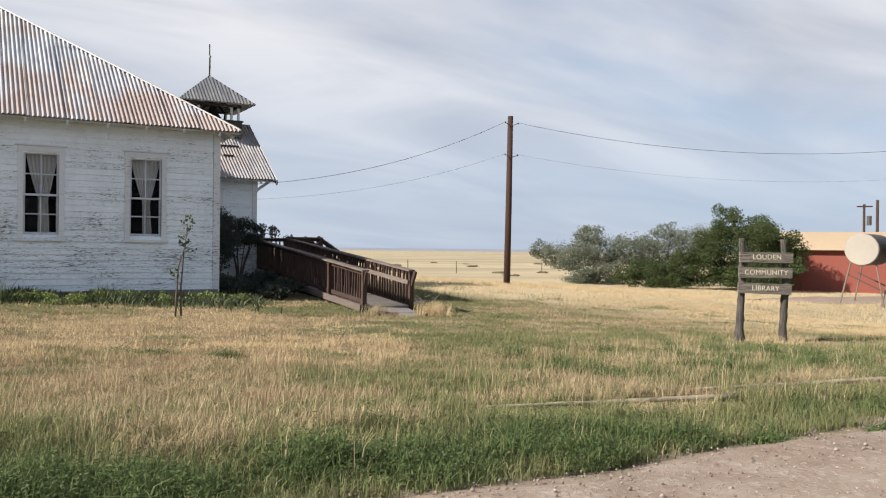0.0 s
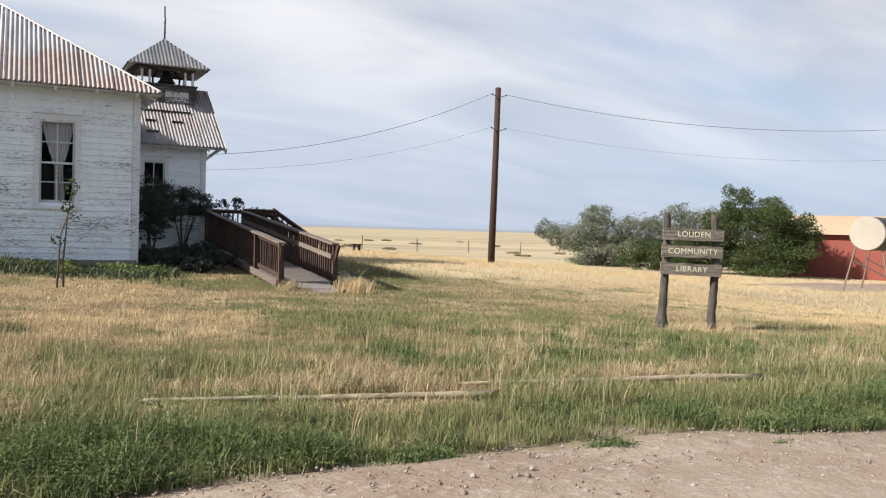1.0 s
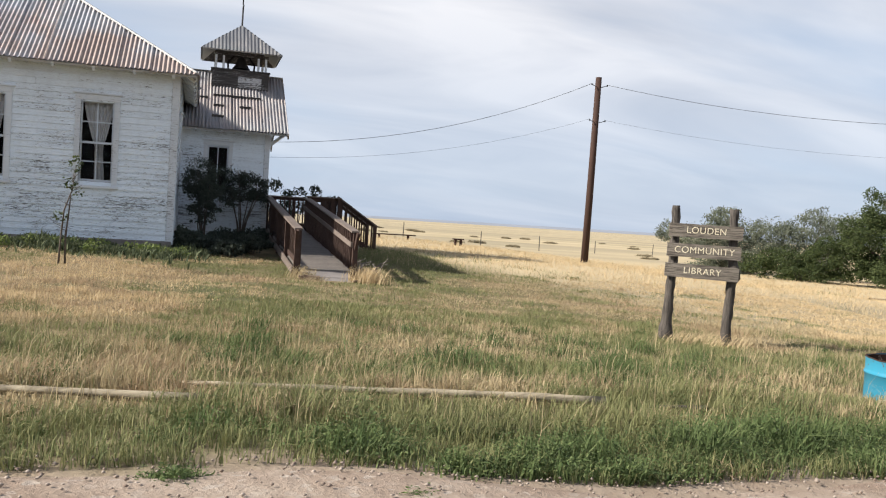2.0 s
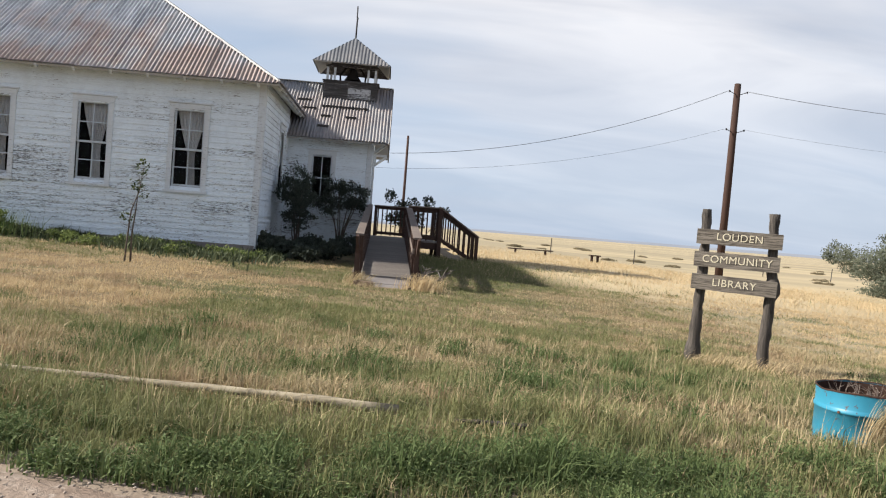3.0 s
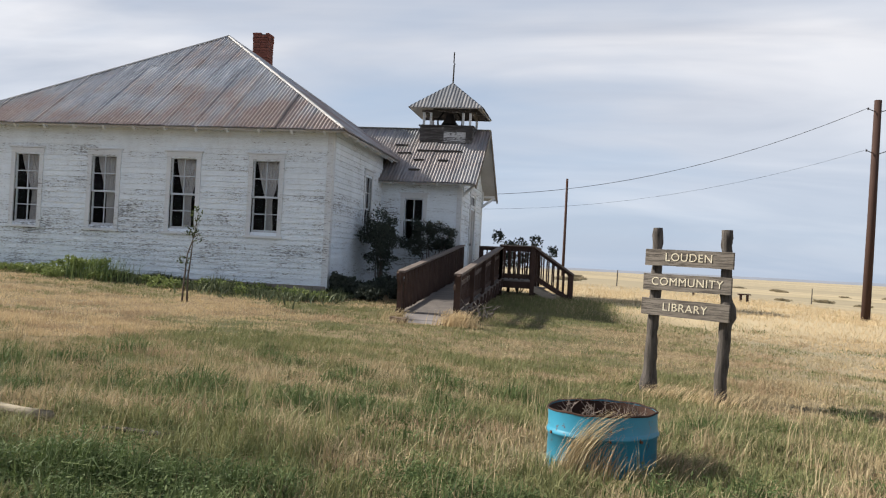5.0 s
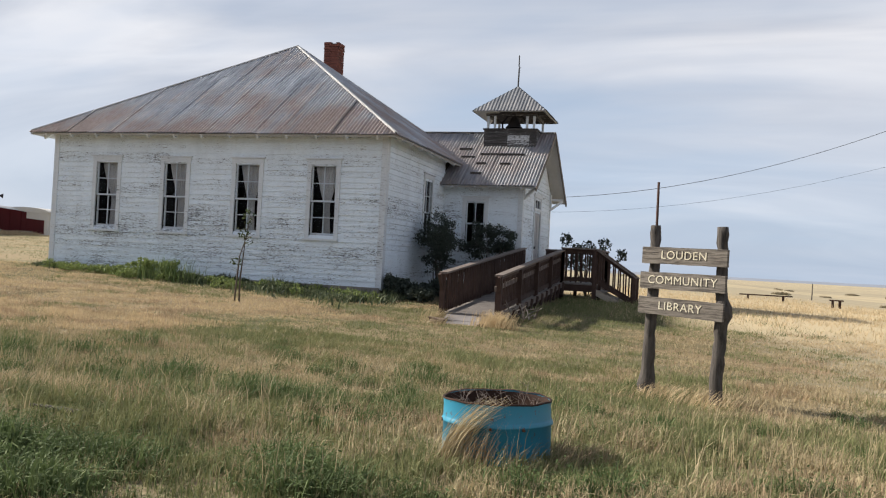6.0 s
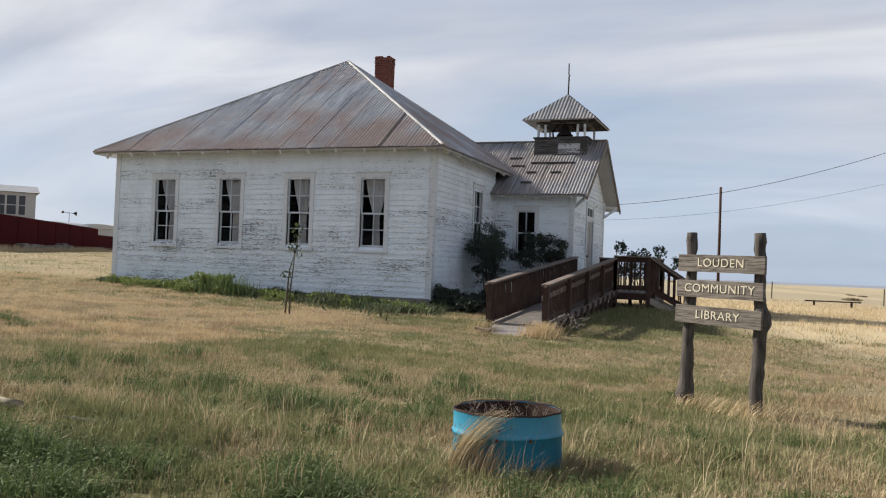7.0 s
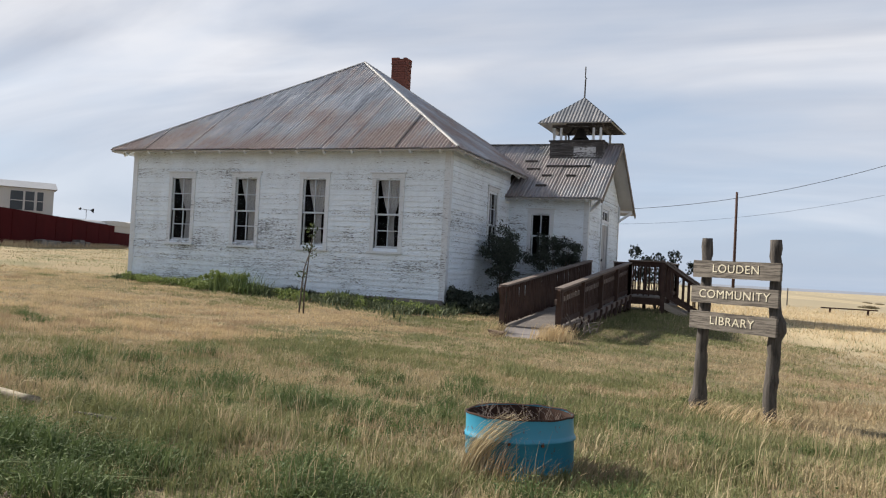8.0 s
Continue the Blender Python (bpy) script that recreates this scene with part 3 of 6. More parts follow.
# walls, boards and windows of the main room
FRONT = [(-1.80 - 1.945 * k, -1.18 - 1.945 * k, 2.12, 3.77) for k in range(4)]
front, right = on_wall("x", HY0, -1), on_wall("y", HX1, 1)
back, left = on_wall("x", HY1, 1), on_wall("y", HX0, -1)
SIDE = [(2.70, 3.31, 2.11, 3.80)]
wall_s = core_wall("wall", front, HX0, HX1, 0.98, 4.62, FRONT)
wall_e = core_wall("wall", right, HY0 + 0.16, HY1 - 0.16, 0.98, 4.62, SIDE)
wall_n = core_wall("wall", back, HX0, HX1, 0.98, 4.62, [])
wall_w = core_wall("wall", left, HY0 + 0.16, HY1 - 0.16, 0.98, 4.62, [])
siding(wall_s, front, HX0 + 0.11, HX1 - 0.11, 1.06, 4.5, FRONT)
siding(wall_e, right, HY0 + 0.11, VY0, 1.06, 4.5, SIDE)
siding(wall_w, left, HY0 + 0.11, HY1 - 0.11, 1.06, 4.5, [], 0.236)
siding(wall_n, back, HX0 + 0.11, HX1 - 0.11, 1.06, 4.5, [], 0.236)
for x, y in ((HX0, HY0), (HX1, HY0), (HX1, HY1), (HX0, HY1)):
    sx, sy = (-1 if x == HX0 else 1), (-1 if y == HY0 else 1)
    bm = shape()
    box(bm, *sorted((x + sx * 0.032, x - sx * 0.11)), *sorted((y + sy * 0.001, y + sy * 0.034)), 1.0, 4.55)
    part("corner_board", bm, TRIM, house)
    bm = shape()
    box(bm, *sorted((x + sx * 0.001, x + sx * 0.032)), *sorted((y + sy * 0.0, y - sy * 0.11)), 1.0, 4.55)
    part("corner_board", bm, TRIM, house)
for (a0, a1, z0, z1), c in zip(FRONT, ((0.06, 0.98, 0.43, 0.68, 0.44, 0.74), (0.08, 0.98, 0.43, 0.72, 0.42, 0.76), (0.08, 0.98, 0.5, 0.8, 0.5, 0.82), (0.08, 0.98, 0.56, 0.96, 0.5, 0.94))):
    window_unit(front, a0, a1, z0, z1, c)
window_unit(right, *SIDE[0], (0.05, 0.95, 0.5, 0.85, 0.5, 0.9))
bm = shape()
for a in (front, back):
    slab(bm, a, HX0, HX1, -0.14, 0.035, 0.5, 1.06)
for a in (left, right):
    slab(bm, a, HY0 + 0.14, HY1 - 0.14, -0.14, 0.035, 0.5, 1.06)
part("foundation", bm, STONE, house, "pale concrete footing")
# floor and ceiling in the same near-black that holds the room's shade
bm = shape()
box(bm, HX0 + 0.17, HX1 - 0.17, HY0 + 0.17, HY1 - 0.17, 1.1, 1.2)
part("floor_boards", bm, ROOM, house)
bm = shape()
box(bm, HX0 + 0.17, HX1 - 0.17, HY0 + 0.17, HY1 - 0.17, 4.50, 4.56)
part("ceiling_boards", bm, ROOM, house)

# hipped roof
E00, E10, E11, E01 = (Vector((x, y, EAVE_Z)) for x, y in ((EX0, EY0), (EX1, EY0), (EX1, EY1), (EX0, EY1)))
for a, b in ((E00, E10), (E10, E11), (E11, E01), (E01, E00)):
    deck = roof_under("roof", [a, b, PEAK])
    along = b - a
    foot = a + along * ((PEAK - a).dot(along) / along.length_squared)
    up, ln, uc = PEAK - foot, along.length, (foot - a).length
    tall = up.length
    tin_sheets(deck, a, along, up, ln, lambda u: -0.05, lambda u, t=tall, c=uc, l=ln: t * (u / c if u < c else (l - u) / (l - c)))
for c in (E00, E10, E11, E01):
    bm = shape()
    d = PEAK - c
    beam(bm, c + Vector((0, 0, 0.045)) + d * 0.002, PEAK + Vector((0, 0, 0.05)), 0.10, 0.012)
    beam(bm, c + Vector((0, 0, 0.058)) + d * 0.002, PEAK + Vector((0, 0, 0.065)), 0.05, 0.02)
    part("hip_cap", bm, CAP, house)
for k in range(13):
    x = EX0 + 0.45 + k * (EX1 - EX0 - 0.9) / 12
    for y0, y1 in ((EY0 + 0.03, HY0), (EY1 - 0.03, HY1)):
        bm = shape()
        beam(bm, (x, y0, EAVE_Z - 0.075 + 0.02), (x, y1, EAVE_Z - 0.09 + 0.33), 0.05, 0.10)
        part("rafter_tail", bm, TRIM, house)
for k in range(12):
    y = EY0 + 0.45 + k * (EY1 - EY0 - 0.9) / 11
    for x0, x1 in ((EX1 - 0.03, HX1), (EX0 + 0.03, HX0)):
        bm = shape()
        beam(bm, (x0, y, EAVE_Z - 0.075 + 0.02), (x1, y, EAVE_Z - 0.09 + 0.26), 0.05, 0.10)
        part("rafter_tail", bm, TRIM, house)

# brick chimney on the far slope, its crown broken
CX, CY = -4.40, 6.42
bm = shape()
box(bm, CX - 0.21, CX + 0.21, CY - 0.21, CY + 0.21, 5.3, 8.26)
chimney = part("chimney", bm, MORTAR, house, "square red brick chimney")
brick_long = shape()
box(brick_long, -0.109, 0.109, -0.05, 0.05, -0.031, 0.031)
brick_mesh = mesh_of("brick", brick_long, BRICK)
for k in range(36):
    z = 5.64 + k * 0.075
    out = 0.0 if k < 33 else 0.015
    for i in range(2):
        s = -0.115 + 0.225 * i + (0.014 if k % 2 else -0.010)
        for fx, fy, rz in ((s, -0.183 - out, 0), (-s, 0.183 + out, 0), (0.183 + out, s, 90), (-0.183 - out, -s, 90)):
            if k > 33 and random.random() < 0.25:
                continue
            piece("brick", brick_mesh, pose(CX + fx, CY + fy, z, random.uniform(-1, 1), 0, rz + random.uniform(-0.6, 0.6)), chimney)

# entrance annex with its gable
vfront, vgable, vback = on_wall("x", VY0, -1), on_wall("y", VX1, 1), on_wall("x", VY1, 1)
VWIN = [(0.66, 1.18, 2.19, 3.38)]
DOOR = [(6.12, 7.02, 1.32, 3.30), (6.12, 7.02, 3.40, 3.68)]
wall_v = core_wall("wall", vfront, 0.0, VX1, 0.98, 3.95, VWIN)
wall_g = core_wall("wall", vgable, VY0 + 0.16, VY1 - 0.16, 0.98, 3.95, DOOR)
wall_b = core_wall("wall", vback, 0.0, VX1, 0.98, 3.95, [])
siding(wall_v, vfront, 0.0, VX1 - 0.1, 1.06, 3.95, VWIN)
siding(wall_g, vgable, VY0 + 0.1, VY1 - 0.1, 1.06, 3.95, DOOR)
GS = (RIDGE_Z - VEZ) / (RIDGE_Y - VEY0)
siding(wall_g, vgable, 0, 0, 3.96, RIDGE_Z - 0.12, [], 0.122, lambda z: (RIDGE_Y - (RIDGE_Z - 0.07 - z) / GS, RIDGE_Y + (RIDGE_Z - 0.07 - z) / GS))
siding(wall_b, vback, 0.0, VX1 - 0.1, 1.06, 3.95, [], 0.236)
for y in (VY0, VY1):
    s = -1 if y == VY0 else 1
    bm = shape()
    box(bm, VX1 - 0.1, VX1 + 0.032, *sorted((y + s * 0.001, y + s * 0.034)), 1.0, 3.98)
    part("corner_board", bm, TRIM, house)
    bm = shape()
    box(bm, VX1 + 0.001, VX1 + 0.032, *sorted((y, y - s * 0.1)), 1.0, 3.98)
    part("corner_board", bm, TRIM, house)
bm = shape()
vs = [bm.verts.new((VX1 - d, y, z)) for d in (0.0, 0.1) for y, z in ((VY0, 3.95), (VY1, 3.95), (RIDGE_Y, RIDGE_Z - 0.07))]
for f in ((0, 1, 2), (5, 4, 3), (0, 3, 4, 1), (1, 4, 5, 2), (2, 5, 3, 0)):
    bm.faces.new([vs[i] for i in f])
part("gable", bm, ROOM, house)
window_unit(vfront, *VWIN[0], None, 1)
bm = shape()
for z0, z1 in ((1.30, 3.305), (3.39, 3.69)):
    slab(bm, vgable, 6.02, 6.12, -0.04, 0.045, z0, z1)
    slab(bm, vgable, 7.02, 7.12, -0.04, 0.045, z0, z1)
slab(bm, vgable, 6.02, 7.12, -0.04, 0.046, 3.307, 3.388)
slab(bm, vgable, 6.0, 7.14, -0.04, 0.05, 3.692, 3.8)
door_case = part("door_casing", bm, TRIM, house)
bm = shape()
slab(bm, vgable, 6.125, 7.015, -0.045, 0.008, 1.32, 3.295)
for z0, z1 in ((1.45, 2.1), (2.25, 3.15)):
    for a0, a1 in ((6.2, 6.53), (6.61, 6.94)):
        slab(bm, vgable, a0, a1, 0.010, 0.022, z0, z1)
door_leaf = part("door", bm, DOORPAINT, house, "grey panelled entrance door, shut")
bm = shape()
tube(bm, [vgable(6.2, 0.01, 2.25), vgable(6.2, 0.07, 2.25)], [0.03, 0.035], 10)
part("door_knob", bm, IRON, door_leaf)
bm = shape()
slab(bm, vgable, 6.13, 7.01, -0.012, -0.007, 3.40, 3.68)
part("transom_pane", bm, GLASS, door_case).visible_shadow = False
for a0, a1 in ((6.56, 6.59), (6.13, 6.17), (6.97, 7.01)):
    bm = shape()
    slab(bm, vgable, a0, a1, -0.005, 0.02, 3.40, 3.68)
    part("transom_bar", bm, TRIM, door_case)

# annex ceiling, floor and end wall, near-black for the same indoor shade
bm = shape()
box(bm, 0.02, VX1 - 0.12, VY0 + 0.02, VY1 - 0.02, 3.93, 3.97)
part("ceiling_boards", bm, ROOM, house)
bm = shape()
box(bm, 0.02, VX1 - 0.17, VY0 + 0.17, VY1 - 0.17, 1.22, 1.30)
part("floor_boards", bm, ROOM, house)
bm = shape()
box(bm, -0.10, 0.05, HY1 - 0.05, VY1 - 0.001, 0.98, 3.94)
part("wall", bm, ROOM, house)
A, B = Vector((0.0, VEY0, VEZ)), Vector((RIDGE_X, VEY0, VEZ))
MAIN = (PEAK.z - EAVE_Z) / (EX1 - PEAK.x)
vl = math.hypot(RIDGE_Y - VEY0, RIDGE_Z - VEZ)
X_LEFT = EX1 - (RIDGE_Z - EAVE_Z) / MAIN


def annex_low(u):
    x = X_LEFT + u
    if x >= 0.0:
        return -0.05
    return max(0.0, (EAVE_Z + (EX1 - x) * MAIN - VEZ) / (RIDGE_Z - VEZ) * vl)


for y in (VEY0, VEY1):
    up = Vector((0, RIDGE_Y - y, RIDGE_Z - VEZ))
    deck = roof_under("roof", [Vector((0.0, y, VEZ)), Vector((RIDGE_X - 0.02, y, VEZ)), Vector((RIDGE_X - 0.02, RIDGE_Y, RIDGE_Z)), Vector((X_LEFT, RIDGE_Y, RIDGE_Z))])
    tin_sheets(deck, Vector((X_LEFT, y, VEZ)), Vector((1, 0, 0)), up, RIDGE_X - X_LEFT, annex_low, lambda u: vl, 0.66, 3.4, 0.085, BRIGHTTIN)
    bm = shape()
    beam(bm, (RIDGE_X - 0.005, y - (0.06 if y < RIDGE_Y else -0.06), VEZ - 0.07), (RIDGE_X - 0.005, RIDGE_Y, RIDGE_Z - 0.03), 0.035, 0.11)
    part("barge_board", bm, GREYWOOD, house)
    bm = shape()
    s = 1 if y < RIDGE_Y else -1
    beam(bm, (VX1 + 0.03, y + s * 0.5, VEZ - 0.30), (VX1 + 0.03, y + s * 0.5, VEZ + 0.2), 0.07, 0.09)
    beam(bm, (VX1 + 0.05, y + s * 0.5, VEZ - 0.25), (RIDGE_X - 0.06, y + s * 0.32, VEZ + 0.03), 0.06, 0.07)
    beam(bm, (VX1 + 0.05, y + s * 0.32, VEZ + 0.06), (RIDGE_X - 0.06, y + s * 0.32, VEZ + 0.06), 0.06, 0.07)
    part("eave_bracket", bm, TRIM, house)
bm = shape()
beam(bm, (X_LEFT, RIDGE_Y, RIDGE_Z + 0.04), (RIDGE_X, RIDGE_Y, RIDGE_Z + 0.04), 0.22, 0.015)
part("ridge_cap", bm, CAP, house)
for k in range(4):
    bm = shape()
    x = 0.35 + k * 0.62
    beam(bm, (x, VEY0 + 0.03, VEZ - 0.05), (x, VY0, VEZ + 0.22), 0.05, 0.09)
    part("rafter_tail", bm, TRIM, house)
DARKCLEAT = weathered_wood("dark_cleat_wood", (0.05, 0.045, 0.042), (0.09, 0.08, 0.075))
for x0, x1, v in ((0.74, 1.98, 1.68), (0.22, 0.60, 1.5), (0.75, 1.02, 1.12), (1.42, 1.70, 1.12), (0.72, 1.02, 0.55), (0.05, 0.42, 1.98)):
    bm = shape()
    y, z = VEY0 + (RIDGE_Y - VEY0) * v / vl, VEZ + (RIDGE_Z - VEZ) * v / vl
    beam(bm, (x0, y, z + 0.065), (x1, y, z + 0.065), 0.06, 0.06)
    part("roof_cleat", bm, DARKCLEAT, house, "small weathered wooden roof cleat")

# belfry astride the annex ridge
SCRAPPAINT = peeling_paint("scraps_of_white_paint", (0.62, 0.63, 0.64), (0.11, 0.10, 0.098), 1.5)
BX, BY, BH = 1.44, 6.6, 0.755
bm = shape()
box(bm, BX - BH + 0.032, BX + BH - 0.032, BY - BH + 0.032, BY + BH - 0.032, 4.97, 5.49)
belfry = part("belfry", bm, BOXWOOD, house, "open wooden belfry, bare grey boards with scraps of white paint")
for s in (-1, 1):
    for k in range(4):
        z = 4.97 + k * 0.145
        for a, b, mat in ((-BH, -0.07, BOXWOOD), (-0.066, 0.56, SCRAPPAINT if k in (1, 2) else BOXWOOD), (0.564, BH, BOXWOOD)):
            bm = shape()
            box(bm, BX + a, BX + b, *sorted((BY + s * (BH - 0.03), BY + s * (BH + 0.006 * (k % 2)))), z, z + 0.141)
            part("belfry_board", bm, mat, belfry)
        bm = shape()
        box(bm, *sorted((BX + s * (BH - 0.03), BX + s * (BH + 0.006 * (k % 2)))), BY - BH + 0.031, BY + BH - 0.031, z, z + 0.141)
        part("belfry_board", bm, BOXWOOD, belfry)
    bm = shape()
    box(bm, BX - BH - 0.035, BX + BH + 0.035, *sorted((BY + s * (BH - 0.12), BY + s * (BH + 0.035))), 5.552, 5.59)
    part("ledge_board", bm, BOXWOOD, belfry)
    bm = shape()
    box(bm, *sorted((BX + s * (BH - 0.12), BX + s * (BH + 0.035))), BY - BH + 0.121, BY + BH - 0.121, 5.552, 5.59)
    part("ledge_board", bm, BOXWOOD, belfry)
bm = shape()
box(bm, BX - BH + 0.03, BX + BH - 0.03, BY - BH + 0.03, BY + BH - 0.03, 5.50, 5.55)
part("belfry_floor", bm, BOXWOOD, belfry)
for sx in (-1, 1):
    for sy in (-1, 1):
        for ox, oy in (((0, 0), (0.2, 0)) if sy < 0 else ((0, 0),)):
            bm = shape()
            x, y = BX + sx * (BH - 0.09 - ox), BY + sy * (BH - 0.07 - oy)
            beam(bm, (x, y, 5.59), (x, y, 5.95), 0.06, 0.06, (0, 1, 0))
            part("belfry_post", bm, TRIM, belfry)
BE, BZ, BT = 1.04, 6.045, 6.93
corner = [Vector((BX + sx * BE, BY + sy * BE, BZ)) for sx, sy in ((-1, -1), (1, -1), (1, 1), (-1, 1))]
apex = Vector((BX, BY, BT))
for i in range(4):
    a, b = corner[i], corner[(i + 1) % 4]
    bm = shape()
    n = (b - a).cross(apex - a).normalized()
    n = n if n.z > 0 else -n
    vs = [bm.verts.new(p - n * d) for d in (0.004, 0.03) for p in (a, b, apex)]
    for f in ((0, 1, 2), (5, 4, 3), (0, 3, 4, 1)):
        bm.faces.new([vs[j] for j in f])
    part("belfry_roof", bm, BOXWOOD if i == 2 else SOFFIT, belfry)
    up, along = apex - (a + b) / 2, b - a
    nrm, cols, last, bm = n, 140, None, shape()
    for k in range(cols + 1):
        u = along.length * k / cols
        h = up.length * (1 - abs(2 * u / along.length - 1))
        wave = 0.0085 * math.sin(2 * math.pi * u / 0.095)
        now = [bm.verts.new(a + along.normalized() * u + up.normalized() * v + nrm * (0.022 + wave)) for v in (-0.03, max(h, -0.02))]
        if last:
            bm.faces.new((last[0], now[0], now[1], last[1]))
        last = now
    sheet = new("roof_sheet", mesh_of("roof_sheet", bm, BLUETIN, True))
    sheet.parent, sheet.matrix_parent_inverse = belfry, place_of(belfry).inverted()
for s in (-1, 1):
    bm = shape()
    y = BY + s * (BH - 0.07)
    box(bm, BX - BH + 0.02, BX + BH - 0.02, y - 0.03, y + 0.03, 5.97, 6.03)
    part("belfry_plate", bm, BOXWOOD, belfry)
    bm = shape()
    x = BX + s * (BH - 0.09)
    box(bm, x - 0.04, x + 0.04, BY - BH + 0.115, BY + BH - 0.115, 5.95, 6.04)
    part("belfry_plate", bm, BOXWOOD, belfry)
bm = shape()
tube(bm, [(BX, BY, BT - 0.03), (BX + 0.006, BY, BT + 0.55), (BX + 0.03, BY, BT + 0.58), (BX - 0.002, BY, BT + 0.61), (BX - 0.004, BY, BT + 0.93)], [0.024, 0.022, 0.02, 0.018, 0.018], 8)
part("roof_rod", bm, IRON, belfry)
bm = shape()
lathe(bm, [(0.02, 6.0), (0.075, 5.99), (0.11, 5.95), (0.13, 5.88), (0.155, 5.80), (0.205, 5.72), (0.245, 5.675), (0.23, 5.67), (0.155, 5.73), (0.02, 5.95)], BX + 0.02, BY - 0.35, 28)
bell = part("bell", bm, IRON, belfry, "black cast iron school bell", True)
bm = shape()
for s in (-1, 1):
    tube(bm, [(BX + 0.02 + s * 0.34, BY - 0.3, 5.55), (BX + 0.02 + s * 0.36, BY - 0.3, 5.82), (BX + 0.02 + s * 0.2, BY - 0.3, 6.03)], 0.028, 8)
tube(bm, [(BX - 0.24, BY - 0.3, 6.04), (BX + 0.28, BY - 0.3, 6.04)], 0.025, 8)
part("bell_yoke", bm, IRON, belfry)

# ---- ramp, landing and steps ----
RX0, RX1, RY0, RY1, LY1, LX1 = 2.24, 3.30, -2.65, 4.60, 7.6, 4.14


def deck_z(y):
    return 0.80 + (1.34 - 0.80) * (y - RY0) / (RY1 - RY0)


def rail_z(y):
    return 1.54 + (2.20 - 1.54) * (y - RY0) / (RY1 - RY0)


def railing(ramp, a, b, za, zb, ta, tb, step=0.125, posts=2, face=0):
    """Posts, balusters between two rails, and a flat cap, along one side from a to b."""
    a, b = Vector(a), Vector(b)
    ln = (b - a).length
    side = Vector((-(b - a).y, (b - a).x)).normalized()

    def at(f, z, off=0.0):
        p = a + (b - a) * f + side * off
        return Vector((p.x, p.y, z))

    for k in range(posts):
        f = k / (posts - 1)
        bm = shape()
        p, d, t = a + (b - a) * f, za + (zb - za) * f, ta + (tb - ta) * f
        base = ground_z(p.x, p.y) - 0.1
        beam(bm, at(f, base), at(f, t - 0.035), 0.09, 0.09, (0, 1, 0))
        part("post", bm, DECKWOOD, ramp)
    n = max(2, int(ln / step))
    for k in range(n):
        f = (k + 0.5) / n
        bm = shape()
        d, t = za + (zb - za) * f, ta + (tb - ta) * f
        lean = random.uniform(-0.008, 0.008)
        beam(bm, at(f, d + 0.03 + random.uniform(-0.02, 0.02), 0.065), at(f + lean, t - 0.05, 0.065), 0.036, 0.036, (0, 1, 0))
        part("baluster", bm, DECKWOOD, ramp)
    bm = shape()
    beam(bm, at(0, za + 0.09, 0.032), at(1, zb + 0.09, 0.032), 0.028, 0.085)
    part("lower_rail", bm, DECKWOOD, ramp)
    bm = shape()
    beam(bm, at(0, ta - 0.075, 0.032), at(1, tb - 0.075, 0.032), 0.028, 0.085)
    part("upper_rail", bm, DECKWOOD, ramp)
    bm = shape()
    over = 0.06 / ln
    beam(bm, at(-over, ta - 0.017 - (tb - ta) * over, 0.01), at(1 + over, tb - 0.017 + (tb - ta) * over, 0.01), 0.15, 0.034)
    part("cap_rail", bm, RAILTOP, ramp, "bleached flat rail cap")


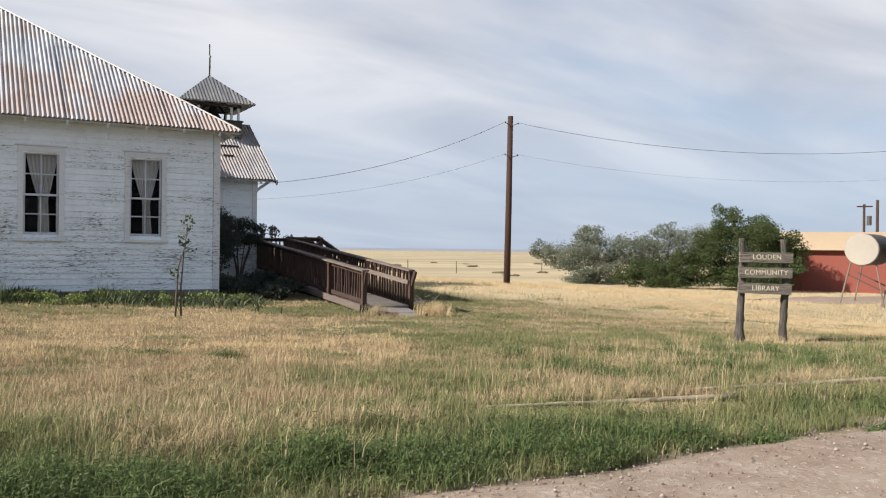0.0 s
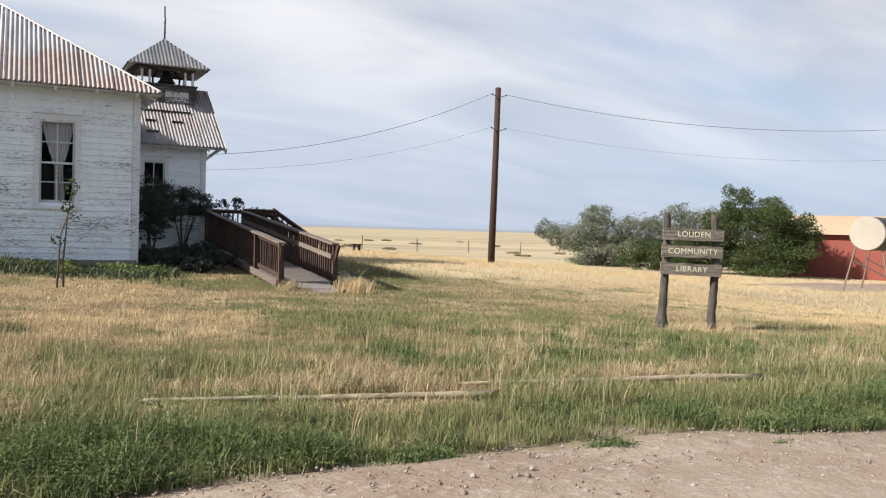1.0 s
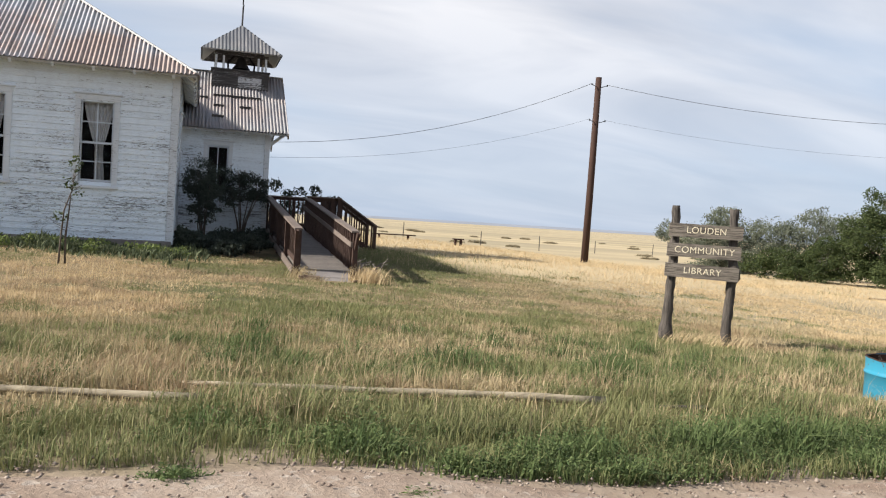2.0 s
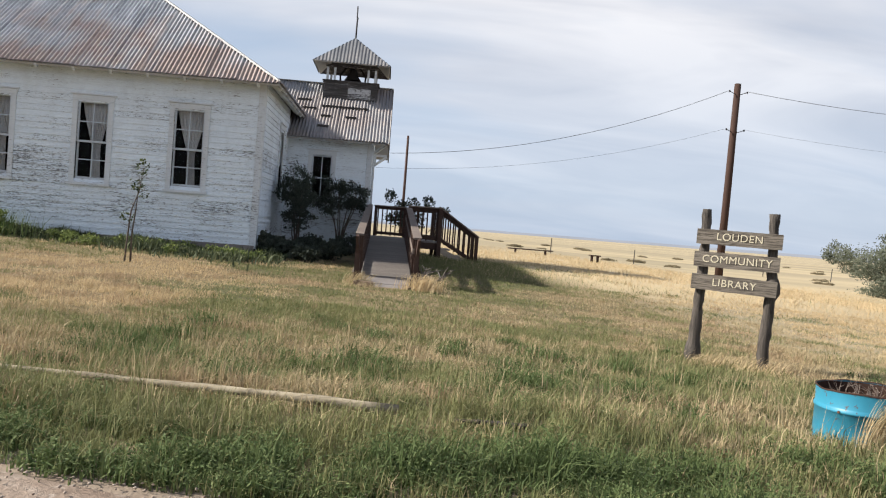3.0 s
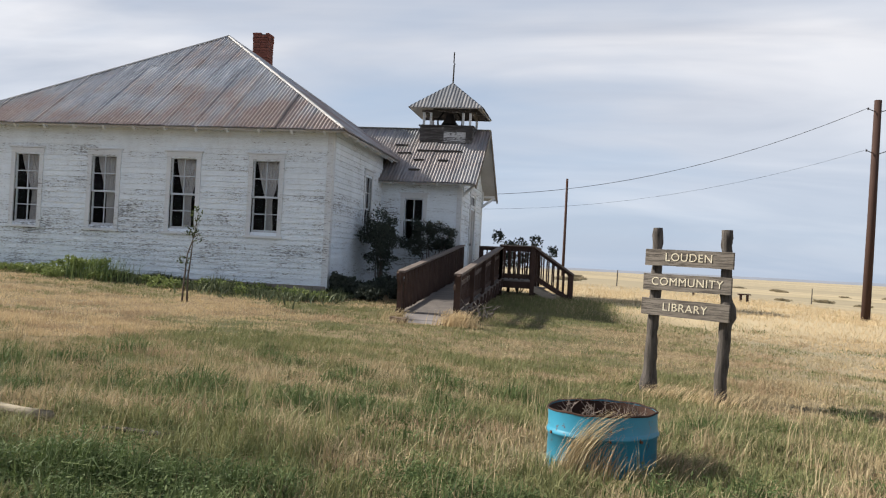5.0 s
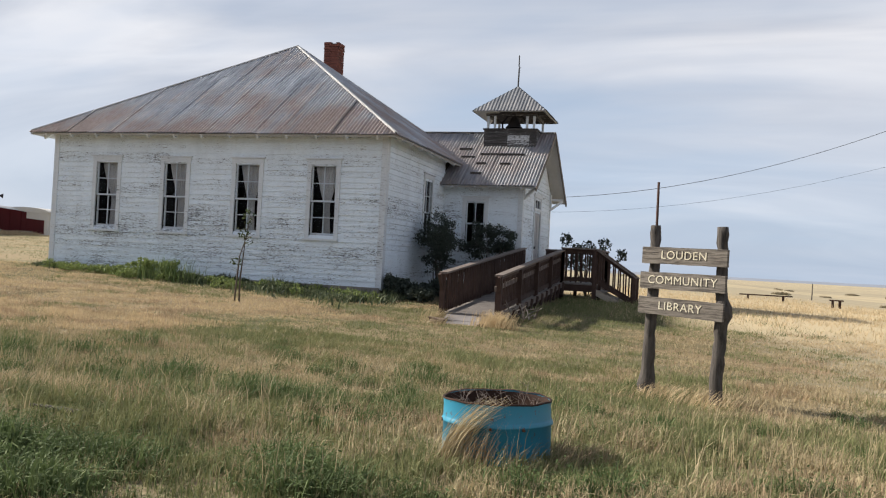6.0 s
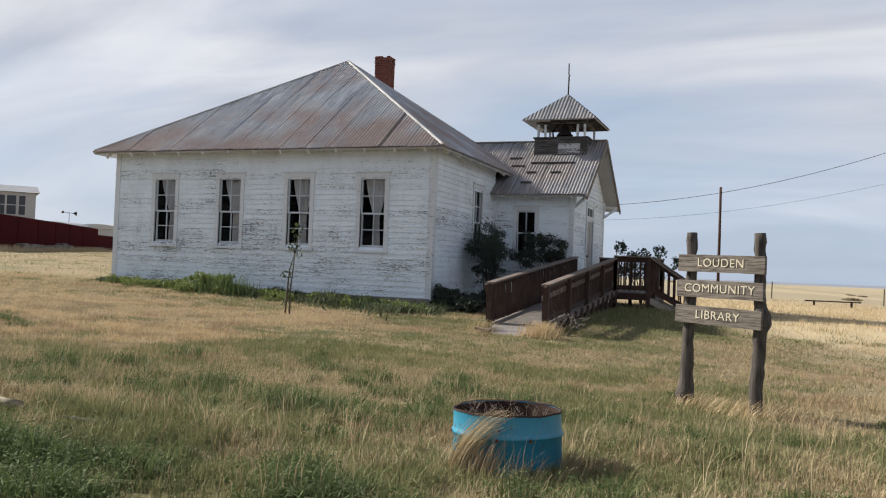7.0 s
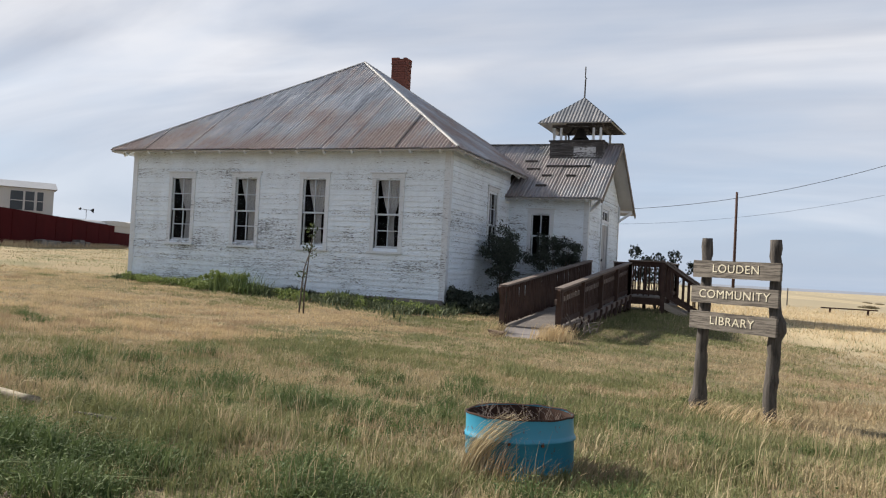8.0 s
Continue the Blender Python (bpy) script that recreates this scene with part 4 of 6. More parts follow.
def build_ramp():
    ramp = thing("wheelchair_ramp", (2.8, 1.5, 0.85), "red-brown weathered wooden ramp with railings leading to the entrance", "ramp")
    n = 52
    for k in range(n):
        y0 = RY0 + (RY1 - RY0) * k / n
        y1 = y0 + (RY1 - RY0) / n - 0.006
        bm = shape()
        vs = [bm.verts.new((x, y, deck_z(y) - d)) for x in (RX0 + 0.02, RX1 - 0.02) for y in (y0, y1) for d in (0.036, 0.0)]
        for f in ((0, 1, 3, 2), (4, 6, 7, 5), (0, 4, 5, 1), (2, 3, 7, 6), (0, 2, 6, 4), (1, 5, 7, 3)):
            bm.faces.new([vs[i] for i in f])
        part("deck_plank", bm, GREYWOOD, ramp)
    for k in range(20):
        y0 = RY1 + k * (LY1 - RY1) / 20
        bm = shape()
        box(bm, VX1 + 0.05, LX1, y0, y0 + 0.145, 1.304 , 1.34)
        part("deck_plank", bm, GREYWOOD, ramp)
    for x in (RX0 + 0.05, (RX0 + RX1) / 2, RX1 - 0.05):
        bm = shape()
        beam(bm, (x, RY0 + 0.1, deck_z(RY0 + 0.1) - 0.115), (x, RY1, deck_z(RY1) - 0.115), 0.04, 0.15)
        part("joist", bm, DECKWOOD, ramp)
    for a, b in (((RX0 + 0.0, RY0), (RX0, RY1)),):
        railing(ramp, b, a, deck_z(RY1), deck_z(RY0), rail_z(RY1), rail_z(RY0), 0.13, 5)
    railing(ramp, (RX1, RY0), (RX1, RY1), deck_z(RY0), deck_z(RY1), rail_z(RY0), rail_z(RY1), 0.13, 5)
    # rim boards along the deck, with stub brackets under the open side
    for x in (RX0 - 0.062, RX1 + 0.062):
        bm = shape()
        beam(bm, (x, RY0 + 0.02, deck_z(RY0) - 0.03), (x, RY1, deck_z(RY1) - 0.03), 0.03, 0.13)
        part("rim_board", bm, RAILTOP, ramp)
    for k in range(11):
        y = RY0 + 0.9 + k * (RY1 - RY0 - 1.2) / 10
        bm = shape()
        beam(bm, (RX1 + 0.10, y, deck_z(y) + 0.02), (RX1 + 0.07, y - 0.12, max(ground_z(RX1, y) - 0.05, deck_z(y) - 0.30)), 0.05, 0.09, (0, 1, 0))
        part("stub_bracket", bm, DECKWOOD, ramp)
    # handrails inside, and the flared end braces
    for x in (RX1 - 0.07,):
        bm = shape()
        beam(bm, (x, RY0 - 0.02, rail_z(RY0) - 0.26), (x, RY1, rail_z(RY1) - 0.26), 0.04, 0.09)
        part("handrail", bm, RAILTOP, ramp)
    for x, s in ((RX1, 1), (RX0, -1)):
        bm = shape()
        beam(bm, (x, RY0 - 0.02, rail_z(RY0) - 0.34), (x + s * 0.02, RY0 - 0.16, rail_z(RY0) - 0.04), 0.05, 0.07)
        part("end_brace", bm, DECKWOOD, ramp)
    # landing
    railing(ramp, (RX1 + 0.02, RY1), (LX1, RY1), 1.34, 1.34, 2.26, 2.26, 0.13, 2)
    railing(ramp, (LX1, LY1), (VX1 + 0.2, LY1), 1.34, 1.34, 2.26, 2.26, 0.13, 3)
    railing(ramp, (LX1, 5.75), (LX1, LY1), 1.34, 1.34, 2.26, 2.26, 0.13, 2)
    bm = shape()
    for y in (RY1 + 0.03, LY1 - 0.03):
        box(bm, VX1 + 0.06, LX1 - 0.01, y - 0.02, y + 0.02, 1.13, 1.303)
    box(bm, LX1 - 0.05, LX1 - 0.012, RY1 + 0.06, LY1 - 0.06, 1.13, 1.303)
    part("landing_frame", bm, DECKWOOD, ramp)
    for x, y in ((VX1 + 0.25, RY1 + 0.1), (VX1 + 0.25, LY1 - 0.1), (LX1 - 0.1, 6.0), (3.2, RY1 + 0.1)):
        bm = shape()
        beam(bm, (x, y, ground_z(x, y) - 0.1), (x, y, 1.3), 0.09, 0.09, (0, 1, 0))
        part("landing_leg", bm, DECKWOOD, ramp)
    # steps down the far side of the landing
    for k in range(3):
        bm = shape()
        x = LX1 + 0.02 + k * 0.29
        z = 1.34 - 0.17 * (k + 1)
        box(bm, x, x + 0.30, RY1 + 0.06, 5.70, z - 0.036, z)
        part("tread", bm, GREYWOOD, ramp)
    for y in (RY1 + 0.03, 5.72):
        bm = shape()
        beam(bm, (LX1 - 0.02, y, 1.16), (LX1 + 1.0, y, 0.70), 0.04, 0.15)
        part("stringer", bm, PALEBOARD, ramp, "pale bare stair stringer")
        railing(ramp, (LX1 + 0.02, y), (LX1 + 1.02, y), 1.34, 0.78, 2.26, 1.60, 0.13, 2)


BROWNSTONE = plain("brown_stone", (0.20, 0.145, 0.10), (0.12, 0.085, 0.06), 9, 0.9, 0, 0.5)


def build_slabs():
    for y0, y1, z0, z1 in ((-3.10, -2.62, 0.70, 0.785), (-3.66, -3.13, 0.605, 0.69)):
        bm = shape()
        vs = box(bm, 2.36 if y0 > -3.2 else 2.5, 3.18, y0, y1, 0.40, z0)
        for v in vs:
            if v.co.z > 0.5:
                v.co.z = z0 + (z1 - z0) * (v.co.y - y0) / (y1 - y0)
                v.co.x += random.uniform(-0.03, 0.03)
        bmesh.ops.bevel(bm, geom=bm.edges[:], offset=0.015, segments=1, affect="EDGES")
        single("concrete_slab", bm, STONE, "cracked pale concrete slab at the ramp's foot", "slab", "slabs at the ramp foot")
    for x, y, s in ((2.44, -3.5, 0.12), (2.34, -3.3, 0.09), (3.2, -3.5, 0.06)):
        bm = shape()
        z = ground_z(x, y)
        vs = box(bm, x - s, x + s, y - s * 0.6, y + s * 0.6, z - 0.05, z + s * 0.75)
        for v in vs:
            v.co += Vector((random.uniform(-1, 1), random.uniform(-1, 1), random.uniform(-0.5, 0.5))) * s * 0.45
        bmesh.ops.subdivide_edges(bm, edges=bm.edges[:], cuts=3, use_grid_fill=True)
        for v in bm.verts:
            v.co += Vector((noise.noise(v.co * 9), noise.noise(v.co * 9 + Vector((4, 0, 0))), 0.7 * noise.noise(v.co * 9 + Vector((8, 0, 0))))) * s * 0.35
        single("broken_block", bm, BROWNSTONE, "broken brown stone block in the grass", "stone", "blocks by the ramp")


build_ramp()
build_slabs()

# ---- sign ----
SL, SR = Vector((6.220, -8.600)), Vector((6.910, -8.930))


def build_sign():
    along = (SR - SL).normalized()
    nrm = Vector((along.y, -along.x))
    yaw = math.degrees(math.atan2(along.y, along.x))
    mid = (SL + SR) / 2
    sign = thing("library_sign", (mid.x, mid.y, ground_z(*mid)), "grey weathered wooden sign of three boards on crooked juniper posts", "sign")
    for p, top, bend in ((SL, 2.20, ((-0.02, 0.0), (0.0, 0.05), (0.01, 0.0), (0.025, -0.01), (0.028, 0.02), (0.022, 0.0))), (SR, 2.19, ((-0.015, 0.0), (-0.045, 0.03), (-0.02, 0.05), (-0.02, 0.0), (-0.03, 0.0), (-0.04, 0.01)))):
        bm = shape()
        z0 = ground_z(p.x, p.y) - 0.15
        pts, rad = [], []
        for i in range(25):
            f = i / 24
            k = f * 5
            j = min(4, int(k))
            b0, b1 = Vector(bend[j]), Vector(bend[j + 1])
            o = b0 + (b1 - b0) * (k - j)
            pts.append((p.x + along.x * o.x - nrm.x * o.y * 0.3, p.y + along.y * o.x - nrm.y * o.y * 0.3, z0 + f * (top - z0)))
            knot = 0.034 * math.exp(-((f - (0.56 if p is SR else 0.13)) * 22) ** 2)
            if p is SR:
                pts[-1] = (pts[-1][0] + along.x * knot * 0.9, pts[-1][1] + along.y * knot * 0.9, pts[-1][2])
            rad.append(0.066 - 0.017 * f + knot + 0.005 * noise.noise(Vector((f * 9, p.x, 0))))
        tube(bm, pts, rad, 14)
        for v in bm.verts:
            v.co += Vector((noise.noise(v.co * 11), noise.noise(v.co * 11 + Vector((5, 0, 0))), 0)) * 0.017
        part("post", bm, POSTWOOD, sign, "crooked grey juniper post", True)
    for word, z, tilt, h, shift in (("LOUDEN", 1.893, -0.6, 0.165, 0.0), ("COMMUNITY", 1.645, -0.4, 0.165, -0.01), ("LIBRARY", 1.388, -1.6, 0.17, -0.02)):
        m = pose(mid.x + nrm.x * 0.085 + along.x * shift, mid.y + nrm.y * 0.085 + along.y * shift, z, 0, -tilt, yaw)
        bm = shape()
        cols = 24
        grid = []
        for i in range(cols + 1):
            u = -0.437 + 0.885 * i / cols
            jt, jb = 0.004 * noise.noise(Vector((u * 9, z, 1))), 0.005 * noise.noise(Vector((u * 9, z, 4)))
            grid.append([bm.verts.new(m @ Vector(c)) for c in ((u, -0.022, -h / 2 + jb), (u, -0.022, h / 2 + jt), (u, 0.022, h / 2 + jt), (u, 0.022, -h / 2 + jb))])
        for a, b in zip(grid, grid[1:]):
            for k in range(4):
                bm.faces.new((a[k], a[(k + 1) % 4], b[(k + 1) % 4], b[k]))
        bm.faces.new(grid[0][::-1]); bm.faces.new(grid[-1])
        board = part("board", bm, SIGNWOOD, sign)
        cu = bpy.data.curves.new("lettering", "FONT")
        cu.body, cu.align_x, cu.align_y, cu.size, cu.extrude, cu.offset = word, "CENTER", "CENTER", 0.114, 0.0015, -0.0003
        cu.space_character = 1.08
        tmp = bpy.data.objects.new("lettering", cu)
        me = bpy.data.meshes.new_from_object(tmp)
        bpy.data.objects.remove(tmp)
        me.transform(m @ pose(0.01, -0.025, 0.004, 90, 0, 0))
        me.materials.clear(); me.materials.append(LETTER)
        let = new("lettering", me)
        let.parent, let.matrix_parent_inverse = board, place_of(board).inverted()
        let["label"] = "routed cream-painted capitals " + word


build_sign()

# ---- blue half barrel ----
KX, KY = 5.655, -12.885


def build_barrel():
    z0 = ground_z(KX, KY) - 0.02
    top, r = 1.008, 0.287
    tilt = pose(KX, KY, z0, -0.4, -0.9, 0) @ pose(-KX, -KY, -z0)
    barrel = thing("barrel_planter", (KX, KY, z0), "cut-down bright blue steel drum used as a planter, rusty rim", "barrel")
    rib = top - 0.115

    def knock(p):
        """Shallow dents in the sheet."""
        return Vector((p.x - KX, p.y - KY, 0)) * (0.055 * noise.noise(Vector((p.x, p.y, p.z * 0.4)) * 4.5))
    bm = shape()
    prof = [(r * 0.99, z0), (r, z0 + 0.03), (r, rib - 0.012), (r + 0.008, rib - 0.009), (r + 0.009, rib + 0.001), (r + 0.002, rib + 0.014), (r, rib + 0.022), (r, top - 0.02), (r + 0.004, top)]
    lathe(bm, prof, KX, KY, 56, 0.004)
    for v in bm.verts:
        if v.co.z > top - 0.03:
            v.co.z += 0.011 * noise.noise(Vector((v.co.x, v.co.y, top)) * 9)
        v.co += knock(v.co)
    bmesh.ops.transform(bm, matrix=tilt, verts=bm.verts)
    part("drum", bm, BLUE, barrel, smooth=True)
    bm = shape()
    lathe(bm, [(r + 0.0045, top - 0.006), (r + 0.006, top - 0.001), (r + 0.002, top + 0.004), (r - 0.006, top - 0.001)], KX, KY, 56, 0.004)
    for v in bm.verts:
        v.co.z += 0.011 * noise.noise(Vector((v.co.x, v.co.y, top)) * 9)
        v.co += knock(v.co)
    bmesh.ops.transform(bm, matrix=tilt, verts=bm.verts)
    part("rim", bm, DARKRUST, barrel, "rusty rolled rim", True)
    bm = shape()
    lathe(bm, [(r - 0.006, top - 0.006), (r - 0.006, rib), (r - 0.01, top - 0.24)], KX, KY, 56, 0.004)
    for v in bm.verts:
        v.co += knock(v.co)
    bmesh.ops.transform(bm, matrix=tilt, verts=bm.verts)
    part("inner_wall", bm, DARKRUST, barrel, "rusted inside of the drum", True)
    bm = shape()
    loops = lathe(bm, [(r - 0.012, top - 0.17), (0.16, top - 0.14), (0.05, top - 0.15)], KX, KY, 32)
    bm.faces.new(loops[-1])
    for v in bm.verts:
        v.co.z += 0.02 * noise.noise(v.co * 14)
    part("soil", bm, SOIL, barrel, smooth=True)
    for a in (2.6, 0.88, 1.45):
        bm = shape()
        x, y = KX + (r + 0.010) * math.cos(-a), KY + (r + 0.010) * math.sin(-a)
        tube(bm, [(x, y, rib - 0.005), (x + 0.012 * math.cos(-a), y + 0.012 * math.sin(-a), rib - 0.005)], 0.008, 8)
        part("bolt", bm, RUST, barrel)


build_barrel()

# ---- poles and wires ----


def build_pole(x, y, top, r0, r1, label, group, hook=True, base=None, lean=0.0):
    z = ground_z(x, y) - 0.4 if base is None else base
    pole = thing("utility_pole", (x, y, ground_z(x, y)), label, "pole", group)
    bm = shape()
    tube(bm, [(x - lean, y, z), (x - lean / 2 + 0.01, y, (z + top) / 2), (x, y, top)], [r0, (r0 + r1) / 2, r1], 16)
    part("shaft", bm, POLEWOOD, pole, smooth=True)
    if hook:
        for dz in (0.27, 1.52):
            for s in (-1, 1):
                bm = shape()
                tube(bm, [(x, y - 0.05, top - dz - 0.1), (x + s * 0.16, y - 0.08, top - dz - 0.06), (x + s * 0.3, y - 0.1, top - dz)], 0.012, 6)
                part("wire_bracket", bm, IRON, pole)
                bm = shape()
                lathe(bm, [(0.012, top - dz - 0.04), (0.028, top - dz - 0.02), (0.02, top - dz), (0.028, top - dz + 0.015), (0.012, top - dz + 0.03)], x + s * 0.3, y - 0.1, 10)
                part("insulator", bm, IRON, pole, smooth=True)
    return pole


def hang_wire(a, b, sag, r=0.0075, n=40):
    bm = shape()
    a, b = Vector(a), Vector(b)
    pts = []
    for i in range(n + 1):
        f = i / n
        p = a.lerp(b, f)
        p.z -= sag * 4 * f * (1 - f)
        pts.append(p)
    tube(bm, pts, r, 5)
    single("overhead_wire", bm, WIRE, "thin black overhead cable strung from the wooden pole", "cable", "overhead cables", True)


P1 = (13.90, 9.33, 7.21)
build_pole(*P1, 0.135, 0.105, "tall dark creosoted wooden utility pole in dry grass", "utility poles", lean=0.10)
build_pole(3.86, 44.2, 8.2, 0.11, 0.085, "slim wooden utility pole out on the prairie", "utility poles", False)
build_pole(33.0, -1.5, 7.2, 0.15, 0.115, "tall dark creosoted wooden utility pole beside the yard", "utility poles")
hang_wire((P1[0] - 0.3, P1[1] - 0.1, 6.96), (2.66, 8.9, 3.95), 0.55)
hang_wire((P1[0] - 0.3, P1[1] - 0.1, 5.71), (2.25, 8.75, 3.45), 0.45, 0.0035)
hang_wire((P1[0] + 0.3, P1[1] - 0.1, 6.96), (32.7, -1.5, 6.93), 1.1)
hang_wire((P1[0] + 0.3, P1[1] - 0.1, 5.71), (32.7, -1.5, 5.68), 0.95, 0.003)

# ---- plants ----
rng = np.random.default_rng(7)


def ground_of(x, y):
    """The ground's height for whole arrays of places."""
    def sm(a, b, v):
        t = np.clip((v - a) / (b - a), 0, 1)
        return t * t * (3 - 2 * t)
    slope = np.where(x > 0, -1.05, -1.8) * np.tanh(x / 60)
    z = 0.70 + slope + 0.12 * (1 - sm(-13.6, -11.2, y)) + 0.25 * sm(-4.5, 3, y)
    z -= 0.09 * sm(3, 6.5, x) * sm(-12.0, -10.0, y) * (1 - sm(-6, 4, y)) + 0.5 * sm(9, 24, x)
    z += 0.02 * np.sin(x * 0.9 + 1.3 * np.sin(y * 0.7)) * np.sin(y * 0.8 + 0.6) + 0.008 * np.sin(x * 3.1 + y * 2.3)
    r = np.hypot(x, y)
    far = sm(60, 900, r)
    return z * (1 - far) - 4.0 * far - 3.5 * sm(800, 2300, r)


def mesh_from(name, verts, sizes, index, material):
    me = bpy.data.meshes.new(name)
    me.vertices.add(len(verts))
    me.vertices.foreach_set("co", verts.astype(np.float32).ravel())
    me.loops.add(len(index))
    me.loops.foreach_set("vertex_index", index.astype(np.int32))
    me.polygons.add(len(sizes))
    start = np.concatenate(([0], np.cumsum(sizes)[:-1]))
    me.polygons.foreach_set("loop_start", start.astype(np.int32))
    me.materials.append(material)
    me.update(calc_edges=True)
    me.validate()
    return me


def blades(name, x, y, z, h, w, lean, material, bend=0.5, face=None, short=False):
    """Many grass blades as one mesh: taper and a bent tip each; short blades are a single leaning sliver."""
    n = len(x)
    a = rng.uniform(0, 2 * np.pi, n) if face is None else face
    la, ll = rng.uniform(0, 2 * np.pi, n), np.abs(rng.normal(0, 1, n)) * lean
    lx, ly = np.cos(la) * ll * h + 0.10 * h, np.sin(la) * ll * h + 0.03 * h
    cx, cy = np.cos(a) * w / 2, np.sin(a) * w / 2
    tip = np.stack((x + lx, y + ly, z + h * np.sqrt(np.clip(1 - ll ** 2 * 0.5, 0.3, 1))), 1)
    if short:
        v = np.stack((np.stack((x - cx, y - cy, z - 0.02), 1), np.stack((x + cx, y + cy, z - 0.02), 1), tip), 1)
        return mesh_from(name, v.reshape(-1, 3), np.full(n, 3), np.arange(n * 3), material)
    v = np.empty((n, 5, 3))
    v[:, 0] = np.stack((x - cx, y - cy, z - 0.03), 1)
    v[:, 1] = np.stack((x + cx, y + cy, z - 0.03), 1)
    m = 0.55
    v[:, 2] = np.stack((x + lx * m * bend + cx * 0.75, y + ly * m * bend + cy * 0.75, z + h * m), 1)
    v[:, 3] = np.stack((x + lx * m * bend - cx * 0.75, y + ly * m * bend - cy * 0.75, z + h * m), 1)
    v[:, 4] = tip
    base = np.arange(n)[:, None] * 5
    idx = np.concatenate((base + np.array([0, 1, 2, 3]), base + np.array([3, 2, 4])), 1)
    sizes = np.tile([4, 3], n)
    return mesh_from(name, v.reshape(-1, 3), sizes, idx.ravel(), material)


def tussocks(x0, x1, y0, y1, count, per, spread, keep=None):
    """Places of blades, gathered in tufts."""
    tx, ty = rng.uniform(x0, x1, count), rng.uniform(y0, y1, count)
    if keep is not None:
        k = keep(tx, ty)
        tx, ty = tx[k], ty[k]
    x = np.repeat(tx, per) + rng.normal(0, spread, len(tx) * per)
    y = np.repeat(ty, per) + rng.normal(0, spread, len(tx) * per)
    size = np.repeat(rng.uniform(0.6, 1.25, len(tx)), per)
    return x, y, size


def mottle(x, y, size, seed=0, octaves=3):
    """Uneven patches over the plan of about the given size in metres, 0 to 1 about a half."""
    total, weight, amp = 0.0, 0.0, 1.0
    for k in range(octaves):
        u, v = x / size + 17.3 * seed + 5.1 * k, y / size + 9.7 * seed - 3.3 * k
        i, j = np.floor(u), np.floor(v)
        f, g = u - i, v - j
        f, g = f * f * (3 - 2 * f), g * g * (3 - 2 * g)

        def corner(a, b):
            q = np.sin(a * 127.1 + b * 311.7 + seed * 74.7 + k * 19.19) * 43758.5453
            return q - np.floor(q)
        near_row = corner(i, j) * (1 - f) + corner(i + 1, j) * f
        far_row = corner(i, j + 1) * (1 - f) + corner(i + 1, j + 1) * f
        total, weight = total + amp * (near_row * (1 - g) + far_row * g), weight + amp
        size, amp = size * 0.5, amp * 0.6
    return total / weight


def clear(x, y):
    """True where grass may grow: off the house, ramp, slabs, barrel and road."""
    edge = -14.62 - 0.17 * np.exp(-((x - 2.1) / 0.8) ** 2) + 0.10 * np.sin(x * 0.9 + 1)
    ok = y > edge - 0.02
    ok &= ~((x > HX0 - 0.05) & (x < HX1 + 0.05) & (y > -0.05) & (y < HY1))
    ok &= ~((x > -0.1) & (x < VX1 + 0.05) & (y > VY0 - 0.05) & (y < VY1))
    ok &= ~((x > RX0) & (x < RX1) & (y > RY0 - 0.3) & (y < RY1))
    ok &= ~((x > 2.48) & (x < 3.16) & (y > -3.62) & (y < -2.6))
    ok &= np.hypot(x - KX, y - KY) > 0.30
    ok &= ~((x > 21.5) & (np.abs(y - 3.9) < 1.6))
    return ok


def field_edge(y):
    """Where along x the lawn gives way to the golden field."""
    return np.maximum(9.9 + 0.12 * (y + 8) + 1.4 * np.clip(-7.5 - y, 0, 4) - 0.5 * np.clip(y + 4, 0, 20), 3.9)


def smooth_step(a, b, v):
    f = np.clip((v - a) / (b - a), 0, 1)
    return f * f * (3 - 2 * f)


def green_share(x, y):
    """How green the turf is at a place."""
    g = 0.68 + 1.5 * (mottle(x, y * 1.3, 2.4, 2) - 0.5) + 2.1 * (mottle(x, y * 1.2, 0.7, 5) - 0.5)
    g += 0.34 * np.exp(-((y + 14.2) / 0.9) ** 2) - 0.34 / (1 + np.exp(-(x - 4.0) * 1.5)) + 0.16 / (1 + np.exp(-(x - 7.2) * 2.5))
    g -= 0.16 * np.exp(-((y + 9.0) / 2.5) ** 2) / (1 + np.exp((x - 1.5) * 2))
    g -= 0.62 * np.exp(-((y + 4.8) / 3.2) ** 2) / (1 + np.exp((x - 0.8) * 1.6))
    g += 0.42 / (1 + np.exp((x + 0.6) * 2.0)) * smooth_step(-13.2, -14.1, y) - 0.10 / (1 + np.exp(x * 1.5)) * (y < -12)
    # the last term greens the turf beside the ramp to deepen its shadow
    g += 0.16 * ((x > 1.5) & (x < 8) & (y > -8) & (y < 0)) + 0.3 * ((x > 3.2) & (x < 5.5) & (y > -3.0) & (y < 4))
    g -= 0.8 / (1 + np.exp(-(x - field_edge(y)) * 1.3))
    g += 0.12 * np.exp(-((y + 10.5) / 1.8) ** 2) * (x > -1)
    g -= 0.45 / (1 + np.exp((x + 11) * 0.8))
    g -= 0.55 / (1 + np.exp(-(y - 7) * 0.8))
    return np.clip(g, 0.02, 0.97)


def sow(name, label, material, x, y, size, hmin, hmax, wmin, wmax, lean, category="grass"):
    k = clear(x, y)
    x, y, size = x[k], y[k], size[k]
    h = rng.uniform(hmin, hmax, len(x)) * size
    me = blades(name, x, y, ground_of(x, y), h, rng.uniform(wmin, wmax, len(x)), lean, material, short=hmax < 0.15)
    tagged(new(name, me), label, category, "", "stuff")


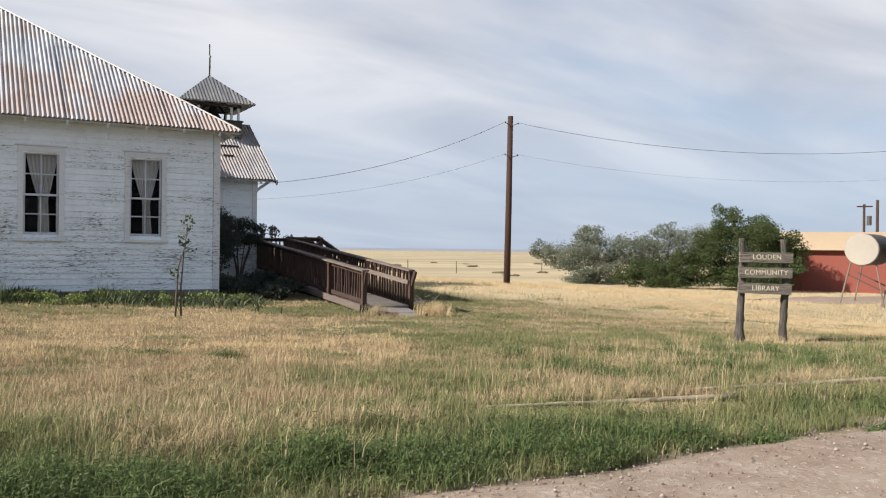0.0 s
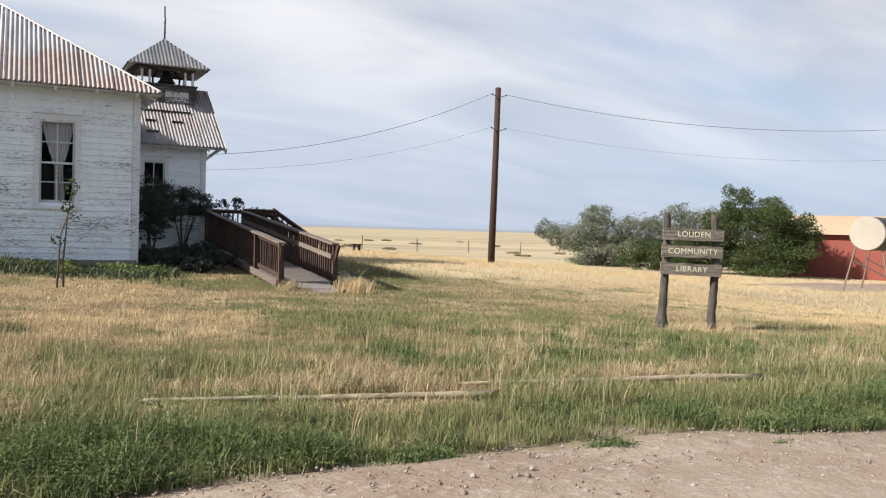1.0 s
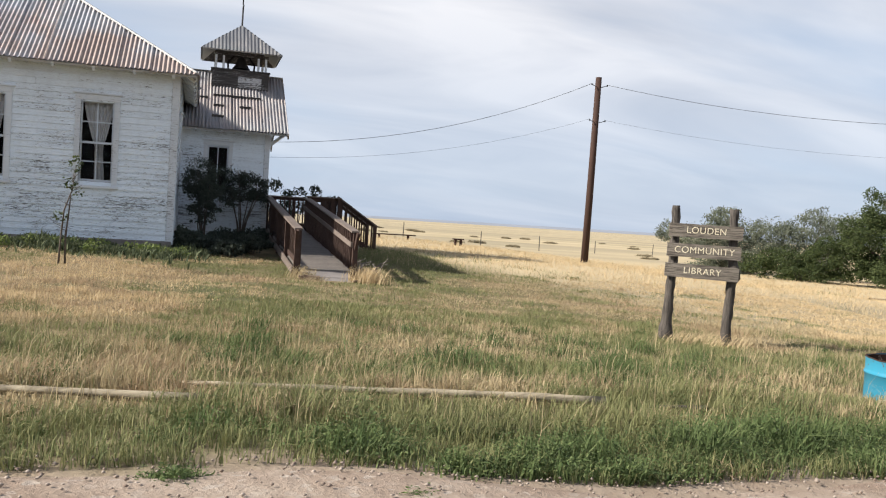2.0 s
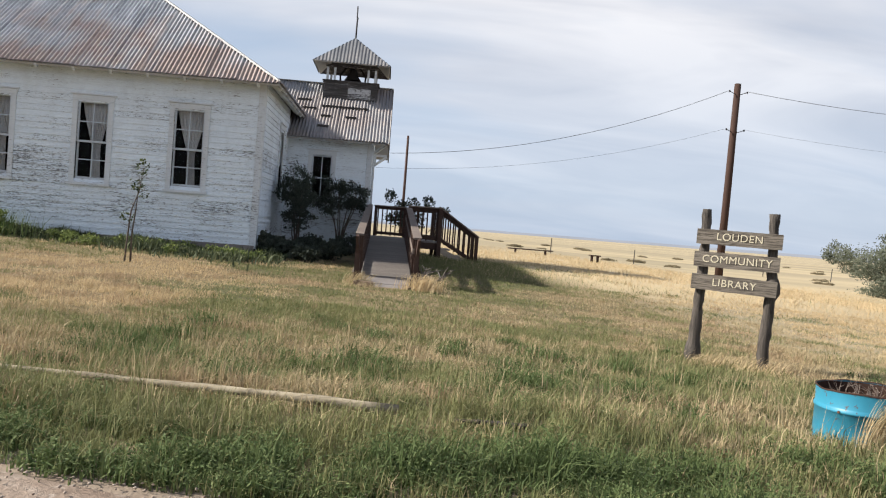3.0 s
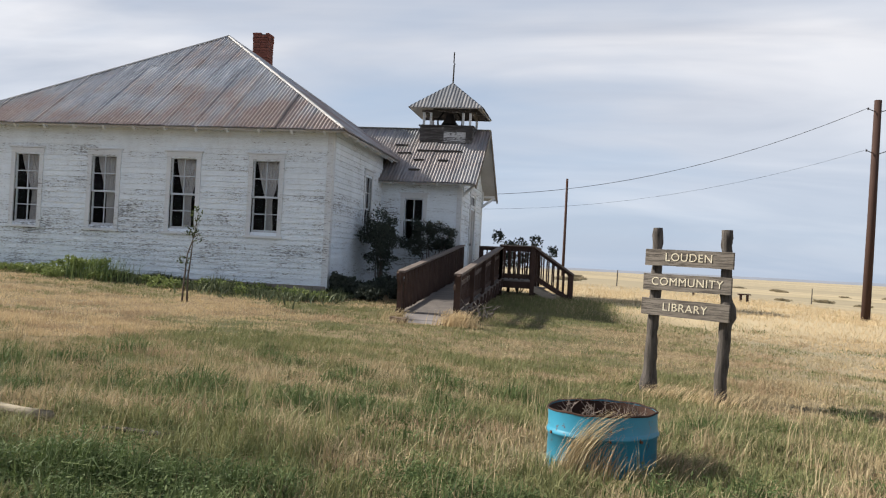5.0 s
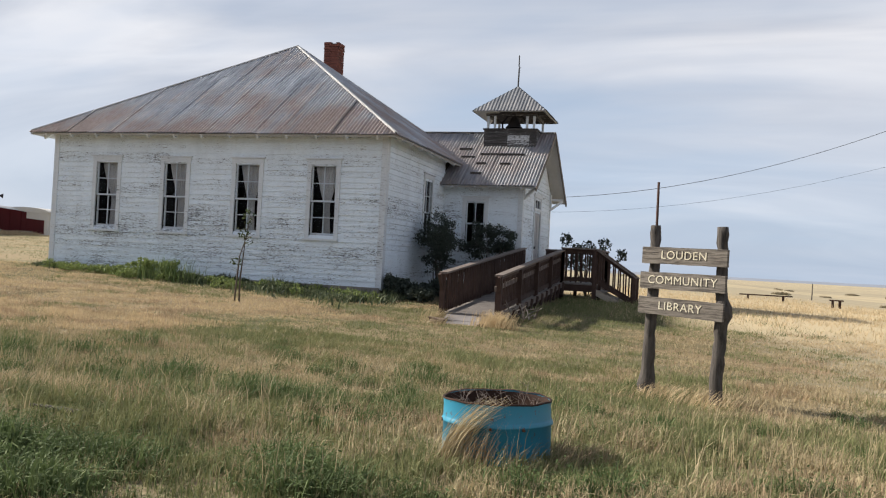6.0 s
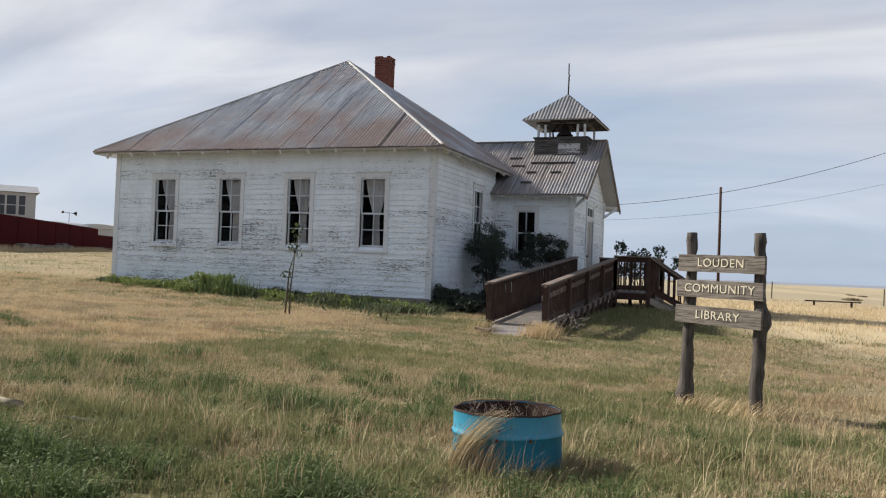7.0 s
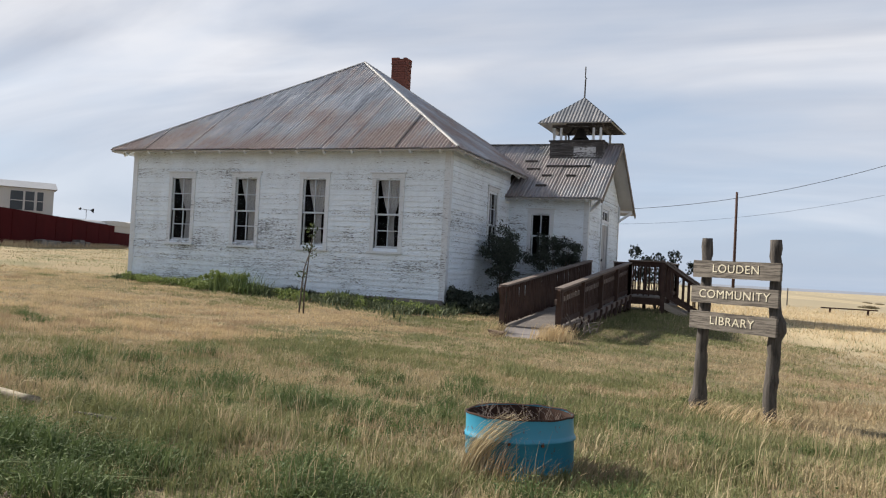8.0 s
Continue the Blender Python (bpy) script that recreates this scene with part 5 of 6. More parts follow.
# the turf near the road and up to the house: tall by the verge, short and matted on the lawn
X0, X1 = -13.0, 15.0
zones = ((-14.9, -12.9, 9400, 26, 0.042, 0.05, 0.16), (-12.9, -11.2, 6400, 25, 0.050, 0.038, 0.125), (-11.2, -7.0, 16300, 23, 0.062, 0.022, 0.078), (-7.0, -0.2, 17600, 16, 0.075, 0.016, 0.060))
sown = [[] for _ in range(5)]
for y0, y1, count, per, spread, h0, h1 in zones:
    x, y, size = tussocks(X0, X1, y0, y1, count, per, spread)
    tuft_kind = np.repeat(rng.uniform(0, 1, len(x) // per), per)
    h = rng.uniform(h0, h1, len(x)) * (0.25 + 1.1 * mottle(x, y, 0.55, 3) + 0.55 * mottle(x, y, 0.16, 7, 2))
    # the grass lies low in front of the fallen rails
    line = -13.06 - 0.163 * (x - 0.37) + np.where(x < 0.5, -0.31, 0.0)
    h = np.where((x > -1.6) & (x < 3.5) & (y < line + 0.14) & (y > line - 0.45), h * np.where(x < 0.3, 0.36, 0.66), h)
    h = np.where((x > 4.3) & (y < -12.2), h * 0.72, h)
    h = np.where(y < -14.1 + 0.2 * np.sin(x * 2.3), h * 0.62, h)
    for lst, arr in zip(sown, (x, y, h * size, np.full(len(x), y0 > -12), tuft_kind)):
        lst.append(arr)
x, y, h, low, tuft_kind = (np.concatenate(v) for v in sown)
k = clear(x, y)
x, y, h, low, tuft_kind = x[k], y[k], h[k], low[k], tuft_kind[k]
share = green_share(x, y)
# a tuft is mostly of one growth
is_green = 0.2 + 0.6 * tuft_kind + rng.uniform(-0.2, 0.2, len(x)) < share
pale = ((y > -9.0 + 0.8 * np.sin(x * 1.3)) & (x < 1.8)) | (x > field_edge(y) - 0.4 + 0.5 * np.sin(y * 1.7))
tawny = mottle(x, y * 1.2, 0.8, 11) + 0.3 * (np.modf(tuft_kind * 7.3)[0] - 0.5) > 0.63 + 0.3 * (x > field_edge(y))
kinds = (("dry_grass", ~is_green & ~pale & ~tawny, STRAW, "dry straw-coloured prairie grass"),
         ("golden_grass", ~is_green & pale & ~tawny, GOLD, "pale golden dry grass on the lawn"),
         ("tawny_grass", ~is_green & tawny, RUSSET, "tawny reddish seed heads among the dry grass"),
         ("green_grass", is_green, OLIVE, "olive green prairie grass among the dry"))
for name, chosen, material, label in kinds:
    for tall in (True, False):
        pick = chosen & (low != tall)
        px, py, ph = x[pick], y[pick], h[pick]
        width = rng.uniform(0.003, 0.006, len(px)) * (1 + 1.9 * np.clip((py + 14.7) / 14, 0, 1))
        if not tall:
            width = width * 1.25
        me = blades(name, px, py, ground_of(px, py), ph, width, 0.95 if tall else 1.4, material, short=not tall)
        tagged(new(name, me), label + (", tall by the road" if tall else ", short and matted"), "grass", "", "stuff")

# the golden field beyond, and the rise on the other side
x, y, s = tussocks(3.0, 60.0, -13.0, 60.0, 60000, 12, 0.20, lambda a, b: ((b > -0.2) | (a > 15)) & (b > -9 - 0.1 * a) & (a < 22 + b * 0.9 + 14) & (rng.uniform(0, 1, len(a)) < np.clip(28 / (np.hypot(a, b + 17) + 1), 0.1, 1) * np.clip((50 - np.hypot(a, b + 17)) / 22, 0, 1)))
far = np.hypot(x, y + 17)
k = clear(x, y)
x, y, s, far = x[k], y[k], s[k], far[k]
g = rng.uniform(0, 1, len(x)) < green_share(x, y)
for sel, name, material, label in ((~g, "field_grass", GOLD, "tall golden dry grass of the open field"), (g, "field_green_grass", OLIVE, "greener grass at the field's near side")):
    me = blades(name, x[sel], y[sel], ground_of(x[sel], y[sel]), rng.uniform(0.05, 0.15, sel.sum()) * s[sel], rng.uniform(0.006, 0.012, sel.sum()) * (0.6 + far[sel] / 30), 1.0, material, short=True)
    tagged(new(name, me), label, "grass", "", "stuff")
# extra olive grass here stands in for part of the shadow's darkness
x, y, s = tussocks(3.4, 6.2, -0.3, 5.0, 800, 15, 0.09)
sow("shade_deepening_grass", "olive grass sown to deepen the shade of house and ramp", OLIVE, x, y, s, 0.05, 0.14, 0.007, 0.014, 0.9)
x, y, s = tussocks(-62, -9.2, -12.5, 45, 15000, 10, 0.25, lambda a, b: (b > -12.5 - 0.0 * a) & (b < 6 - a * 0.95))
near_house = np.clip((x + 22) / 10, 0, 1)
lush = mottle(x, y, 1.6, 31) + rng.uniform(-0.15, 0.15, len(x)) > 0.60 - 0.14 * near_house
for chosen, name, material, label in ((~lush, "rise_grass", STRAW, "dry tawny grass on the rise beside the school"), (lush, "rise_green_grass", OLIVE, "olive grass patches on the rise beside the school")):
    px, py = x[chosen], y[chosen]
    me = blades(name, px, py, ground_of(px, py), rng.uniform(0.03, 0.10, len(px)) * s[chosen], rng.uniform(0.012, 0.022, len(px)), 1.2, material, short=True)
    tagged(new(name, me), label, "grass", "", "stuff")
f = rng.uniform(0, 0.8, 5200)
x, y = -29.2 - 24.8 * f + rng.normal(0, 0.5, len(f)), 13.2 + 36.6 * f + rng.normal(0, 0.4, len(f))
me = blades("wagon_grass", x, y, ground_of(x, y), rng.uniform(0.12, 0.42, len(f)), rng.uniform(0.02, 0.04, len(f)), 0.5, GOLD, short=True)
tagged(new("wagon_grass", me), "tall golden grass along the foot of the red wagon", "grass", "", "stuff")


def leaf_cloud(name, blobs, count, size, material, gap=0.25, flat=0.3, slim=1.0):
    """Many small leaves gathered in uneven clumps; blobs are (x, y, z, rx, ry, rz)."""
    blobs = np.array(blobs, float)
    vol = blobs[:, 3] * blobs[:, 4] * blobs[:, 5]
    which = rng.choice(len(blobs), count, p=vol ** 0.75 / (vol ** 0.75).sum())
    d = rng.normal(0, 1, (count, 3))
    d /= np.linalg.norm(d, axis=1)[:, None]
    r = rng.uniform(0.25, 1.0, count) ** 0.45
    lump = 1 + 0.22 * np.sin(d[:, 0] * 7 + which * 2.1) * np.sin(d[:, 2] * 8 + which) + 0.15 * np.sin(d[:, 1] * 13 + which * 1.3)
    c = blobs[which, :3] + d * blobs[which, 3:] * (r * lump)[:, None]
    q = np.sin(c[:, 0] * 5.1 / max(size * 9, 0.3)) + np.sin(c[:, 1] * 4.7 / max(size * 9, 0.3) + 1) + np.sin(c[:, 2] * 6.3 / max(size * 9, 0.3))
    keep = q > -3 + 6 * gap * rng.uniform(0.4, 1.0, count)
    c, d = c[keep], d[keep]
    n = len(c)
    ax = rng.normal(0, 1, (n, 3)) + d * 0.6
    ax /= np.linalg.norm(ax, axis=1)[:, None]
    up = np.cross(ax, rng.normal(0, 1, (n, 3)) * (1, 1, flat))
    up /= np.linalg.norm(up, axis=1)[:, None] + 1e-9
    ln, wd = rng.uniform(0.7, 1.3, n)[:, None] * size, rng.uniform(0.25, 0.45, n)[:, None] * size * slim
    v = np.stack((c - ax * ln * 0.5, c + up * wd, c + ax * ln * 0.5, c - up * wd), 1).reshape(-1, 3)
    return mesh_from(name, v, np.full(n, 4), np.arange(n * 4), material)


def build_shrub(name, base, blobs, count, size, leaf, label, limbs=7, r=0.03, gap=0.3, category="shrub", group=""):
    shrub = thing(name, base, label, category, group)
    bm = shape()
    b = Vector(base)
    for k in range(limbs):
        t = Vector(blobs[k % len(blobs)][:3]) + Vector((random.uniform(-0.4, 0.4) * blobs[k % len(blobs)][3], random.uniform(-0.4, 0.4) * blobs[k % len(blobs)][4], random.uniform(0, 0.6) * blobs[k % len(blobs)][5]))
        s = b + Vector((random.uniform(-2, 2) * r, random.uniform(-2, 2) * r, -0.1))
        m1, m2 = s.lerp(t, 0.4) + Vector((random.uniform(-1, 1), random.uniform(-1, 1), 1)) * r * 2, s.lerp(t, 0.75) + Vector((random.uniform(-1, 1), random.uniform(-1, 1), 0)) * r * 2
        tube(bm, [s, m1, m2, t], [r, r * 0.7, r * 0.45, r * 0.15], 7)
    part("trunk", bm, BARK, shrub, smooth=True)
    bits = []
    for bx, by, bz, rx, ry, rz in blobs:
        for k in range(9):
            d = Vector((random.gauss(0, 1), random.gauss(0, 1), random.gauss(0, 1))).normalized() * random.uniform(0.45, 0.95)
            f = random.uniform(0.2, 0.42)
            bits.append((bx + d.x * rx, by + d.y * ry, bz + d.z * rz, rx * f, ry * f, rz * f))
        bits.append((bx, by, bz, rx * 0.75, ry * 0.75, rz * 0.75))
    ob = new("crown", leaf_cloud("crown", bits, count, size, leaf, gap))
    ob.parent, ob.matrix_parent_inverse = shrub, place_of(shrub).inverted()
    return shrub


gz = ground_z
build_shrub("lilac_shrub", (0.62, 2.3, gz(0.62, 2.3)), [(0.55, 2.3, 2.55, 0.5, 0.6, 0.55), (0.75, 1.9, 2.2, 0.4, 0.5, 0.45), (0.6, 2.8, 2.2, 0.42, 0.55, 0.45), (0.6, 2.2, 1.75, 0.45, 0.5, 0.3)], 11000, 0.046, DARKLEAF, "dark leafy lilac shrub against the shaded side wall", 8, 0.022, 0.42, group="shrubs by the entrance")
build_shrub("lilac_shrub", (1.55, 3.75, gz(1.55, 3.75)), [(1.35, 3.75, 2.55, 0.42, 0.35, 0.4), (1.75, 3.75, 2.3, 0.45, 0.38, 0.42), (1.2, 3.6, 2.1, 0.42, 0.4, 0.35), (2.0, 3.7, 2.35, 0.28, 0.3, 0.3)], 8500, 0.046, DARKLEAF, "dark leafy lilac shrub before the annex window", 8, 0.022, 0.42, group="shrubs by the entrance")
for a, b, s in ((1.05, 1.2, 0.42), (1.65, 0.3, 0.40), (1.85, 2.4, 0.45), (1.2, -0.5, 0.3)):
    build_shrub("low_shrub", (a, b, gz(a, b)), [(a, b, gz(a, b) + s * 0.6, s, s, s * 0.6), (a - 0.25, b + 0.2, gz(a, b) + s * 0.4, s * 0.8, s * 0.8, s * 0.45)], 2600, 0.06, DARKLEAF, "low dark shrub in the shade between house and ramp", 6, 0.012, 0.3, group="low shrubs in the shade")
build_shrub("low_shrub", (0.45, 0.2, gz(0.45, 0.2)), [(0.4, 0.15, 1.12, 0.42, 0.4, 0.26), (0.8, 0.5, 1.05, 0.4, 0.4, 0.2), (0.2, 0.05, 1.22, 0.16, 0.2, 0.22)], 5000, 0.07, DARKLEAF, "low dark spreading shrub at the house corner", 6, 0.012)
build_shrub("lilac_shrub", (3.5, 8.3, gz(3.5, 8.3)), [(3.5, 8.35, 2.42, 0.26, 0.25, 0.24), (4.0, 8.3, 2.45, 0.26, 0.3, 0.3), (3.2, 8.4, 2.28, 0.35, 0.3, 0.22), (2.75, 8.6, 2.6, 0.2, 0.25, 0.3), (4.5, 8.3, 2.2, 0.24, 0.3, 0.22), (3.3, 8.4, 1.9, 0.8, 0.4, 0.35)], 3000, 0.065, DARKLEAF, "dark shrub with open twigs behind the landing", 9, 0.018, 0.42, group="shrubs by the entrance")
build_shrub("russian_olive", (27.5, 20.3, gz(27.5, 20.3)), [(27.5, 20.3, 2.0, 2.2, 1.8, 1.3), (26.1, 21.6, 1.6, 1.6, 1.4, 1.0), (28.8, 18.9, 1.9, 1.6, 1.4, 1.3), (27.3, 20.6, 2.9, 1.2, 1.1, 0.7), (25.3, 22.6, 1.9, 0.9, 0.9, 0.7), (27.0, 19.9, 0.9, 2.3, 1.6, 0.7), (27.2, 19.8, 0.25, 2.6, 1.6, 0.6)], 36000, 0.082, SILVERLEAF, "silvery grey-green bushy tree in dry grass", 10, 0.09, 0.25, "tree", "bushy trees beyond the sign")
build_shrub("russian_olive", (31.2, 18.4, gz(31.2, 18.4)), [(32.6, 16.6, 2.1, 1.5, 1.5, 1.3), (31.2, 18.4, 2.2, 1.9, 1.7, 1.3), (30.1, 19.4, 1.7, 1.5, 1.4, 1.1), (32.3, 17.2, 2.5, 1.7, 1.5, 1.2), (31.3, 18.5, 3.1, 1.0, 1.0, 0.6), (31.0, 18.0, 0.9, 2.4, 1.8, 0.8), (31.0, 17.8, 0.2, 2.5, 1.8, 0.6)], 31000, 0.082, SILVERLEAF, "silvery grey-green bushy tree beside a darker one", 10, 0.09, 0.25, "tree", "bushy trees beyond the sign")
build_shrub("green_elm_bush", (30.6, 11.5, gz(30.6, 11.5)), [(30.4, 11.7, 2.2, 2.1, 2.1, 1.5), (31.2, 10.8, 2.0, 1.5, 1.5, 1.25), (29.8, 12.4, 3.3, 1.1, 1.1, 1.1), (30.8, 11.3, 3.05, 1.15, 1.15, 0.8), (31.7, 10.2, 1.4, 1.0, 1.0, 0.95), (29.2, 13.0, 2.2, 1.2, 1.2, 1.2), (30.6, 11.5, 0.9, 2.5, 2.5, 0.9), (30.7, 11.3, 0.35, 2.5, 2.3, 0.5)], 76000, 0.078, GREENLEAF, "dense dark green bushy tree with a rounded crown", 12, 0.11, 0.13, "tree", "bushy trees beyond the sign")
build_shrub("dark_bush", (27.4, 14.7, gz(27.4, 14.7)), [(27.0, 15.1, 0.9, 1.3, 1.2, 0.9), (28.2, 14.0, 1.1, 1.3, 1.2, 1.0), (26.1, 15.9, 0.6, 1.0, 0.9, 0.6), (29.0, 13.3, 0.9, 1.1, 1.1, 0.9), (27.6, 14.5, 0.3, 2.0, 1.6, 0.5)], 26000, 0.076, GREENLEAF, "low dark green bush in front of the silvery trees", 9, 0.05, 0.22)
build_shrub("leafy_weed_bush", (-5.5, -0.7, gz(-5.5, -0.7)), [(-5.5, -0.7, 1.28, 0.42, 0.3, 0.2), (-5.0, -0.65, 1.25, 0.3, 0.3, 0.2), (-6.0, -0.6, 1.22, 0.35, 0.25, 0.13)], 1500, 0.06, BRIGHTWEED, "yellow-green leafy weed against the foundation", 6, 0.008, 0.2)

# iris and weeds along the foundation
n = 13000
x = rng.uniform(-9.0, 0.7, n)
y = -0.12 - np.abs(rng.normal(0, 1, n)) * (0.22 + 0.5 * np.clip((x + 6) / 6, 0, 1)) - 0.25 * np.clip((x + 3) / 3, 0, 1)
y = np.where(x > 0.1, y + rng.uniform(0, 2.6, n), y)
tall = (0.05 + 0.32 * np.clip(1.6 * mottle(x, y, 0.9, 41) - 0.3, 0, 1) ** 1.3) * (0.6 + 0.55 * np.clip((x + 8) / 7, 0, 1))
k = clear(x, y) & (x < 2.15)
me = blades("iris_bed", x[k], y[k], ground_of(x[k], y[k]), (rng.uniform(0.45, 1.15, n) * tall)[k], rng.uniform(0.015, 0.045, n)[k], 1.1, IRIS, 0.7)
tagged(new("iris_bed", me), "dense dark green iris leaves along the foundation", "plants", "", "stuff")
bits = [(a, -0.45 - random.uniform(0, 0.6) * (1 + (a + 9) / 14), 0.0) for a in (random.uniform(-8.5, 0.3) for _ in range(46))]
bits = [(a, b, gz(a, b) + 0.1, random.uniform(0.12, 0.3), 0.16, random.uniform(0.07, 0.15)) for a, b, _ in bits]
tagged(new("foundation_weeds", leaf_cloud("foundation_weeds", bits, 6500, 0.06, BRIGHTWEED, 0.2, 0.6, 0.7)), "leafy yellow-green weeds among the iris", "weeds", "", "stuff")
n = 220
x, y = rng.normal(-4.85, 0.4, n), rng.normal(-0.9, 0.2, n)
me = blades("tall_weeds", x, y, ground_of(x, y), rng.uniform(0.2, 0.62, n), rng.uniform(0.012, 0.022, n), 0.3, WEED)
tagged(new("tall_weeds", me), "clump of tall green weeds before the white wall", "weeds", "", "stuff")

# green weeds in clumps on the verge and in the turf: leafy sprays among short blades
clumps = []
for k in range(170):
    a, b = random.uniform(-8, 11), random.choice((random.gauss(-14.32, 0.16), random.gauss(-14.3, 0.2), random.gauss(-13.6, 0.5), random.uniform(-13.5, -8)))
    if -14.72 < b < -7.5 and math.hypot(a - KX, b - KY) > 0.55:
        clumps.append((a, b, random.uniform(0.08, 0.2), random.uniform(0.3, 0.9)))
clumps += [(random.uniform(0.2, 6.5), random.uniform(-12.6, -9.6), random.uniform(0.16, 0.32), random.uniform(0.4, 0.8)) for _ in range(30)]
clumps += [(random.uniform(-6.5, -1.5), random.uniform(-14.6, -13.95), random.uniform(0.24, 0.36), random.uniform(1.2, 1.9)) for _ in range(26)]
clumps += [(1.9, -14.68, 0.2, 1.6), (2.3, -14.7, 0.16, 1.6), (1.6, -14.62, 0.14, 1.6), (2.6, -14.64, 0.2, 1.4), (3.42, -14.16, 0.34, 2.6), (2.95, -14.4, 0.30, 2.2), (3.75, -14.25, 0.28, 2.2), (4.15, -14.1, 0.26, 2.0), (4.2, -14.6, 0.26, 1.8), (3.7, -14.6, 0.22, 1.6), (5.12, -14.05, 0.28, 2.0), (4.9, -13.85, 0.26, 1.6), (2.2, -14.45, 0.26, 1.4), (0.45, -14.74, 0.09, 3.6), (1.3, -15.0, 0.05, 3.0), (1.24, -14.4, 0.22, 1.8), (2.0, -14.5, 0.22, 1.8), (-0.56, -14.62, 0.14, 2.2), (-1.0, -14.5, 0.22, 2.4), (-2.46, -14.25, 0.32, 1.5), (-1.8, -14.4, 0.26, 1.3), (-3.2, -14.2, 0.3, 1.4), (6.3, -13.5, 0.26, 1.0), (7.2, -12.9, 0.26, 0.8), (3.7, -11.9, 0.4, 1.4), (2.6, -11.2, 0.34, 0.9), (4.6, -11.6, 0.3, 0.8), (5.9, -13.6, 0.2, 0.8)]
per = [int(1280 * s * f) for a, _, s, f in clumps]
cx, cy, cs = (np.repeat([c[i] for c in clumps], per) for i in range(3))
n = len(cx)
d = rng.normal(0, 0.62, (n, 2))
fall = np.exp(-(d ** 2).sum(1) * 0.6)
x, y = cx + d[:, 0] * cs, cy + d[:, 1] * cs * 0.8
k = clear(x, y) | (cs < 0.15)
h = (0.02 + rng.uniform(0.15, 0.75, n) * np.minimum(cs, 0.34) * fall * (0.35 + 1.1 * mottle(x, y, 0.22, 21, 2)))[k]
x, y = x[k], y[k]
tagged(new("verge_weeds", blades("verge_weeds", x, y, ground_of(x, y), h, rng.uniform(0.005, 0.012, len(x)), 1.0, WEED)), "bushy green weeds along the road verge", "weeds", "", "stuff")
lx, ly = np.repeat(x, 2), np.repeat(y, 2)
lz = ground_of(lx, ly) + np.repeat(h, 2) * rng.uniform(0.35, 1.1, len(lx))
m = len(lx)
c = np.stack((lx + rng.normal(0, 0.03, m), ly + rng.normal(0, 0.03, m), lz), 1)
ax = rng.normal(0, 1, (m, 3)) * (1, 1, 0.5)
ax *= (rng.uniform(0.006, 0.015, m) / np.linalg.norm(ax, axis=1))[:, None]
up = np.cross(ax, rng.normal(0, 1, (m, 3)) * (0.4, 0.4, 1.0))
up *= (rng.uniform(0.002, 0.005, m) / np.linalg.norm(up, axis=1))[:, None]
v = np.stack((c - ax, c + up, c + ax, c - up), 1).reshape(-1, 3)
tagged(new("weed_leaves", mesh_from("weed_leaves", v, np.full(m, 4), np.arange(m * 4), WEED)), "small feathery green leaves of the verge weeds", "weeds", "", "stuff")

# pale seed stalks, and the tuft bent over the barrel
x, y, s = tussocks(-9, 12, -14.4, -9.5, 460, 7, 0.05)
k = clear(x, y)
me = blades("seed_stalks", x[k], y[k], ground_of(x[k], y[k]), rng.uniform(0.16, 0.32, k.sum()), rng.uniform(0.003, 0.006, k.sum()), 0.5, STRAW)
tagged(new("seed_stalks", me), "pale dry seed stalks standing over the grass", "grass", "", "stuff")


def tuft(name, label, x, y, n, spread, h0, h1, lean_x, lean_y, material, w=0.006, loose=0.16):
    px, py = rng.normal(x, spread, n), rng.normal(y, spread, n)
    h = rng.uniform(h0, h1, n)
    z = ground_of(px, py)
    steps = 5
    v, idx = [], []
    side = rng.uniform(0, 2 * np.pi, n)
    cx, cy = np.cos(side) * w / 2, np.sin(side) * w / 2
    jx, jy = rng.normal(0, loose, n), rng.normal(0, loose, n)
    rows = []
    for i in range(steps + 1):
        f = i / steps
        ox, oy = (lean_x + jx) * h * f ** 1.8, (lean_y + jy) * h * f ** 1.8
        oz = h * (f - 0.42 * f ** 2.6 * min(1.0, abs(lean_x) + abs(lean_y)))
        t = 1 - 0.75 * f
        rows.append((np.stack((px + ox - cx * t, py + oy - cy * t, z - 0.03 + oz), 1), np.stack((px + ox + cx * t, py + oy + cy * t, z - 0.03 + oz), 1)))
    v = np.stack([p for r in rows for p in r], 1).reshape(-1, 3)
    base = np.arange(n)[:, None] * (2 * (steps + 1))
    idx = np.concatenate([base + np.array([2 * i, 2 * i + 1, 2 * i + 3, 2 * i + 2]) for i in range(steps)], 1)
    tagged(new(name, mesh_from(name, v, np.full(n * steps, 4), idx.ravel(), material)), label, "grass", "", "stuff")


tuft("bent_grass_tuft", "long dry grass tuft bent over the barrel's side", 5.50, -13.25, 210, 0.035, 0.30, 0.52, 0.46, 0.14, STRAW, 0.005, 0.07)
tuft("bent_grass_tuft", "shorter tawny grass below the bent tuft", 5.62, -13.24, 150, 0.07, 0.12, 0.30, 0.2, 0.1, RUSSET, 0.005)
tuft("barrel_grass", "dry grass round the foot of the barrel", 5.75, -13.2, 260, 0.2, 0.06, 0.2, 0.25, -0.05, STRAW)
# this brown tuft stands in for the barrel's dark brown shadow
tuft("barrel_grass", "tawny grass tuft added to brown the barrel's shadow", 6.06, -12.88, 300, 0.13, 0.08, 0.25, 0.45, -0.15, RUSSET)
tuft("post_grass", "straw tuft round the sign's post", 6.37, -8.82, 380, 0.17, 0.08, 0.24, 0.5, 0.0, GOLD)
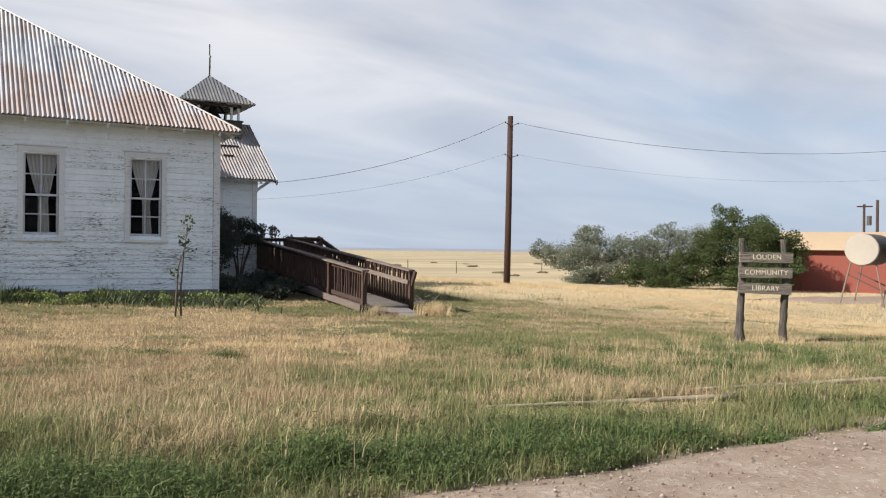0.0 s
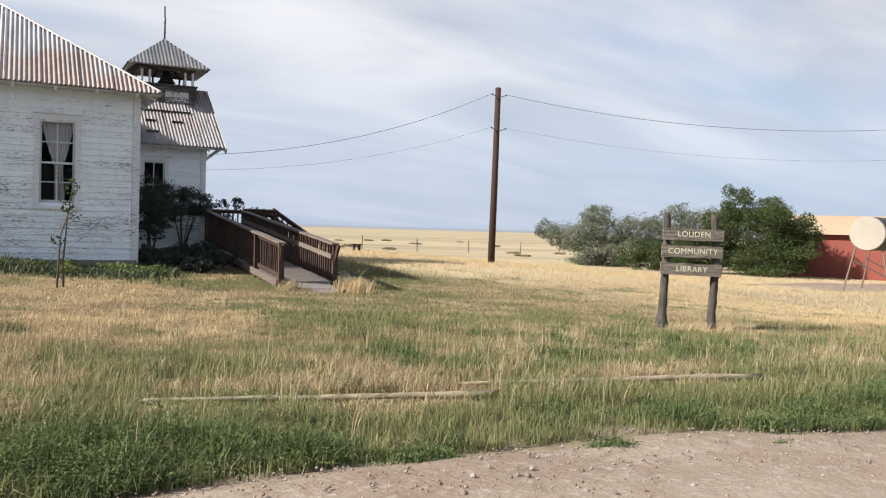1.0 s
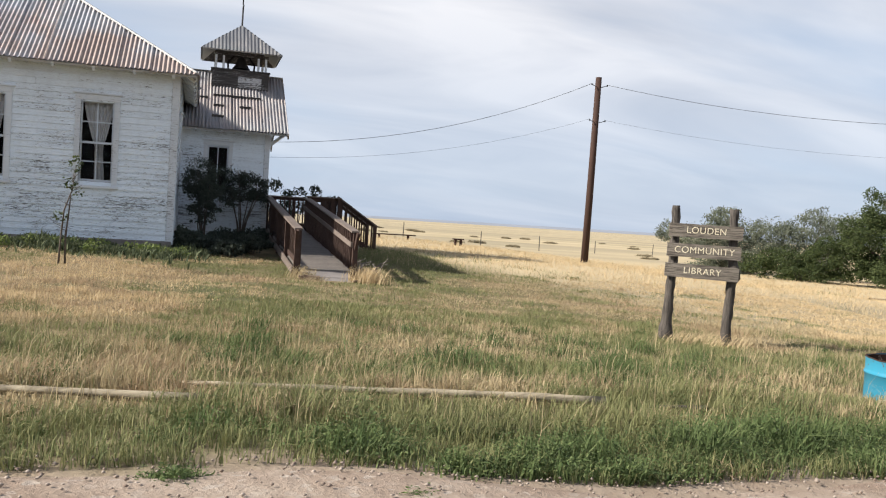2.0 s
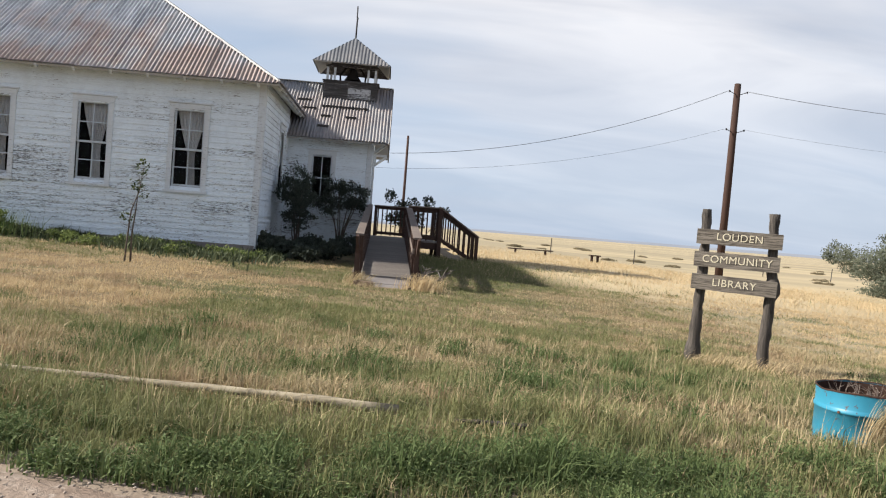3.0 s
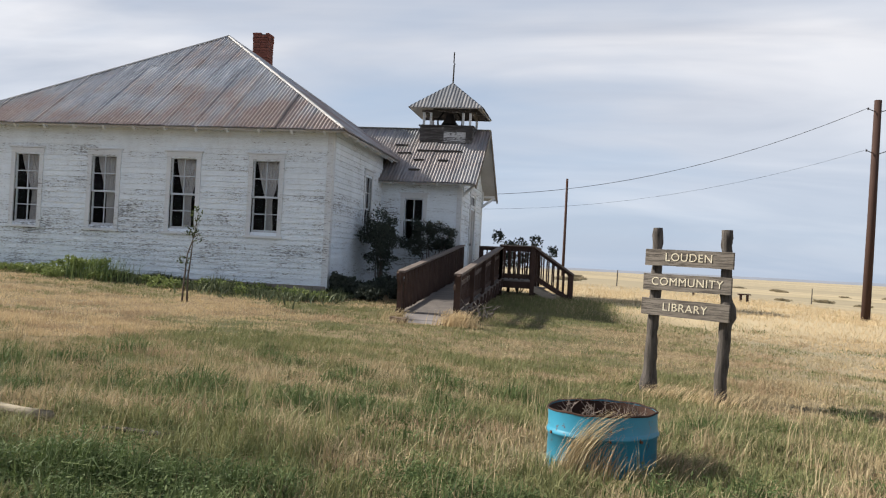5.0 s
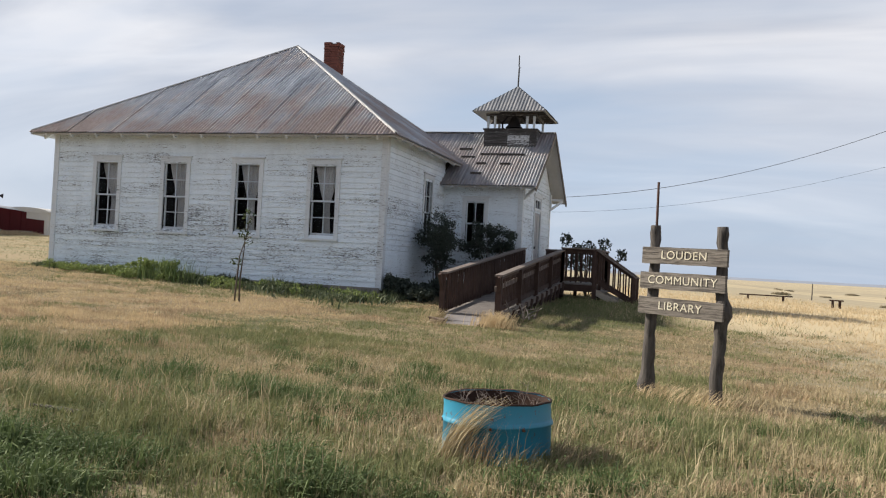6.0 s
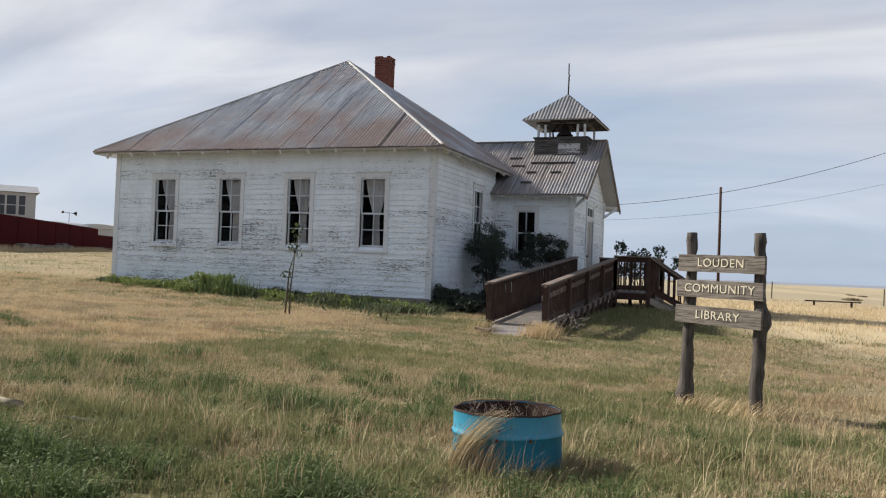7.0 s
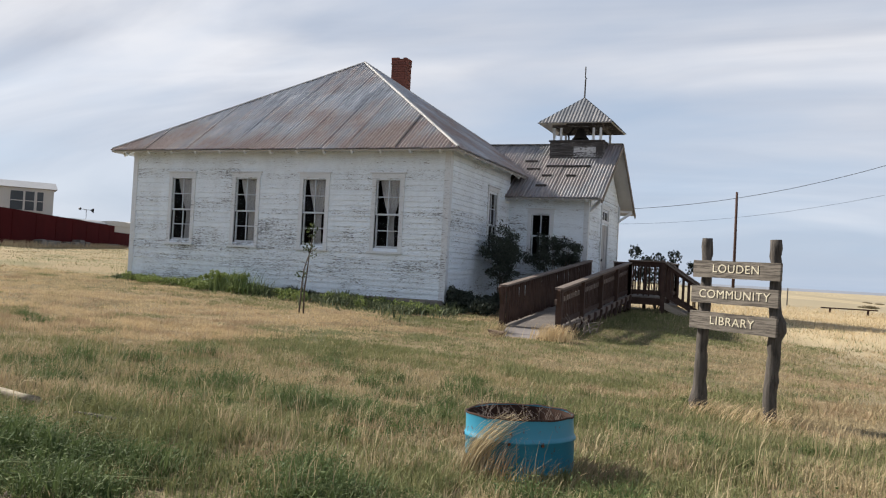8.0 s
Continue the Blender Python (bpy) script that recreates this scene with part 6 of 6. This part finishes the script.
tuft("post_grass", "straw tuft round the sign's other post", 6.84, -8.98, 340, 0.16, 0.08, 0.24, 0.5, 0.0, GOLD)
tuft("ramp_grass", "golden grass tuft beside the ramp's foot", 3.42, -3.4, 700, 0.16, 0.14, 0.38, 0.25, -0.05, GOLD, 0.010)
tuft("ramp_grass", "straw-coloured grass along the slab's edge", 2.42, -3.7, 220, 0.14, 0.06, 0.18, 0.3, -0.1, STRAW, 0.009)
tuft("ramp_grass", "golden grass tuft at the other side of the ramp's foot", 2.25, -3.1, 200, 0.12, 0.15, 0.32, 0.35, -0.1, STRAW, 0.012)


def build_stalks():
    """Dead plants standing in the barrel."""
    bm = shape()
    for k in range(34):
        a, r = random.uniform(0, 6.28), 0.25 * math.sqrt(random.random())
        p = Vector((KX + r * math.cos(a), KY + r * math.sin(a), 0.88))
        q = p + Vector((random.uniform(-0.09, 0.09), random.uniform(-0.09, 0.09), random.uniform(0.07, 0.19)))
        tube(bm, [p, p.lerp(q, 0.5) + Vector((0.01, 0, 0)), q], [0.0025, 0.002, 0.001], 4)
        for j in range(3):
            s = p.lerp(q, random.uniform(0.4, 0.9))
            tube(bm, [s, s + Vector((random.uniform(-0.05, 0.05), random.uniform(-0.05, 0.05), random.uniform(0.01, 0.05)))], [0.002, 0.001], 3)
    single("dead_stalks", bm, RAILTOP, "brittle dead plant stalks standing in the barrel", "plant", kind="stuff")


build_stalks()


def build_sapling():
    x, y = -1.6, -3.4
    z = gz(x, y)
    sap = thing("sapling", (x, y, z), "thin two-stemmed sapling, nearly bare, a few yellow-green leaves at the top", "tree")
    for dx, pts in ((0, ((0, 0), (0.02, 0.45), (0.05, 0.9), (0.16, 1.25), (0.20, 1.62))), (1, ((0.10, 0), (0.09, 0.5), (0.12, 0.85), (0.14, 1.15)))):
        bm = shape()
        tube(bm, [(x + a, y + 0.01 * i, z - 0.05 + h) for i, (a, h) in enumerate(pts)], [0.017, 0.015, 0.012, 0.009, 0.005][:len(pts)], 8)
        part("stem", bm, BARK, sap, smooth=True)
    for k in range(9):
        bm = shape()
        h = random.uniform(0.5, 1.5)
        s = Vector((x + 0.04 + 0.09 * h, y, z + h))
        tube(bm, [s, s + Vector((random.uniform(-0.22, 0.22), random.uniform(-0.15, 0.15), random.uniform(0.02, 0.2)))], [0.006, 0.002], 5)
        part("twig", bm, BARK, sap)
    ob = new("crown", leaf_cloud("crown", [(x + 0.2, y, z + 1.6, 0.13, 0.1, 0.17), (x + 0.12, y, z + 1.3, 0.12, 0.1, 0.14), (x + 0.27, y, z + 1.15, 0.1, 0.1, 0.08), (x, y, z + 0.75, 0.12, 0.1, 0.1)], 150, 0.05, GREENLEAF, 0.2))
    ob.parent, ob.matrix_parent_inverse = sap, place_of(sap).inverted()


build_sapling()

# ---- logs, stones and brush ----
for a, b, r, mat in (((-2.32, -12.95), (-1.9, -13.05), 0.022, LOGWOOD), ((-1.56, -12.94), (0.56, -13.44), 0.02, LOGWOOD), ((0.45, -13.02), (2.83, -13.48), 0.022, LOGWOOD), ((3.12, -13.48), (3.5, -13.5), 0.014, POSTWOOD)):
    bm = shape()
    pts = []
    top = max(gz(a[0], a[1]), gz(b[0], b[1]), gz((a[0] + b[0]) / 2, (a[1] + b[1]) / 2))
    for i in range(13):
        f = i / 12
        x, y = a[0] + (b[0] - a[0]) * f, a[1] + (b[1] - a[1]) * f
        pts.append((x, y + 0.012 * math.sin(f * 5), 0.35 * gz(x, y) + 0.65 * top + r + (0.0 if a[0] < -0.5 else 0.027)))
    tube(bm, pts, [r * (0.55 + 0.06 * i + 0.08 * math.sin(i * 2.1)) for i in range(13)], 12)
    for v in bm.verts:
        v.co += Vector((0, noise.noise(v.co * 5), noise.noise(v.co * 5 + Vector((3, 0, 0))))) * 0.006
    single("fallen_log", bm, mat, "bleached fallen rail lying in the grass", "log", "rails in the grass", True)


def build_stones():
    n = 5200
    x = rng.uniform(-9, 11, n)
    d = np.abs(rng.normal(0, 1.0, n))
    y = -14.62 - 0.17 * np.exp(-((x - 2.1) / 0.8) ** 2) + 0.10 * np.sin(x * 0.9 + 1) - d + 0.12
    s = rng.uniform(0.003, 0.011, n) * np.where(rng.uniform(0, 1, n) < 0.03, 1.8, 1)
    z = ground_of(x, y) + np.where(d > 0.3, 0.045, 0.02) + s * 0.2
    oct_ = np.array([(1, 0, 0), (-1, 0, 0), (0, 1, 0), (0, -1, 0), (0, 0, 0.7), (0, 0, -0.7)], float)
    v = oct_[None] * s[:, None, None] * rng.uniform(0.6, 1.4, (n, 6, 1)) + np.stack((x, y, z), 1)[:, None]
    f = np.array([(0, 2, 4), (2, 1, 4), (1, 3, 4), (3, 0, 4), (2, 0, 5), (1, 2, 5), (3, 1, 5), (0, 3, 5)])
    idx = (np.arange(n)[:, None, None] * 6 + f[None]).reshape(-1)
    m = Nodes("road_stones", 0.9)
    mat = m.done(m.mix(m.island(), (0.36, 0.31, 0.265), (0.17, 0.125, 0.10)))
    tagged(new("loose_gravel", mesh_from("loose_gravel", v.reshape(-1, 3), np.full(n * 8, 3), idx, mat)), "loose pale and reddish stones on the road", "gravel", "", "stuff")


build_stones()
bm = shape()
for k in range(16):
    p = Vector((3.55 + random.uniform(-0.2, 0.3), -2.4 + random.uniform(-0.3, 0.9), 0.75))
    q = p + Vector((random.uniform(-0.3, 0.5), random.uniform(-0.5, 0.3), random.uniform(0.05, 0.35)))
    tube(bm, [p, p.lerp(q, 0.5) + Vector((0, 0, 0.04)), q], [0.014, 0.011, 0.004], 6)
single("dead_branches", bm, GREYWOOD, "grey dead branches heaped beside the ramp", "branches", kind="stuff")

# ---- the yard beyond the sign: shed, tanks and far poles ----
REDWALL = plain("faded_red_siding", (0.24, 0.072, 0.054), (0.20, 0.058, 0.045), 2, 0.8)
PINK = plain("faded_pink_siding", (0.46, 0.27, 0.22), (0.40, 0.23, 0.19), 2, 0.8)
TANROOF = plain("tan_metal_roof", (0.52, 0.40, 0.27), (0.44, 0.33, 0.22), 2, 0.6, 0.1)
CREAM = plain("cream_tank_paint", (0.37, 0.34, 0.295), (0.31, 0.28, 0.24), 3, 0.6)
LEGS = plain("brown_pipe_leg", (0.20, 0.16, 0.13), (0.13, 0.10, 0.08), 5, 0.7)
TANKSHELL = plain("dark_tank_shell", (0.10, 0.085, 0.075), (0.07, 0.06, 0.055), 3, 0.6, 0.2)


def build_shed():
    o = Vector((33.0, 12.6))
    al, dp = Vector((0.57, -0.82)).normalized(), Vector((0.82, 0.57)).normalized()
    z0 = -0.5
    shed = thing("red_shed", (o.x + al.x * 6, o.y + al.y * 6, gz(o.x, o.y)), "long red shed with a tan ribbed metal roof", "shed")

    def at(a, d, z):
        p = o + al * a + dp * d
        return Vector((p.x, p.y, z))

    def block(bm, a0, a1, d0, d1, zz0, zz1):
        vs = [bm.verts.new(at(a, d, z)) for a in (a0, a1) for d in (d0, d1) for z in (zz0, zz1)]
        for f in ((0, 1, 3, 2), (4, 6, 7, 5), (0, 4, 5, 1), (2, 3, 7, 6), (0, 2, 6, 4), (1, 5, 7, 3)):
            bm.faces.new([vs[i] for i in f])
    bm = shape()
    block(bm, -0.6, 8.2, 0, 6, z0, 2.08)
    part("wall", bm, REDWALL, shed)
    bm = shape()
    block(bm, 8.22, 16, -0.4, 6, z0, 2.06)
    part("wall", bm, PINK, shed, "faded pink end bay")
    for k in range(8):
        bm = shape()
        d0, d1 = -0.35 + k * 0.41, -0.35 + (k + 1) * 0.41 - 0.01
        zz = 2.09 + k * 0.125
        vs = [bm.verts.new(at(a, d, z)) for a, d, z in ((-0.8, d0, zz), (16.3, d0, zz), (16.3, d1, zz + 0.12), (-0.8, d1, zz + 0.12), (-0.8, d0, zz + 0.03), (16.3, d0, zz + 0.03), (16.3, d1, zz + 0.15), (-0.8, d1, zz + 0.15))]
        for f in ((0, 3, 2, 1), (4, 5, 6, 7), (0, 1, 5, 4), (1, 2, 6, 5), (2, 3, 7, 6), (3, 0, 4, 7)):
            bm.faces.new([vs[i] for i in f])
        part("roof_panel", bm, TANROOF, shed)
    bm = shape()
    vs = [bm.verts.new(at(a, d, z)) for a, d, z in ((-0.8, 2.9, 3.08), (16.3, 2.9, 3.08), (16.3, 6.3, 2.1), (-0.8, 6.3, 2.1), (-0.8, 2.9, 3.0), (16.3, 2.9, 3.0), (16.3, 6.3, 2.02), (-0.8, 6.3, 2.02))]
    for f in ((0, 1, 2, 3), (7, 6, 5, 4), (0, 4, 5, 1), (1, 5, 6, 2), (2, 6, 7, 3), (3, 7, 4, 0)):
        bm.faces.new([vs[i] for i in f])
    part("back_roof", bm, TANROOF, shed)


def build_tank(cx, cy):
    c, ax = Vector((cx, cy, 2.1)), Vector((0.93, 0.36, 0)).normalized()
    side = Vector((-ax.y, ax.x, 0))
    tank = thing("fuel_tank", (cx, cy, gz(cx, cy)), "round farm fuel tank with a cream end on a splayed stand", "tank", "fuel tanks")
    bm = shape()
    tube(bm, [c + ax * d for d in (0.0, 0.03, 2.4)], [0.585, 0.60, 0.60], 32)
    part("shell", bm, TANKSHELL, tank, smooth=False)
    bm = shape()
    tube(bm, [c - ax * 0.05, c - ax * 0.004], [0.57, 0.60], 32)
    part("end_cap", bm, CREAM, tank, "cream-painted round end")
    for d in (0.25, 2.1):
        for s in (-1, 1):
            p = c + ax * d + side * s * 0.42 + Vector((0, 0, -0.42))
            q = c + ax * (d + (-0.2 if d < 1 else 0.2)) + side * s * 0.78
            q.z = gz(q.x, q.y) - 0.1
            bm = shape()
            tube(bm, [p, q], 0.03, 8)
            part("leg", bm, LEGS, tank)
        bm = shape()
        a, b = c + ax * d + side * 0.6, c + ax * d - side * 0.6
        tube(bm, [a + Vector((0, 0, -0.9)), b + Vector((0, 0, -1.5))], 0.025, 6)
        part("brace", bm, TANKSHELL, tank)


build_shed()
build_tank(24.24, 1.29)
build_tank(25.0, 0.12)
build_pole(54.0, 19.9, 5.9, 0.12, 0.10, "distant dark utility pole behind the shed", "far poles", False)
armed = build_pole(61.6, 26.0, 6.1, 0.12, 0.10, "distant utility pole with a short crossarm behind the shed", "far poles", False)
bm = shape()
beam(bm, (61.2, 26.4, 5.9), (62.0, 25.5, 5.9), 0.1, 0.12)
part("crossarm", bm, POLEWOOD, armed)
bm = shape()
tube(bm, [(61.85, 25.7, 4.3), (61.85, 25.7, 5.1)], 0.2, 10)
part("transformer", bm, TANKSHELL, armed)

# ---- out on the prairie ----


def build_bench(x, y, w, h, label, kind_name, inset=0.12):
    z = gz(x, y)
    b = thing(kind_name, (x, y, z), label, kind_name.replace("_", " "))
    bm = shape()
    box(bm, x - w / 2, x + w / 2, y - 0.12, y + 0.12, z + h - 0.05, z + h)
    part("top", bm, POLEWOOD, b)
    for s in (-1, 1):
        bm = shape()
        box(bm, x + s * (w / 2 - inset) - 0.04, x + s * (w / 2 - inset) + 0.04, y - 0.08, y + 0.08, z - 0.05, z + h - 0.051)
        part("leg", bm, POLEWOOD, b)


build_bench(12.0, 18.7, 0.5, 0.34, "small dark wooden bench out in the dry grass", "bench")
build_bench(9.6, 21.45, 2.15, 0.24, "long low wooden rail on two posts in the dry grass", "hitching_rail", 0.36)
for k in range(14):
    x, y = -9.4 + k * 5.6 + random.uniform(-0.4, 0.4), 24.0 + k * 2.25
    bm = shape()
    z = gz(x, y)
    tube(bm, [(x, y, z - 0.2), (x + random.uniform(-0.05, 0.12), y, z + random.uniform(0.8, 1.05))], [0.032, 0.028], 7)
    single("fence_post", bm, POSTWOOD, "thin grey fence post out on the prairie", "post", "prairie fence posts")
blobs = []
for k in range(64):
    a, r = random.uniform(radians(15), radians(100)), random.uniform(40, 130)
    x, y = 2 + r * math.cos(a), -10 + r * math.sin(a)
    s = random.uniform(0.2, 0.5)
    blobs.append((x, y, gz(x, y) + s * 0.18, s * 1.8, s * 1.3, s * 0.35))
tagged(new("sagebrush", leaf_cloud("sagebrush", blobs, 34000, 0.12, SAGE, 0.02)), "scattered dark sagebrush on the prairie", "brush", "", "stuff")

# ---- on the rise: red wagon wall, white home and sheds ----
DARKRED = plain("dark_red_steel", (0.075, 0.010, 0.011), (0.05, 0.008, 0.009), 1.5, 0.95)
DARKRED.node_tree.nodes["Principled BSDF"].inputs["Specular IOR Level"].default_value = 0.03
OFFWHITE = plain("off_white_siding", (0.56, 0.54, 0.50), (0.50, 0.48, 0.45), 2, 0.7)
GREYROOF = plain("grey_shed_roof", (0.33, 0.34, 0.36), (0.27, 0.28, 0.30), 2, 0.6)


def build_wagon():
    a, b = Vector((-30.5, 14.0, 0)), Vector((-55.3, 50.6, 0))
    d = (b - a).normalized()
    n = Vector((-d.y, d.x, 0))
    za, zb = gz(a.x, a.y), gz(b.x, b.y)
    wagon = thing("red_freight_wagon", (a + b) / 2 + Vector((0, 0, (za + zb) / 2)), "long dark red steel freight wagon standing on the rise", "wagon")
    ln = (b - a).length

    def plate(name, f0, f1, z0, z1, thick, off):
        bm = shape()
        p, q = a + d * f0, a + d * f1
        vs = []
        for c in (p, q):
            g = za + (zb - za) * ((c - a).length / ln)
            for o in (off, off + thick):
                for z in (z0, z1):
                    vs.append(bm.verts.new(Vector((c.x, c.y, g + z)) + n * o))
        for f in ((0, 1, 3, 2), (4, 6, 7, 5), (0, 4, 5, 1), (2, 3, 7, 6), (0, 2, 6, 4), (1, 5, 7, 3)):
            bm.faces.new([vs[i] for i in f])
        return part(name, bm, DARKRED, wagon)
    for o in (0, 2.4):
        plate("side_plate", 0, ln - 10, 0.25, 2.0, 0.08, o)
        plate("side_plate", ln - 9.9, ln, 0.25, 1.45, 0.08, o)
    plate("end_plate", 0, 0.08, 0.3, 1.95, 2.3, 0.09)
    plate("end_plate", ln - 0.08, ln, 0.3, 1.4, 2.3, 0.09)
    plate("sill_beam", 0, ln, 0.1, 0.3, 0.2, -0.03)
    for k in range(7):
        f = (k + 0.5) / 7 * (ln - 10)
        plate("rib", f - 0.05, f + 0.05, 0.3, 1.9, 0.02, -0.022)


def build_home():
    c, al = Vector((-47.5, 33.2, 0)), Vector((-0.62, -0.78, 0)).normalized()
    dp = Vector((al.y, -al.x, 0))
    if dp.x > 0:
        dp = -dp
    z0 = gz(c.x, c.y)
    home = thing("mobile_home", (c.x, c.y, z0), "off-white mobile home with a row of dark windows", "house")

    def block(name, a0, a1, d0, d1, zz0, zz1, mat, parent, label=""):
        bm = shape()
        vs = []
        for a in (a0, a1):
            for d in (d0, d1):
                for z in (zz0, zz1):
                    p = c + al * a + dp * d
                    vs.append(bm.verts.new((p.x, p.y, z)))
        for f in ((0, 1, 3, 2), (4, 6, 7, 5), (0, 4, 5, 1), (2, 3, 7, 6), (0, 2, 6, 4), (1, 5, 7, 3)):
            bm.faces.new([vs[i] for i in f])
        return part(name, bm, mat, parent, label)
    block("body", 0, 14, 0, 4, z0 - 0.2, 6.5, OFFWHITE, home)
    bm = shape()
    pts = [(a, d, z) for a in (-0.25, 14.2) for d, z in ((-0.25, 6.503), (2, 7.15), (4.25, 6.503))]
    vs = [bm.verts.new((c + al * a + dp * d) + Vector((0, 0, z))) for a, d, z in pts]
    for f in ((0, 1, 2), (5, 4, 3), (0, 3, 4, 1), (1, 4, 5, 2), (0, 2, 5, 3)):
        bm.faces.new([vs[i] for i in f])
    part("roof", bm, GREYROOF, home)
    dark = plain("dark_window_pane", (0.06, 0.07, 0.08), (0.04, 0.045, 0.05), 3, 0.2)
    for a0, a1 in ((0.75, 1.2), (1.4, 2.05), (2.2, 3.1), (7, 8.2)):
        win = block("window", a0 - 0.08, a1 + 0.08, -0.05, -0.003, 4.65, 6.3, OFFWHITE, home)
        block("pane", a0, a1, -0.06, -0.052, 4.73, 6.22, dark, win)
        block("window_bar", a0, a1, -0.075, -0.062, 5.44, 5.50, OFFWHITE, win)


def build_far_sheds():
    for x, y, w, h, mat, label in ((-68.6, 57.0, 6.0, 4.8 - gz(-68.6, 57), GREYROOF, "far low shed with a rounded grey roof"), (-65.0, 60.0, 7.0, 4.75 - gz(-65, 60), OFFWHITE, "far low pale shed")):
        z = gz(x, y)
        shed = thing("far_shed", (x, y, z), label, "shed", "far sheds")
        bm = shape()
        box(bm, x - w / 2, x + w / 2, y - 2, y + 2, z - 0.3, z + h)
        part("wall", bm, OFFWHITE, shed)
        bm = shape()
        ring = [(math.cos(math.pi * k / 10), math.sin(math.pi * k / 10)) for k in range(11)]
        a = [bm.verts.new((x + w / 2 * 1.05 * u, y - 2.1, z + h + 0.003 + 0.6 * v)) for u, v in ring]
        b = [bm.verts.new((x + w / 2 * 1.05 * u, y + 2.1, z + h + 0.003 + 0.6 * v)) for u, v in ring]
        bm.faces.new(a[::-1]); bm.faces.new(b)
        for k in range(11):
            j = (k + 1) % 11
            bm.faces.new((a[k], a[j], b[j], b[k]))
        part("roof", bm, mat, shed)



def build_vane():
    x, y = -69.0, 58.0
    vane = thing("weather_vane", (x, y, gz(x, y)), "small dark weather vane on a thin mast above the sheds", "weather vane")
    bm = shape()
    tube(bm, [(x, y, gz(x, y) - 0.2), (x, y, 6.6)], [0.05, 0.025], 6)
    part("mast", bm, IRON, vane)
    bm = shape()
    tube(bm, [(x - 1.0, y, 6.68), (x + 1.0, y, 6.5)], 0.03, 6)
    part("boom", bm, IRON, vane)
    bm = shape()
    vs = [bm.verts.new(p) for d in (-0.02, 0.02) for p in ((x + 0.55, y + d, 6.55), (x + 1.15, y + d, 6.75), (x + 1.1, y + d, 6.2))]
    for f in ((0, 1, 2), (5, 4, 3), (0, 3, 4, 1), (1, 4, 5, 2), (2, 5, 3, 0)):
        bm.faces.new([vs[i] for i in f])
    part("tail", bm, IRON, vane)
    bm = shape()
    tube(bm, [(x - 1.15, y, 6.70), (x - 0.95, y, 6.68)], [0.10, 0.16], 10)
    part("nose", bm, IRON, vane)


JUNK = plain("pale_scrap", (0.34, 0.31, 0.27), (0.10, 0.09, 0.085), 5, 0.8)
for k in range(14):
    f = random.uniform(0.15, 0.75)
    x, y = -30.5 - 24.8 * f + 1.4, 14.0 + 36.6 * f - 0.9
    z, s = gz(x, y), random.uniform(0.15, 0.38)
    bm = shape()
    vs = box(bm, x - s, x + s, y - s * 0.7, y + s * 0.7, z - 0.05, z + s * random.uniform(0.8, 1.5))
    for v in vs:
        v.co += Vector((random.uniform(-1, 1), random.uniform(-1, 1), random.uniform(-0.3, 0.3))) * s * 0.3
    bmesh.ops.bevel(bm, geom=bm.edges[:], offset=s * 0.12, segments=1, affect="EDGES")
    single("scrap_lump", bm, JUNK, "lump of pale and dark scrap lying beside the red wagon", "scrap", "scrap beside the wagon")
build_vane()
build_wagon()
build_home()
build_far_sheds()
